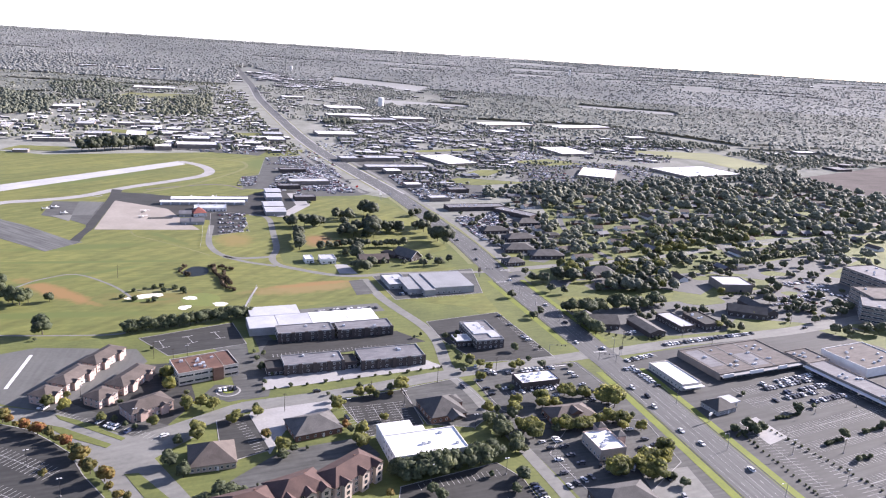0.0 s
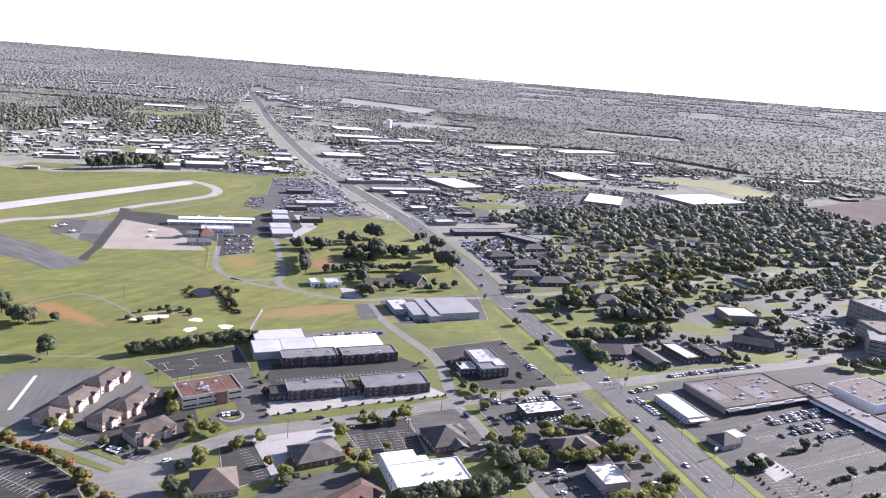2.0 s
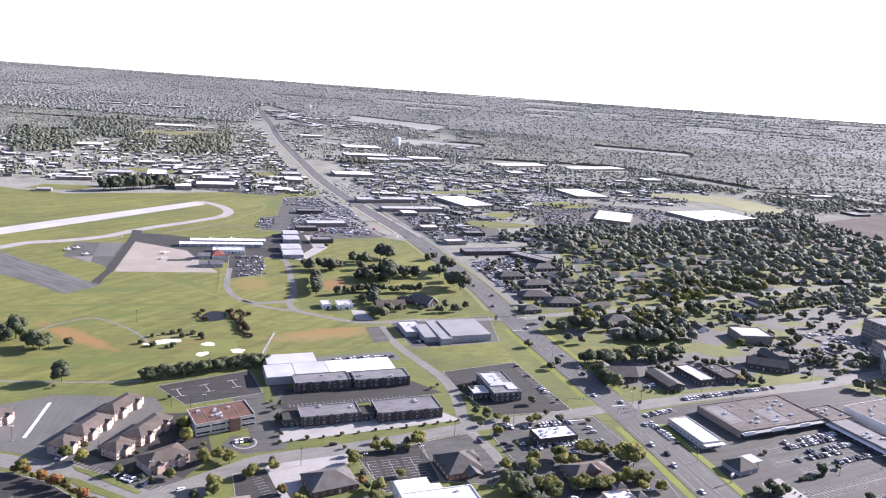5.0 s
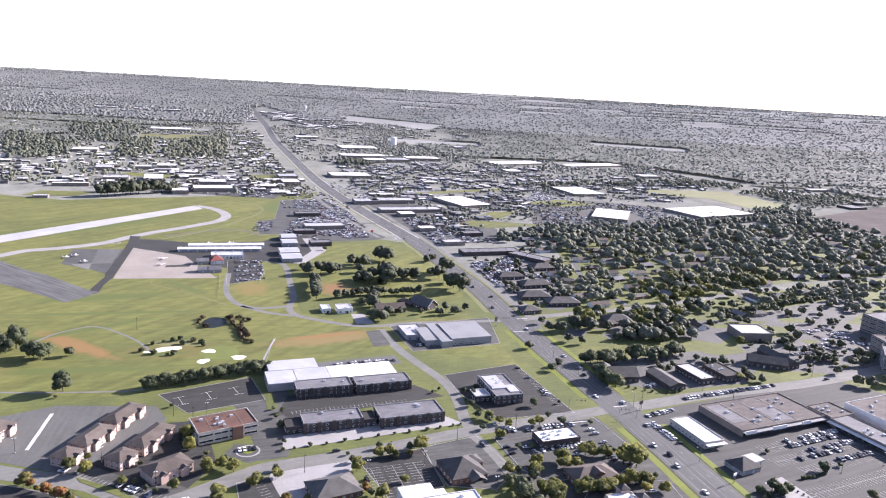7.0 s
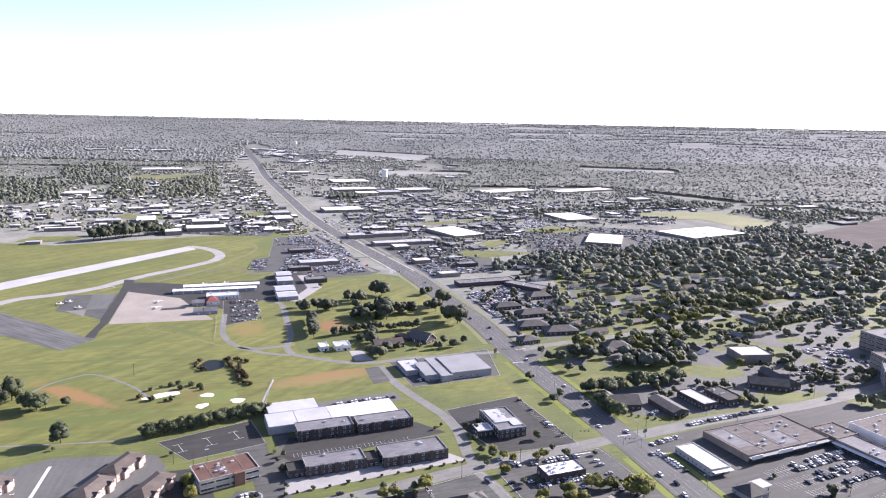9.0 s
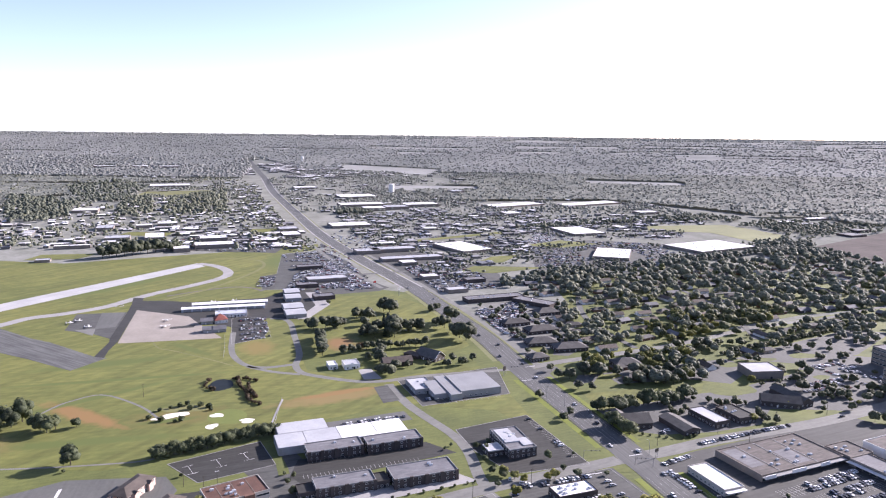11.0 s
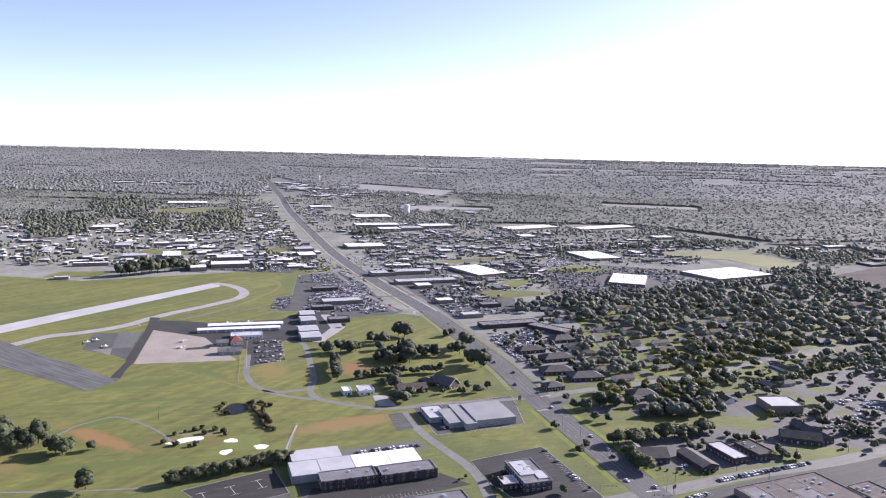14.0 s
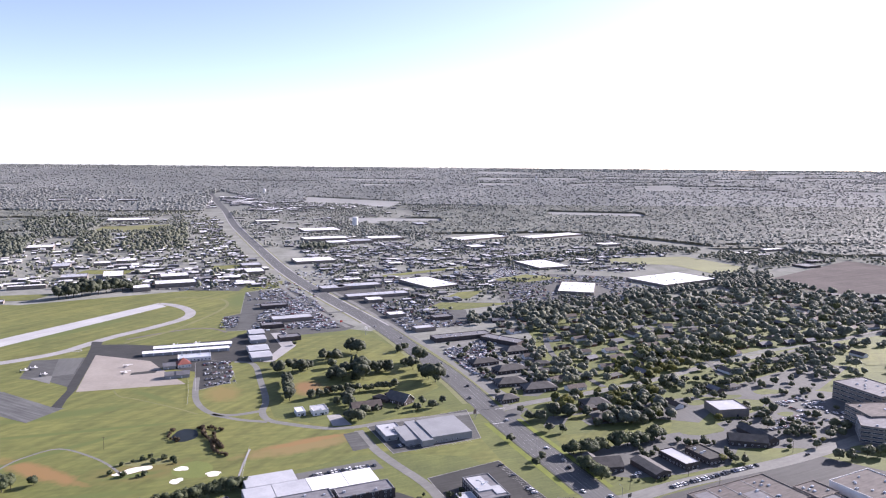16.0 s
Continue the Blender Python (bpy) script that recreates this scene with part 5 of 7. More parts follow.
hip_building("terminal", -274, 794, 14, 13, 4.0, 30, "white_wall", "orange_roof", "small terminal with an orange tiled roof", "terminal", 1, (4, 3), pitch=0.8)
for x, y in ((-273, 753), (-262, 756), (-287, 787)):
    gable_building("shed", x, y, 13, 11, 3.5, 20, "grey_wall", "grey_roof", "grey shed by the apron", "shed", (0, 0), group="sheds by the apron")

# big stores and industry farther off
STORES = [
    (-124, 1300, 80, 30, 6, 1), (-168, 1275, 45, 30, 6, 1), (-85, 1216, 108, 26, 5, 1), (-87, 1172, 27, 26, 5, 0), (-47, 1058, 26, 20, 5, 0), (-6, 970, 29, 18, 5, 1),
    (-255, 1631, 90, 60, 6, 0), (-341, 2329, 120, 90, 8, 0), (-289, 2075, 130, 60, 8, 0), (-241, 1976, 60, 50, 8, 0), (-184, 2017, 65, 50, 8, 1),
]
STORES_B = [
    (-121, 2098, 100, 60, 8, 0), (-576, 2647, 83, 60, 7, 0), (-19, 2549, 42, 60, 10, 1), (-350, 1462, 36, 50, 7, 0), (-378, 1552, 41, 40, 6, 1), (-196, 1031, 58, 24, 5, 1),
    (-179, 917, 27, 18, 5, 2), (-459, 1317, 70, 40, 7, 0), (-488, 1397, 51, 40, 7, 0), (-501, 1267, 28, 36, 7, 0), (-609, 1407, 36, 70, 7, 0), (-674, 1386, 46, 40, 6, 1),
]
STORES_C = [
    (-663, 1603, 41, 40, 7, 0), (-697, 1560, 33, 30, 7, 0), (-764, 1520, 34, 50, 7, 1), (-973, 1841, 60, 60, 7, 0), (-681, 1142, 22, 18, 4, 1), (-704, 1275, 60, 15, 6, 0),
    (-1080, 2656, 140, 90, 8, 0), (-1337, 3290, 88, 60, 8, 0), (-1467, 3281, 70, 60, 8, 0), (-1631, 3275, 89, 60, 8, 0), (155, 2140, 190, 70, 5, 0), (387, 2204, 225, 62, 5, 0),
]
STORES_D = [
    (918, 1882, 66, 26, 5, 0), (806, 1800, 40, 24, 5, 0), (846, 1772, 46, 20, 4, 1), (912, 1660, 44, 24, 5, 2), (133, 1919, 45, 50, 5, 0), (856, 1589, 44, 40, 4, 2), (505, 1978, 61, 40, 6, 0), (3, 1337, 66, 106, 5, 0),
    (273, 1288, 62, 104, 5, 0), (481, 1390, 150, 96, 5, 0), (257, 1585, 78, 108, 5, 0), (-240, 1120, 40, 18, 5, 2), (-215, 985, 30, 16, 5, 2), (20, 1040, 30, 18, 5, 2),
]
STORE_TURN = {(273, 1288): -15, (481, 1390): 31, (155, 2140): 38, (387, 2204): 36, (3, 1337): 34}
for x, y, w, d, h, r in STORES + STORES_B + STORES_C + STORES_D:
    deg = STORE_TURN.get((x, y), GRID)
    flat_building("store", x, y, w, d, h, deg, ("brown_wall", "brown_wall", "dark_brick")[r], ("white_roof", "pale_roof", "grey_roof")[r],
                  ("large pale store with a white flat roof", "store with a pale grey flat roof", "low dark store with a grey flat roof")[r], "store", units=min(14, int(w * d / 400)), group="stores and warehouses", door=False)


# ---- water towers ----
def water_tower(x, y, h, r, slim=True):
    b = thing("water_tower", x, y, 0, "white water tower on a slender stem" if slim else "broad white steel standpipe water tank", "water tower")
    s = Shape()
    prof = [(1.0, 0.0), (1.0, 0.5), (1.0, 0.88), (0.85, 0.95), (0.5, 0.99), (0.1, 1.0)] if not slim else [(0.35, 0.45), (0.8, 0.55), (1.0, 0.68), (1.0, 0.82), (0.8, 0.93), (0.3, 1.0)]
    n = 20
    for q, zz in prof:
        s.v += [(r * q * math.cos(2 * math.pi * i / n), r * q * math.sin(2 * math.pi * i / n), h * zz) for i in range(n)]
    for k in range(len(prof) - 1):
        s.f += [(k * n + i, k * n + (i + 1) % n, (k + 1) * n + (i + 1) % n, (k + 1) * n + i) for i in range(n)]
    s.f += [tuple(range((len(prof) - 1) * n, len(prof) * n)), tuple(range(n - 1, -1, -1))]
    part("tank", s, M["white_wall"], b, "white steel tank")
    if slim:
        part("stem", Shape().tube((0, 0, -0.5), (0, 0, h * 0.46), r * 0.5, r * 0.32, 16), M["white_wall"], b, "white steel stem")


water_tower(-243, 2509, 34, 10, False)
water_tower(-775, 3520, 34, 7)
water_tower(640, 4150, 34, 7)


# ---- cars ----
PAINTS = {"white": (0.75, 0.75, 0.75), "silver": (0.42, 0.43, 0.44), "black": (0.02, 0.02, 0.023), "grey": (0.11, 0.11, 0.12), "red": (0.22, 0.025, 0.025), "blue": (0.03, 0.045, 0.09)}
for key, c in PAINTS.items():
    M["car_" + key] = material("car_paint_" + key, c, tuple(v * 0.93 for v in c), rough=0.25, coarse=0.5, fine=3.0, spec=0.6)


def lofted(profile, half, inset):
    """A side profile drawn across the width; points above the waist lean inwards."""
    n = len(profile)
    pts = []
    for side in (-1, 1):
        for x, z in profile:
            pts.append((x, side * (half - (inset if z > 0.95 else 0.0)), z))
    return Shape().add(pts, [tuple(range(n)), tuple(range(2 * n - 1, n - 1, -1))] + [(i, i + n, (i + 1) % n + n, (i + 1) % n) for i in range(n)])


@functools.cache
def car_meshes(kind):
    if kind == "sedan":
        body = [(-2.3, 0.32), (2.3, 0.32), (2.35, 0.62), (2.15, 0.82), (1.05, 0.94), (-1.45, 0.95), (-2.25, 0.9), (-2.36, 0.6)]
        cab, top = [(1.0, 0.94), (0.35, 1.36), (-0.95, 1.38), (-1.6, 0.95)], (-0.3, 1.32)
    else:
        body = [(-2.3, 0.36), (2.3, 0.36), (2.36, 0.75), (2.15, 0.98), (1.2, 1.06), (-2.2, 1.08), (-2.36, 0.9), (-2.34, 0.6)]
        cab, top = [(1.15, 1.06), (0.55, 1.62), (-1.9, 1.66), (-2.2, 1.08)], (-0.7, 2.3)
    glass = lofted(cab, 0.82, 0.14)
    zt = cab[1][1]
    roof = Shape().box(top[0], 0, zt - 0.02, top[1], 1.34, 0.07)
    wheel = Shape().tube((0, -0.11, 0), (0, 0.11, 0), 0.34, 0.34, 10)
    return lofted(body, 0.9, 0.0), glass.mesh("cabin", M["glass"]), roof, wheel.mesh("wheel", M["rubber"])


CARS = {}


def car(x, y, deg, paint, kind="sedan", group="parked cars", z=0.1):
    m = pose(x, y, z, 0, 0, deg)
    key = (paint, kind)
    if key in CARS:
        ob = copy_thing(CARS[key], m)
        return tagged(ob, group=group)
    ob = thing("car", x, y, deg, f"{paint} {'saloon car' if kind == 'sedan' else 'sport utility car'} standing on the asphalt", "car", group, z)
    body, cabin, roof, wheel = car_meshes(kind)
    part("body", body.mesh("body", M["car_" + paint]), None, ob, paint + " painted body")
    part("cabin", cabin, None, ob, "dark glazed cabin")
    part("roof_panel", roof.mesh("roof_panel", M["car_" + paint]), None, ob)
    for wx in (-1.4, 1.4):
        for wy in (-0.82, 0.82):
            part("wheel", wheel, None, ob, m=pose(wx, wy, 0.34))
    CARS[key] = ob
    return ob


def any_paint():
    return ("white", "silver", "black", "grey", "white", "black", "white", "silver", "grey", "black", "white", "grey", "silver", "white", "black", "grey", "white", "black", "silver", "white", "black", "blue", "white", "grey")[int(rng.integers(24))]


def car_row(x, y, deg, n, fill=0.7, side=1, pitch=2.75, flip=0.5):
    for i in range(n):
        if rng.random() < fill:
            px, py = turned((i + 0.5) * pitch, side * 2.7, deg)
            car(x + px, y + py, deg + 90 + (180 if rng.random() < flip else 0) + rng.uniform(-2, 2), any_paint(), "sedan" if rng.random() < 0.55 else "suv")


car_row(220, 429, 26.5, 17, 0.85, 1)
car_row(212, 425, 26.5, 18, 0.75, -1)
car_row(228, 417, 26.5, 15, 0.75, 1)
car_row(216, 411, 26.5, 20, 0.4, -1)
car_row(243, 408, 26.5, 11, 0.75, 1)
car_row(208, 369, 26.5, 28, 0.05, 1)
car_row(134, 445, -67, 11, 0.9, 1)
car_row(135, 452, G + 10, 10, 0.85, 1)
car_row(172, 487, 25, 32, 0.85, 1)
car_row(50, 528, -68, 24, 0.25, 1)
car_row(58, 402, G, 11, 0.8, -1)
car_row(52, 392, G, 16, 0.6, 1)
car_row(46, 410, -66, 8, 0.7, 1)
car_row(98, 408, -66, 6, 0.8, -1)
car_row(120, 352, -70, 9, 0.5, -1)
car_row(52, 421, G, 13, 0.8, 1)
car_row(70, 345, -70, 9, 0.6, 1)
car_row(90, 318, G, 9, 0.6, -1)
car_row(54, 300, -68, 9, 0.9, 1)
car_row(-28, 562, G, 16, 0.6, 1)
car_row(-92, 506, G, 20, 0.7, 1)
car_row(-150, 400, -56, 4, 0.4, 1)
car_row(-117, 372, G, 6, 0.6, 1)
car_row(-204, 340, -14, 9, 0.35, 1)
car_row(-170, 330, -22, 9, 0.4, 1)
for k in range(3):
    car_row(357 + k * 9, 655 - k * 14, -10, 7, 0.7, 1)
for x, y in ((118, 340), (-40, 352), (172, 400), (24, 400), (126, 312), (128, 298), (-66, 322), (40, 425), (32, 430), (70, 430), (150, 508), (154, 512), (172, 505)):
    car(x, y, rng.uniform(0, 360), any_paint(), "suv")
for x, y, a in ((65, 340, 30), (69, 334, 20), (77, 338, 200), (72, 324, 10), (73, 312, 20), (79, 329, 200), (83, 322, 190), (93, 322, 70), (99, 321, 70), (103, 321, 70), (109, 320, 70), (115, 322, 70), (120, 321, 250), (74, 301, 120), (78, 304, 120),
                (82, 307, 120), (86, 310, 300), (122, 350, 20), (122, 340, 20), (116, 360, 20), (125, 314, 20), (126, 345, 200), (94, 430, 20), (96, 425, 20), (99, 414, 200), (101, 409, 20), (103, 405, 20), (35, 420, 110), (40, 421, 110), (44, 422, 290),
                (38, 399, 30), (41, 392, 30), (50, 401, 20), (55, 426, 110), (80, 396, 20), (71, 371, 20), (34, 410, 20)):
    car(x, y, a, any_paint(), "suv" if rng.random() < 0.5 else "sedan")
# on the highway, both ways
for x, y, side in ((166, 322, 7), (150, 357, -3.5), (147, 362, -7), (134, 398, -7), (131, 402, -3.7), (128, 418, -7), (122, 440, 4), (113, 470, 7), (104, 492, -7), (98, 520, 4), (94, 528, 7), (92, 545, -4), (84, 560, 7), (64, 618, 3.7), (56, 665, 7), (42, 690, -7), (38, 720, 4), (24, 755, -4), (6, 800, 7), (-8, 845, -7), (-40, 920, 4), (-60, 985, -7)):
    k = min(range(len(hw)), key=lambda i: abs(hw[i][1] - y))
    (ax, ay), (bx, by) = hw[k], hw[min(k + 1, len(hw) - 1)]
    a = math.degrees(math.atan2(by - ay, bx - ax))
    ox, oy = turned(0, -side, a)
    car(ax + ox, ay + oy, a + (0 if side > 0 else 180), any_paint(), "sedan" if rng.random() < 0.5 else "suv", "cars on the highway", 0.14)
car(-62, 381, 28, "black", "suv", "cars on the street", 0.12)
car(-128, 322, 45, "white", "suv", "cars on the street", 0.12)
car(300, 546, 28, "black", "suv", "cars on the street", 0.13)


# ---- street furniture ----
def street_lamp(x, y, deg, h=10.0):
    ob = thing("street_lamp", x, y, deg, "tall grey street lamp with a curved arm", "street lamp", "street lamps")
    part("pole", Shape().tube((0, 0, -0.2), (0, 0, h), 0.16, 0.09, 8), M["steel"], ob)
    part("arm", Shape().tube((0, 0, h - 0.3), (1.2, 0, h + 0.2), 0.07, 0.06).tube((1.2, 0, h + 0.2), (2.6, 0, h + 0.3), 0.06, 0.05), M["steel"], ob)
    part("lamp_head", Shape().box(2.9, 0, h + 0.18, 0.9, 0.35, 0.2, taper=0.8), M["lens"], ob, "flat lamp head")


def lot_lamp(x, y, h=9.0):
    ob = thing("lot_lamp", x, y, GRID, "dark lamp post with two square heads on a concrete foot", "lamp post", "parking lot lamps")
    part("foot", Shape().tube((0, 0, -0.2), (0, 0, 0.8), 0.35, 0.35, 10), M["concrete"], ob)
    part("pole", Shape().tube((0, 0, 0.7), (0, 0, h), 0.12, 0.09, 8), M["dark_steel"], ob)
    for s_ in (-1, 1):
        part("lamp_head", Shape().box(s_ * 0.7, 0, h - 0.1, 0.8, 0.5, 0.25), M["lens"], ob, "square lamp head")


def utility_pole(x, y, h=11.0):
    ob = thing("utility_pole", x, y, GRID, "weathered wooden utility pole with a crossarm", "utility pole", "utility poles")
    part("pole", Shape().tube((0, 0, -0.2), (0, 0, h), 0.17, 0.11, 8), M["bark"], ob)
    part("crossarm", Shape().box(0, 0, h - 0.9, 2.4, 0.14, 0.16), M["bark"], ob)


def signal(x, y, deg):
    ob = thing("traffic_signal", x, y, deg, "traffic signal mast with a long arm over the road", "traffic signal", "traffic signals")
    part("pole", Shape().tube((0, 0, -0.2), (0, 0, 6.6), 0.16, 0.12, 8), M["steel"], ob)
    part("arm", Shape().tube((0, 0, 6.0), (11, 0, 6.4), 0.12, 0.07, 8), M["steel"], ob)
    for q in (5, 8, 10.7):
        part("signal_head", Shape().box(q, 0, 5.6, 0.35, 0.3, 1.05), M["dark_steel"], ob, "dark signal head")


def pole_sign(x, y, deg, h, w, hh, mat, label):
    ob = thing("pole_sign", x, y, deg, label, "sign", "roadside signs")
    part("post", Shape().tube((-w * 0.25, 0, -0.2), (-w * 0.25, 0, h), 0.15, 0.15, 8).tube((w * 0.25, 0, -0.2), (w * 0.25, 0, h), 0.15, 0.15, 8), M["steel"], ob)
    part("board", Shape().box(0, 0, h - hh, w, 0.5, hh), M[mat], ob, "plain sign board")


for x, y, deg in ((153, 397, 200), (165, 345, 200), (117, 455, 200), (176, 300, 195), (100, 525, 200), (72, 575, 20), (84, 555, 200), (130, 470, 110)):
    street_lamp(x, y, deg)
for x, y in ((-178, 288), (-152, 268), (-212, 277), (-236, 356), (-186, 353), (-147, 332), (-150, 415), (230, 350), (262, 365), (215, 318), (236, 395), (268, 408), (200, 345), (-10, 372), (30, 350), (8, 298), (44, 308), (-40, 358), (250, 330), (284, 345)):
    lot_lamp(x, y)
for x, y in ((-75, 356), (-30, 378), (8, 404), (45, 424), (140, 486), (190, 508), (240, 527), (290, 550), (205, 488), (-170, 412), (-155, 405), (-260, 560)):
    utility_pole(x, y)
signal(84, 462, 0)
signal(128, 452, 180)
signal(76, 664, 190)
signal(42, 634, 10)
pole_sign(134, 466, 40, 7, 3.4, 2.4, "dark_steel", "dark roadside sign on two posts")
pole_sign(40, 628, 40, 9, 3.0, 4.0, "dark_brick", "brown roadside sign on two posts")
pole_sign(166, 376, 40, 6, 3.0, 1.6, "white_wall", "white roadside sign on two posts")
pole_sign(-82, 940, 40, 12, 4.0, 4.0, "white_wall", "white roadside sign on two posts")
pole_sign(-120, 985, 40, 10, 4.0, 2.5, "red_paint", "red roadside sign on two posts")


def post_fence(line, name, label):
    ob = thing(name, line[0][0], line[0][1], 0, label, "fence", z=0)
    x0, y0 = line[0]
    line = smooth(line, 4.0)
    for (ax, ay), (bx, by) in zip(line, line[1:]):
        part("post", Shape().box(ax - x0, ay - y0, -0.1, 0.12, 0.12, 1.5), M["steel"], ob)
        part("rail", Shape().tube((ax - x0, ay - y0, 1.35), (bx - x0, by - y0, 1.35), 0.05, 0.05, 4).tube((ax - x0, ay - y0, 0.7), (bx - x0, by - y0, 0.7), 0.05, 0.05, 4), M["steel"], ob)


post_fence([(-146, 562), (-142, 535), (-138, 505)], "fence", "thin grey wire fence by the golf course")
post_fence([(-228, 664), (-240, 705), (-254, 748)], "fence", "thin grey wire fence by the airfield")


def aeroplane(x, y, deg):
    ob = thing("light_aircraft", x, y, deg, "small white parked aircraft", "aircraft", "parked aircraft", 0.15)
    part("fuselage", Shape().tube((3.2, 0, 1.2), (1.0, 0, 1.3), 0.35, 0.65, 10).tube((1.0, 0, 1.3), (-0.8, 0, 1.4), 0.65, 0.6, 10).tube((-0.8, 0, 1.4), (-4.2, 0, 1.6), 0.6, 0.15, 10), M["white_wall"], ob)
    part("wing", Shape().box(0.5, 0, 1.9, 1.5, 10.5, 0.18), M["white_wall"], ob)
    part("tailplane", Shape().box(-3.9, 0, 1.6, 0.9, 3.4, 0.12), M["white_wall"], ob)
    part("fin", Shape().box(-3.9, 0, 1.6, 0.9, 0.12, 1.5, taper=0.7), M["white_wall"], ob)
    for a, b_ in ((1.9, 0), (-0.2, 1.2), (-0.2, -1.2)):
        part("wheel", Shape().tube((a, b_ - 0.08, 0.2), (a, b_ + 0.08, 0.2), 0.2, 0.2, 8), M["rubber"], ob)


for x, y, deg in ((-437, 774, 30), (-432, 784, 30), (-409, 760, 30), (-327, 768, 110), (-335, 793, 110), (-314, 883, 200), (-290, 893, 200)):
    aeroplane(x, y, deg)


# ---- trees ----
def quads(centres, normals, size, jitter):
    """One leaf spray, a bent four-sided card, at every centre."""
    n = len(centres)
    a = np.cross(normals, rng.normal(size=(n, 3)))
    a /= np.linalg.norm(a, axis=1, keepdims=True) + 1e-9
    b = np.cross(normals, a)
    b /= np.linalg.norm(b, axis=1, keepdims=True) + 1e-9
    s = size * rng.uniform(1 - jitter, 1 + jitter, (n, 1))
    v = np.stack([centres - a * s - b * s * 0.6, centres + a * s * 0.7 - b * s, centres + a * s + b * s * 0.7 + normals * s * 0.25, centres - a * s * 0.6 + b * s], 1)
    return v.reshape(-1, 3)


def crown_points(height, radius, base, blobs, per, flat=0.85, conifer=False):
    """Leaf places and outward directions of a crown made of uneven clumps."""
    cs, ns = [], []
    if conifer:
        tiers = blobs
        for k in range(tiers):
            q = (k + 0.5) / tiers
            z, r = base + (height - base) * q, radius * (1 - q) ** 0.8 * rng.uniform(0.85, 1.1) + 0.15
            t = rng.uniform(0, 2 * np.pi, per)
            rr = r * np.sqrt(rng.uniform(0.25, 1.0, per))
            cs.append(np.c_[rr * np.cos(t), rr * np.sin(t), z - rr * 0.25 + rng.normal(0, 0.15, per)])
            ns.append(np.c_[np.cos(t), np.sin(t), 0.7 + 0 * t] + rng.normal(0, 0.4, (per, 3)))
    else:
        mid, half = (height + base) / 2, (height - base) / 2
        for k in range(blobs):
            d = rng.normal(size=3)
            d /= np.linalg.norm(d)
            q = rng.uniform(0.25, 0.62)
            c = np.array([d[0] * radius * q, d[1] * radius * q, mid + d[2] * half * q])
            r = radius * rng.uniform(0.42, 0.6)
            e = rng.normal(size=(per, 3))
            e /= np.linalg.norm(e, axis=1, keepdims=True)
            cs.append(c + e * r * rng.uniform(0.75, 1.08, (per, 1)) * np.array([1, 1, flat]))
            ns.append(e + rng.normal(0, 0.32, (per, 3)))
    c, n = np.concatenate(cs), np.concatenate(ns)
    return c, n / np.linalg.norm(n, axis=1, keepdims=True)


def ball(level):
    """Corners and faces of a round clump, open below."""
    bm = bmesh.new()
    bmesh.ops.create_icosphere(bm, subdivisions=level, radius=1.0)
    bmesh.ops.delete(bm, geom=[f for f in bm.faces if f.calc_center_median().z < -0.62], context="FACES")
    bm.verts.index_update()
    bm.verts.ensure_lookup_table()
    out = np.array([v.co[:] for v in bm.verts]), np.array([[v.index for v in f.verts] for f in bm.faces])
    bm.free()
    return out


BALLS = {1: ball(1), 2: ball(2)}


def crown_clumps(count, height, radius, base):
    """Centres and radii of the leaf clumps of one crown, a broad dome of uneven lobes."""
    mid, half = base + (height - base) * 0.45, (height - base) / 2
    d = rng.normal(size=(count, 3))
    d[:, 2] = np.abs(d[:, 2]) - 0.5
    d /= np.linalg.norm(d, axis=1, keepdims=True)
    q = rng.uniform(0.42, 0.66, (count, 1))
    c = d * q * np.array([radius, radius, half]) + np.array([0, 0, mid])
    r = radius * rng.uniform(0.36, 0.56, count)
    c[0], r[0] = (0, 0, mid), radius * 0.66
    return c, r


def clump_mesh(name, centres, radii, mat, level=2, rough=0.13, flat=0.85, cards=None, trunks=None):
    """All clumps in one mesh, each with a lumpy skin; cards: loose leaf sprays; trunks: trunk quads."""
    u, f = BALLS[level]
    n, m = len(centres), len(u)
    t = rng.uniform(0, 2 * np.pi, n)
    x = u[None, :, 0] * np.cos(t)[:, None] - u[None, :, 1] * np.sin(t)[:, None]
    y = u[None, :, 0] * np.sin(t)[:, None] + u[None, :, 1] * np.cos(t)[:, None]
    v = np.stack([x, y, np.broadcast_to(u[None, :, 2] * flat, x.shape)], 2) * radii[:, None, None] * (1 + rough * rng.normal(size=(n, m, 1)))
    v = (v + centres[:, None]).reshape(-1, 3)
    faces = (f[None] + (np.arange(n) * m)[:, None, None]).reshape(-1, 3)
    leaves = len(faces)
    for extra in (cards, np.concatenate(trunks) if trunks else None):
        if extra is not None and len(extra):
            k = np.arange(0, len(extra), 4)[:, None] + len(v)
            faces = np.concatenate([faces, k + np.array([[0, 1, 2]]), k + np.array([[0, 2, 3]])])
            v = np.concatenate([v, extra])
            if extra is cards:
                leaves = len(faces)
    me = bpy.data.meshes.new(name)
    me.vertices.add(len(v))
    me.vertices.foreach_set("co", np.ascontiguousarray(v, dtype=np.float32).ravel())
    me.loops.add(3 * len(faces))
    me.loops.foreach_set("vertex_index", faces.astype(np.int32).ravel())
    me.polygons.add(len(faces))
    me.polygons.foreach_set("loop_start", np.arange(0, 3 * len(faces), 3, dtype=np.int32))
    me.polygons.foreach_set("loop_total", np.full(len(faces), 3, dtype=np.int32))
    me.update(calc_edges=True)
    me.materials.append(mat)
    me.materials.append(M["bark"])
    me.polygons.foreach_set("material_index", (np.arange(len(faces)) >= leaves).astype(np.int32))
    return me


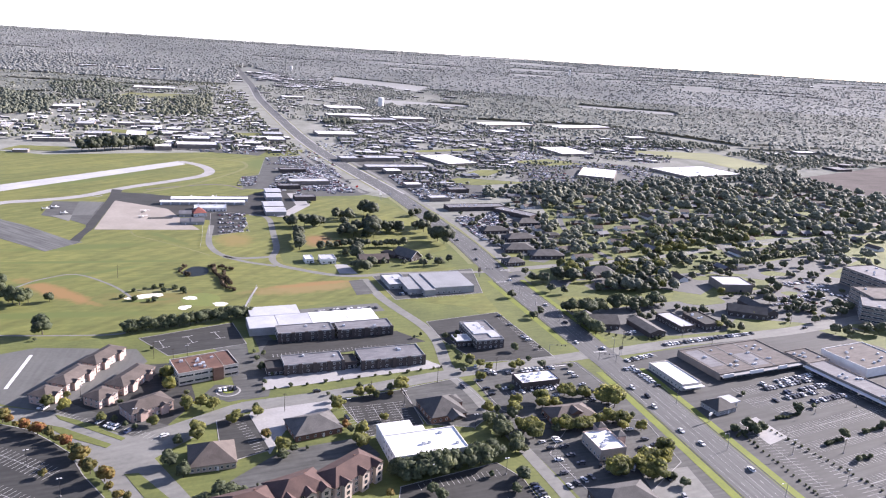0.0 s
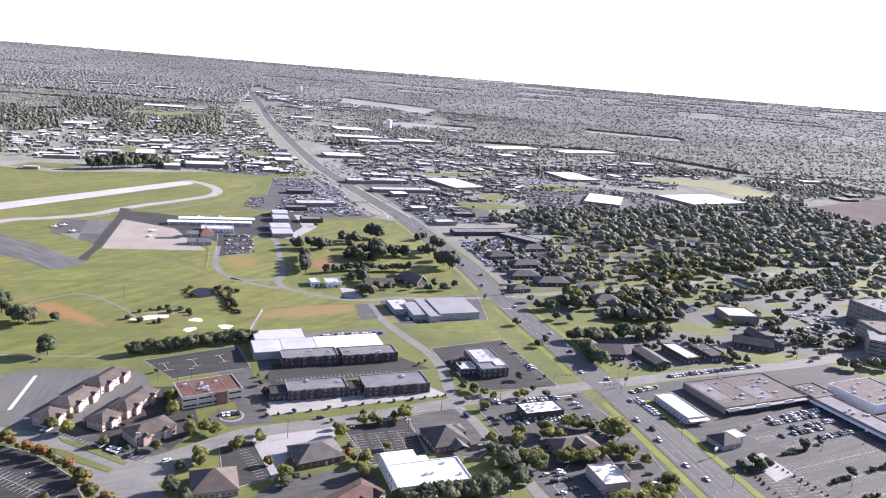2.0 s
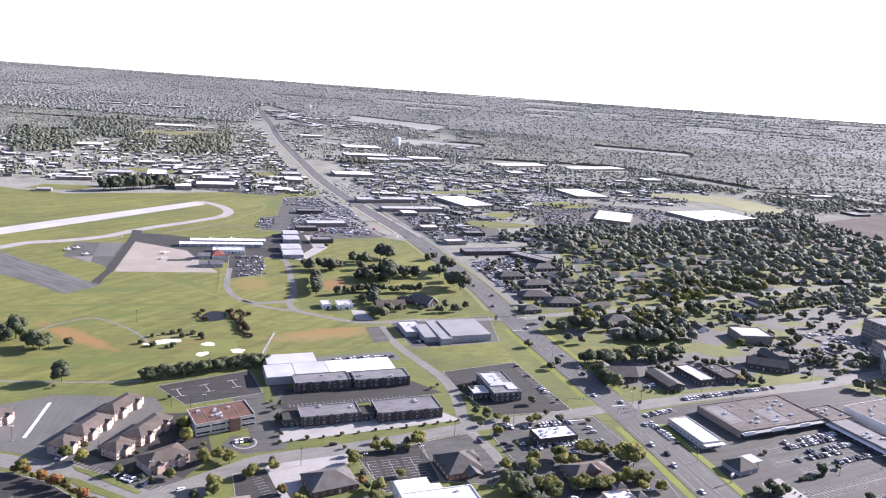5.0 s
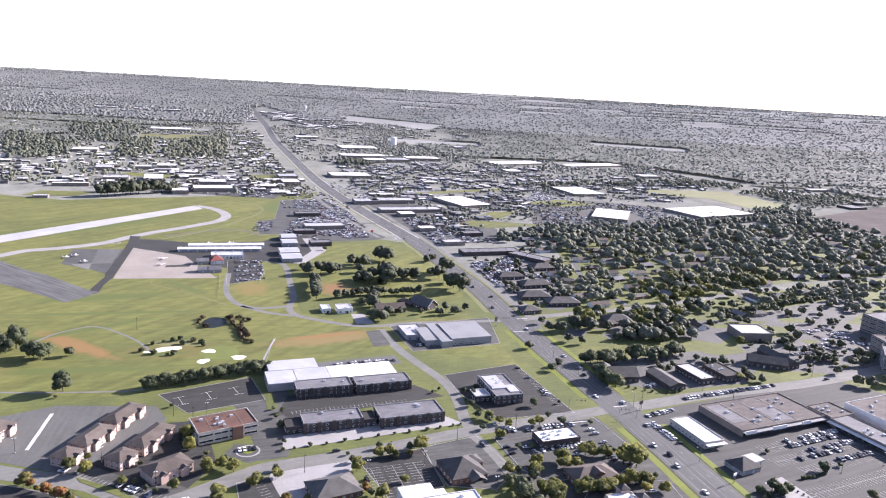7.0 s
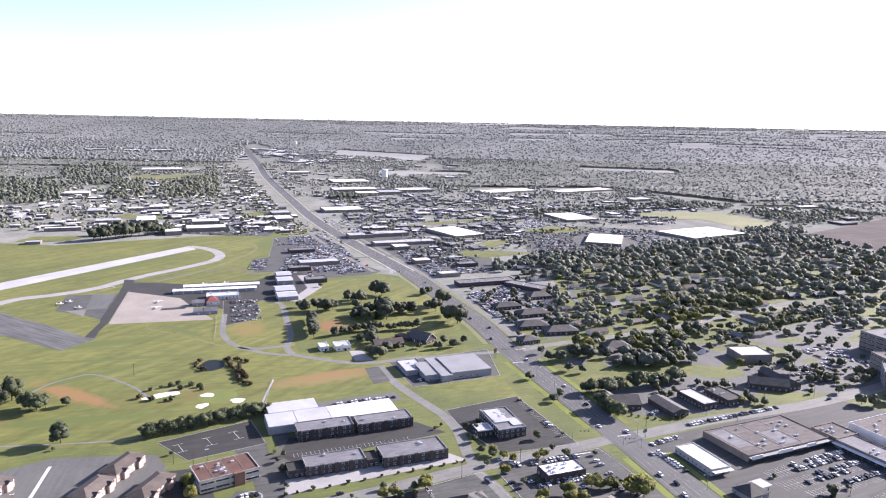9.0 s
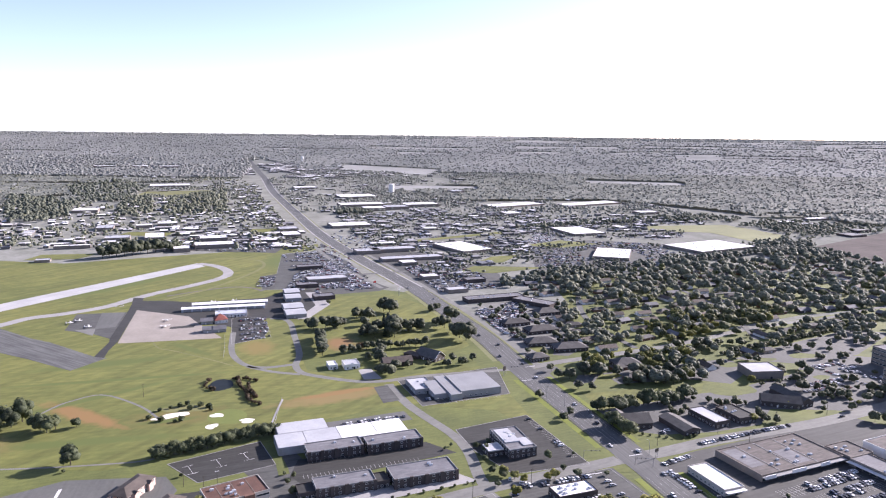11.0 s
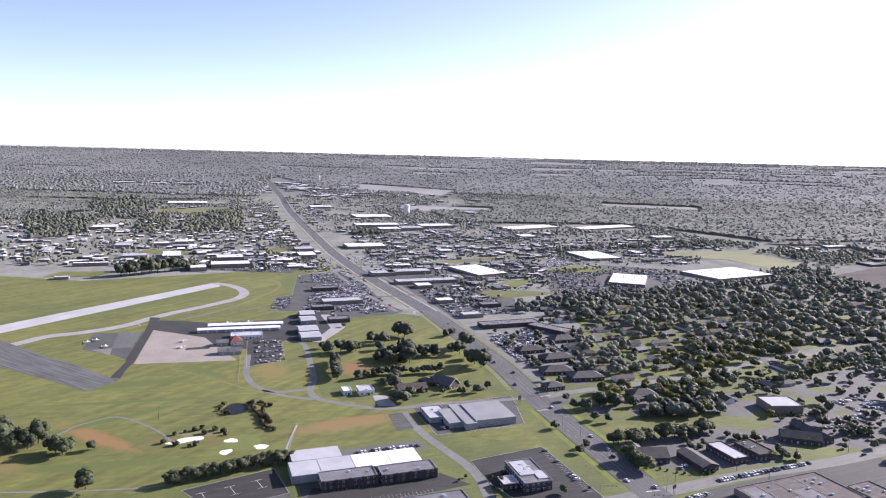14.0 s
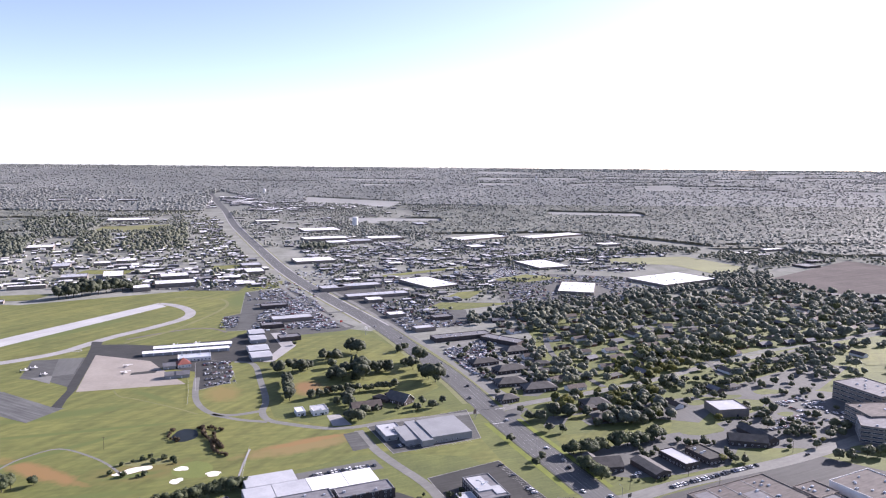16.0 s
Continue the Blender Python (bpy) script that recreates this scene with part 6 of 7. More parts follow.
def loose_sprays(centres, radii, per, size):
    """Leaf cards scattered over the skins of clumps."""
    k = np.repeat(np.arange(len(centres)), per)
    e = rng.normal(size=(len(k), 3))
    e[:, 2] = np.abs(e[:, 2]) * 0.9 - 0.15
    e /= np.linalg.norm(e, axis=1, keepdims=True)
    return quads(centres[k] + e * radii[k][:, None] * rng.uniform(0.92, 1.12, (len(k), 1)), e + rng.normal(0, 0.3, e.shape), size, 0.4)


def trunk_quads(x, y, z, h, r):
    """A three-sided tapering trunk."""
    a = np.arange(4) * 2 * np.pi / 3
    c = np.c_[np.cos(a), np.sin(a)]
    low, high = np.c_[x + c[:, 0] * r, y + c[:, 1] * r, np.full(4, z)], np.c_[x + c[:, 0] * r * 0.5, y + c[:, 1] * r * 0.5, np.full(4, z + h)]
    return np.concatenate([np.stack([low[i], low[i + 1], high[i + 1], high[i]]) for i in range(3)])


def mesh_of_quads(name, v, mat, soft=None, trunks=None):
    """soft: for every card the direction that its crown faces there, so that crowns shade as round bodies."""
    leaves = len(v) // 4
    if trunks:
        v = np.concatenate([v] + trunks)
        if soft is not None:
            side = np.array([[math.cos(a), math.sin(a), 0.0] for a in (1.05, 3.14, 5.24)])
            soft = np.concatenate([soft, np.tile(side, (len(trunks), 1))])
    n = len(v) // 4
    me = bpy.data.meshes.new(name)
    me.vertices.add(4 * n)
    me.vertices.foreach_set("co", np.ascontiguousarray(v, dtype=np.float32).ravel())
    me.loops.add(4 * n)
    me.loops.foreach_set("vertex_index", np.arange(4 * n, dtype=np.int32))
    me.polygons.add(n)
    me.polygons.foreach_set("loop_start", np.arange(0, 4 * n, 4, dtype=np.int32))
    me.polygons.foreach_set("loop_total", np.full(n, 4, dtype=np.int32))
    me.update(calc_edges=True)
    if soft is not None:
        me.normals_split_custom_set_from_vertices(np.repeat(soft, 4, axis=0).astype(np.float32))
    me.materials.append(mat)
    if trunks:
        me.materials.append(M["bark"])
        me.polygons.foreach_set("material_index", (np.arange(n) >= leaves).astype(np.int32))
    return me


def crown_facing(c, n, height, share=0.6):
    """Directions between the clump's own and the whole crown's."""
    d = c - np.array([0, 0, height * 0.5])
    d /= np.linalg.norm(d, axis=1, keepdims=True) + 1e-9
    d = d * share + n * (1 - share)
    return d / (np.linalg.norm(d, axis=1, keepdims=True) + 1e-9)


SPECIES = {"broadleaf": ("leaf", 4, 0.46), "light": ("leaf_light", 3, 0.44), "autumn": ("leaf_autumn", 3, 0.42), "conifer": ("leaf_conifer", 3, 0.24), "wood": ("leaf_wood", 4, 0.46)}
GROWN = {}


def tree(x, y, h, kind, label, group):
    """A ten metre tree of the kind, scaled to its height; the kinds have several shapes each."""
    mat, shapes, spread = SPECIES[kind]
    key = (kind, int(rng.integers(shapes)), group)
    k = h / 10.0 * (1.25 if kind in ("light", "autumn") else 1.12)
    wide = k * rng.uniform(0.88, 1.15)
    m = Matrix.Translation((x, y, 0.0)) @ Matrix.Rotation(rng.uniform(0, 6.28), 4, "Z") @ Matrix.Diagonal((wide, wide, k, 1))
    if key in GROWN:
        return copy_thing(GROWN[key], m)
    ob = thing("conifer" if kind == "conifer" else "tree", x, y, 0, label, "tree", group, 0.0)
    s = Shape().tube((0, 0, -0.2), (0.05, 0.05, 2.4), 0.24, 0.17, 7).tube((0.05, 0.05, 2.4), (0, 0.1, 8.6 if kind == "conifer" else 6.8), 0.17, 0.05, 6)
    if kind != "conifer":
        for i in range(5):
            t = i * 1.26 + rng.uniform(-0.3, 0.3)
            s.tube((0.04, 0.05, 2.2 + 0.35 * i), (2.1 * math.cos(t), 2.1 * math.sin(t), 4.4 + 0.5 * i), 0.10, 0.03, 5)
    part("trunk", s, M["bark"], ob, "brown tapering trunk with limbs" if kind != "conifer" else "brown straight trunk")
    if kind == "conifer":
        c, n = crown_points(10, 10 * spread, 0.8, 14, 44, conifer=True)
        crown = mesh_of_quads("crown", quads(c, n, 0.42, 0.35), M[mat], crown_facing(c, n, 10, 0.45))
    else:
        c, r = crown_clumps(12, 10, 10 * spread, 0.3)
        crown = clump_mesh("crown", c, r * 0.94, M[mat], 2, 0.12, cards=loose_sprays(c, r, 24, 0.4))
    part("crown", crown, None, ob)
    ob.matrix_basis = m
    GROWN[key] = ob
    return ob


def grove(kind, label, places):
    for x, y, h in places:
        tree(x, y, h, kind, label, label.split(" ", 1)[1] if kind == "conifer" else "trees " + label[label.index("tree") + 5:])
        KEEP.append((x, y, 2.5))


def far_grove(kind, label, places, mat="leaf_body", wide=0.5):
    """Trees too far off to tell apart, with their trunks, in one mesh."""
    cs, rs, trunks = [], [], []
    for x, y, h in places:
        c, r = crown_clumps(11, h * 1.1, h * wide * rng.uniform(0.9, 1.15), h * 0.04)
        cs.append(c + np.array([x, y, 0.0]))
        rs.append(r)
        trunks.append(trunk_quads(x, y, -0.2, 0.5 * h, 0.025 * h))
        KEEP.append((x, y, 2.5))
    cs, rs = np.concatenate(cs), np.concatenate(rs)
    tagged(new("trees", clump_mesh("trees", cs, rs, M[mat], 2, 0.14, cards=loose_sprays(cs, rs, 6, 0.5), trunks=trunks)), label, "trees", kind="stuff")


grove("broadleaf", "leafy dark green tree on the golf course", [(-338, 488, 13), (-329, 494, 14), (-350, 497, 14), (-343, 506, 13), (-327, 504, 12), (-304, 488, 9), (-298, 486, 9), (-309, 491, 11), (-295, 492, 7), (-282, 497, 6), (-254, 437, 9)])
grove("broadleaf", "leafy dark green tree in the row below the golf course", [(-203, 449, 9), (-199, 452, 9), (-193, 455, 10), (-188, 458, 9), (-183, 462, 10), (-177, 464, 10), (-171, 468, 10), (-165, 474, 10), (-160, 478, 9), (-154, 481, 9), (-148, 486, 9), (-141, 488, 9), (-136, 492, 8), (-132, 495, 7), (-201, 450, 8), (-196, 453, 8), (-190, 456, 9), (-185, 459, 8), (-180, 463, 9), (-174, 466, 9), (-168, 470, 9), (-162, 475, 9), (-157, 480, 8), (-151, 483, 8), (-145, 488, 8), (-138, 490, 8), (-132, 493, 7)])
far_grove("broadleaf", "leafy dark green trees in the grassy park", [(-162, 769, 14), (-172, 786, 9), (-150, 776, 15), (-140, 774, 15), (-134, 781, 12), (-122, 820, 14), (-117, 826, 10), (-106, 815, 14), (-108, 788, 12), (-94, 856, 18), (-86, 850, 19), (-58, 771, 15), (-53, 779, 12), (-45, 776, 14), (-18, 783, 17), (-27, 790, 12), (-101, 760, 13), (-91, 742, 15), (-104, 748, 10), (-29, 868, 10), (-36, 858, 9), (-167, 887, 6), (-11, 812, 19), (6, 737, 22), (-1, 747, 17), (-8, 765, 12), (-70, 744, 19), (-90, 762, 15), (-74, 762, 20)])
far_grove("broadleaf", "close row of dark trees along the park drive", [(-150 + 1.6 * k + rng.uniform(-1.2, 1.2), 738 - 6.2 * k + rng.uniform(-1.5, 1.5), rng.uniform(11, 15)) for k in range(11)], wide=0.42)
far_grove("broadleaf", "row of dark trees behind the chapel", [(-94 + 6.0 * k + rng.uniform(-1, 1), 700 + 1.4 * k + rng.uniform(-2, 2), rng.uniform(8, 12)) for k in range(11)], wide=0.42)
far_grove("broadleaf", "leafy dark green trees by the chapel", [(-115, 684, 9), (-108, 690, 9), (-102, 694, 7), (-69, 628, 10), (-64, 624, 12), (-60, 640, 10), (-73, 630, 9), (-77, 662, 12), (-71, 654, 9), (-49, 646, 7), (-80, 676, 12), (-78, 690, 11), (-7, 665, 9), (2, 657, 9), (-12, 650, 8), (12, 670, 8), (-88, 668, 8), (-30, 650, 6)])
far_grove("broadleaf", "reddish brown trees by the bare patch", [(-103, 703, 6), (-99, 700, 7)], mat="leaf_autumn_body")
grove("conifer", "tall dark conifer in the grassy park", [(-80, 774, 17), (-78, 748, 16), (-86, 788, 12)])
grove("autumn", "small tree turning orange and red along the boulevard", [(-212, 325, 7), (-208, 324, 5), (-203, 321, 6), (-197, 319, 6), (-193, 318, 5), (-189, 316, 7), (-182, 313, 8), (-178, 311, 6), (-175, 310, 7), (-170, 307, 8), (-166, 304, 6), (-161, 300, 8), (-157, 295, 8), (-148, 286, 9), (-152, 289, 7), (-139, 281, 8), (-142, 283, 6), (-134, 274, 7), (-127, 268, 8), (-123, 268, 7), (-167, 281, 6)])
grove("light", "yellow-green leafy tree by the apartments", [(-199, 343, 7), (-189, 341, 7), (-165, 332, 6), (-144, 371, 8), (-151, 385, 8), (-127, 350, 8), (-113, 352, 8), (-121, 355, 7), (-111, 321, 9), (-138, 332, 6), (-150, 338, 5), (-194, 354, 5), (-203, 357, 4)])
grove("broadleaf", "leafy dark green tree beside the drive", [(-119, 316, 5), (-116, 297, 8), (-106, 288, 8), (-85, 267, 9), (-77, 268, 8), (-91, 266, 7), (45, 357, 8), (42, 344, 8), (51, 367, 8), (51, 337, 8), (52, 308, 6), (48, 294, 5), (9, 289, 6), (13, 284, 7), (-65, 309, 6), (-94, 264, 6), (-80, 264, 7), (37, 305, 4)])
grove("broadleaf", "leafy dark green tree in the row behind the white office", [(-5, 297, 10), (1, 299, 11), (7, 303, 11), (13, 305, 11), (19, 309, 11), (26, 312, 11), (32, 316, 10), (-2, 300, 9), (5, 304, 10), (38, 321, 9), (-9, 301, 8)])
grove("light", "yellow-green leafy tree beside the parking lot", [(53, 369, 8), (37, 369, 7), (96, 396, 7), (-30, 337, 8), (-99, 339, 6), (-67, 315, 8), (-113, 327, 7), (-29, 324, 9), (-46, 363, 7), (-37, 378, 7), (-31, 380, 6), (-13, 388, 9), (-88, 349, 6), (-47, 361, 7), (61, 344, 9), (70, 380, 8), (88, 397, 8), (78, 381, 6), (35, 411, 6), (61, 354, 7), (56, 353, 7), (29, 437, 6), (-20, 353, 5), (-97, 342, 6)])
grove("autumn", "small tree turning orange and red beside the parking lot", [(-78, 327, 5), (-39, 341, 5), (-19, 382, 6), (-27, 378, 5), (-10, 283, 7), (118, 314, 7), (100, 364, 6)])
grove("light", "yellow-green leafy tree beside the bank", [(80, 358, 7), (87, 357, 7), (93, 359, 7), (107, 368, 8), (112, 359, 6), (128, 338, 9), (112, 319, 8), (100, 315, 9), (104, 319, 8), (110, 388, 12), (113, 386, 11), (106, 389, 10), (114, 312, 7), (129, 331, 7)])
grove("broadleaf", "leafy dark green tree in the shopping centre lot", [(226, 396, 7), (188, 366, 6), (193, 369, 6), (239, 367, 6), (270, 383, 7), (200, 415, 4), (234, 342, 5), (177, 368, 4), (239, 403, 4)])
far_grove("broadleaf", "leafy dark green trees by the side street", [(88, 623, 10), (98, 622, 11), (112, 633, 14), (125, 631, 14), (102, 598, 8), (113, 594, 8), (84, 643, 8), (179, 630, 11), (158, 616, 11), (169, 628, 10), (190, 641, 11), (197, 626, 11), (205, 636, 11), (188, 614, 10), (216, 664, 12), (147, 611, 8), (143, 635, 10), (218, 650, 10), (66, 575, 7), (86, 539, 7)])
grove("broadleaf", "leafy dark green tree in the row behind the small offices", [(109, 548, 10), (113, 549, 11), (119, 551, 10), (126, 551, 11), (136, 557, 10), (149, 563, 11), (154, 565, 11), (161, 566, 11), (167, 567, 11), (173, 570, 10), (180, 572, 10), (187, 578, 10), (194, 582, 9), (115, 518, 10), (121, 510, 9), (124, 503, 9), (80, 528, 6)])
grove("light", "yellow-green leafy tree by the side street", [(121, 644, 11), (128, 652, 10), (259, 622, 7), (225, 533, 6), (265, 565, 7), (277, 577, 6), (327, 573, 5), (323, 579, 5), (221, 692, 8), (272, 787, 10)])
far_grove("broadleaf", "leafy dark green trees by the hospital lots", [(300, 626, 9), (296, 605, 10), (321, 646, 10), (353, 694, 8), (315, 594, 8), (320, 588, 8), (315, 560, 7), (321, 538, 9), (329, 535, 9), (347, 544, 10), (358, 544, 11), (356, 606, 9), (349, 584, 9), (363, 600, 8), (339, 582, 8), (324, 731, 9), (335, 730, 8), (362, 729, 9), (236, 537, 6), (243, 532, 6)])
far_grove("wood", "tall grey-green trees in the clump beside the airfield", [(-602, 1180, 22), (-595, 1190, 25), (-585, 1195, 25), (-577, 1207, 25), (-566, 1212, 26), (-557, 1223, 24), (-549, 1235, 25), (-540, 1247, 24), (-529, 1253, 22), (-520, 1265, 20), (-517, 1282, 18), (-610, 1235, 22), (-591, 1245, 24), (-574, 1261, 22), (-556, 1279, 22)])
grove("broadleaf", "leafy dark green tree beside the parking lots", [(-82, 271, 10), (-76, 272, 9), (-89, 265, 8), (46, 346, 7), (36, 328, 5), (55, 330, 4), (82, 373, 4), (121, 375, 4), (126, 313, 4), (131, 308, 4), (76, 438, 4), (95, 439, 3), (45, 400, 3), (53, 401, 4), (-2, 308, 7), (-61, 316, 4), (-71, 285, 4)])
grove("light", "yellow-green leafy tree between the restaurants", [(69, 387, 8), (54, 379, 7), (61, 345, 9), (56, 349, 7), (85, 397, 7), (99, 397, 6), (90, 396, 5), (109, 388, 11), (115, 392, 10), (76, 356, 7), (80, 355, 7), (83, 355, 6), (86, 355, 7), (90, 357, 7), (93, 359, 7), (98, 364, 7), (102, 366, 7), (108, 366, 8), (113, 369, 8), (117, 369, 6), (97, 314, 9), (103, 316, 9), (100, 314, 8), (116, 320, 8), (119, 313, 10), (122, 328, 8), (130, 338, 9), (126, 327, 8), (118, 328, 7), (123, 361, 6)])
grove("light", "yellow-green leafy tree between the restaurants", [(41, 428, 5), (35, 431, 5), (56, 430, 6), (61, 433, 6)])
grove("broadleaf", "leafy dark green tree beside the busy lots", [(44, 343, 9), (43, 350, 9), (47, 347, 8), (51, 364, 8), (50, 328, 9), (52, 332, 8), (52, 304, 8), (37, 356, 7), (39, 361, 6), (90, 406, 5), (87, 404, 5), (21, 438, 6), (28, 434, 6), (23, 446, 5), (24, 421, 4), (60, 461, 6), (78, 468, 5), (68, 445, 4), (177, 366, 6), (185, 370, 7), (188, 369, 7), (194, 371, 7), (43, 371, 5), (39, 376, 4), (107, 370, 4), (74, 352, 5)])
grove("broadleaf", "leafy dark green tree beside the offices", [(11, 475, 5), (14, 478, 5), (18, 470, 6), (20, 482, 5), (13, 463, 4), (17, 454, 5), (-107, 418, 7), (-101, 406, 8), (-105, 427, 6), (-112, 430, 5), (-93, 399, 5), (-94, 387, 5), (-91, 356, 6), (-51, 370, 7), (-55, 378, 5), (-38, 388, 7), (-32, 389, 6), (-20, 390, 7), (-15, 395, 8), (-77, 327, 5), (-67, 315, 7), (-55, 319, 4), (-51, 427, 4), (-46, 419, 3), (-10, 472, 4), (-6, 478, 4), (-36, 338, 8), (-32, 336, 6), (-68, 320, 6), (-155, 386, 7)])
grove("broadleaf", "leafy dark green tree beside the offices", [(-150, 379, 8), (-146, 372, 7), (-133, 367, 6), (-121, 363, 6), (-117, 361, 5), (-164, 352, 6), (-148, 342, 4), (-151, 329, 5), (-159, 334, 5), (-145, 327, 5), (-253, 426, 5), (-176, 424, 5)])


# ---- shrubs ----
def shrubs(places, mat, label, r=1.2):
    for x, y in places:
        ob = thing("shrub", x, y, 0, label, "shrub", "shrubs")
        k = r * rng.uniform(0.7, 1.3)
        c, n = crown_points(k * 1.5, k, 0.1, 5, 26)
        part("leaves", mesh_of_quads("leaves", quads(c, n, k * 0.26, 0.3), M[mat]), None, ob)
        part("stem", Shape().tube((0, 0, -0.1), (0, 0, k), 0.06, 0.03, 5), M["bark"], ob)


def along(line, gap):
    line = smooth(line, gap)
    return [(x + rng.uniform(-0.5, 0.5), y + rng.uniform(-0.5, 0.5)) for x, y in line]


shrubs([(-234, 530), (-228, 536), (-222, 540), (-217, 543), (-206, 543), (-199, 540), (-195, 534), (-212, 534), (-225, 511), (-214, 509), (-236, 514), (-210, 512)], "leaf", "dark shrub beside the sand bunker", 2.2)
shrubs(along([(-219, 600), (-218, 585), (-208, 577)], 3.5) + along([(-196, 607), (-190, 590), (-180, 575), (-172, 556), (-160, 548)], 2.6) + along([(-199, 605), (-188, 605), (-178, 600)], 3.0), "brush", "brown brush round the pond", 1.9)
shrubs(along([(-182, 592), (-176, 575), (-168, 562)], 2.6), "brush", "brown brush round the pond", 2.2)
shrubs(along([(-92, 379), (-40, 403), (10, 426)], 9.0), "leaf", "clipped dark shrub before the offices", 1.3)
shrubs(along([(181, 362), (188, 335), (196, 308)], 3.4), "leaf", "dark shrub on a parking lot island", 0.8)
shrubs(along([(197, 375), (213, 347), (229, 319), (240, 296)], 3.4), "leaf", "dark shrub on a parking lot island", 0.8)
shrubs(along([(209, 385), (225, 392)], 2.2) + along([(224, 358), (237, 365)], 2.2) + along([(254, 374), (268, 382)], 2.2) + along([(177, 361), (193, 373)], 2.6) + along([(236, 345), (242, 347)], 2.0), "leaf", "dark shrub on a parking lot island", 1.4)
shrubs(along([(126, 508), (155, 498), (172, 502)], 5.0), "leaf", "dark shrub by the small offices", 1.2)
shrubs(along([(262, 624), (285, 628), (300, 632)], 3.0), "leaf", "dark shrub in front of the hall", 1.4)

# ---- houses among the trees ----
def inside(x, y, poly):
    hit = False
    for (ax, ay), (bx, by) in zip(poly, poly[1:] + poly[:1]):
        if (ay > y) != (by > y) and x < (bx - ax) * (y - ay) / (by - ay) + ax:
            hit = not hit
    return hit


BOXES, GUARD = [], {}


def clear(x, y, gap=3.0, fields=True):
    """Whether a place is off the roads, the things and the open fields."""
    if not BOXES:
        BOXES.extend((line[:, 0].min(), line[:, 0].max(), line[:, 1].min(), line[:, 1].max(), line, half) for line, half in ROADS)
    for x0, x1, y0, y1, line, half in BOXES:
        q = half + gap
        if x0 - q < x < x1 + q and y0 - q < y < y1 + q and np.min((line[:, 0] - x) ** 2 + (line[:, 1] - y) ** 2) < q * q:
            return False
    if len(KEEP) not in GUARD:
        GUARD.clear()
        GUARD[len(KEEP)] = np.array(KEEP)
    near = GUARD[len(KEEP)]
    if np.any((near[:, 0] - x) ** 2 + (near[:, 1] - y) ** 2 < (near[:, 2] + gap) ** 2):
        return False
    return not (fields and any(inside(x, y, list(f)) for f in FIELDS))


HOUSES = [(115, 690), (190, 730), (300, 800), (420, 870), (480, 860), (505, 910), (700, 960), (860, 1060), (735, 1240), (560, 1330), (520, 1240), (330, 1160), (200, 1110), (130, 1090), (70, 1000), (130, 900), (110, 780)]
NEAR_TOWN = [(-10, 1010), (60, 1110), (130, 1230), (130, 1500), (420, 1500), (560, 1660), (640, 1900), (-330, 1900), (-260, 1600), (-150, 1300)]
WEST_TOWN = [(-1900, 1250), (-900, 1250), (-640, 1270), (-380, 1270), (-330, 1450), (-560, 2100), (-900, 2950), (-2400, 2950)]
PROTO = {}
WALLS, ROOFS = ("brick", "white_wall", "tan", "dark_brick"), ("shingle_grey", "shingle_brown", "shingle_grey", "grey_roof")


def cottage(x, y, deg, kind):
    if kind in PROTO:
        ob = copy_thing(PROTO[kind], pose(x, y, ground_z(x, y), 0, 0, deg))
        KEEP.append((x, y, 8))
        return ob
    w, d = 15 + 3 * (kind % 3), 9 + kind % 2
    label = ("brick", "white", "tan", "dark brick")[kind % 4] + " house under the trees with a " + ("grey", "brown", "grey", "grey")[kind % 4] + " roof"
    build = gable_building if kind % 2 else hip_building
    PROTO[kind] = build("house", x, y, w, d, 3.0, deg, WALLS[kind % 4], ROOFS[kind % 4], label, bays=(2, 0), group="houses among the trees", plain=True)
    return PROTO[kind]


placed = 0
for u in np.arange(60, 860, 34.0):
    for v in np.arange(620, 1400, 30.0):
        x, y = u + rng.uniform(-6, 6) + (v - 1000) * -0.25, v + rng.uniform(-5, 5) + (u - 400) * 0.3
        if inside(x, y, HOUSES) and clear(x, y, 7) and placed < 190:
            cottage(x, y, GRID + rng.choice([0, 90, 180, 12, -10]), int(rng.integers(8)))
            placed += 1


for x, y, k in ((148, 652, 0), (178, 640, 5), (206, 652, 2), (232, 662, 1), (156, 626, 4), (290, 706, 3), (312, 716, 6), (330, 772, 1), (365, 792, 4), (402, 815, 2), (440, 836, 0), (480, 856, 5), (520, 876, 3), (470, 822, 6), (520, 840, 1)):
    cottage(x, y, GRID + 90 * (k % 2), k)


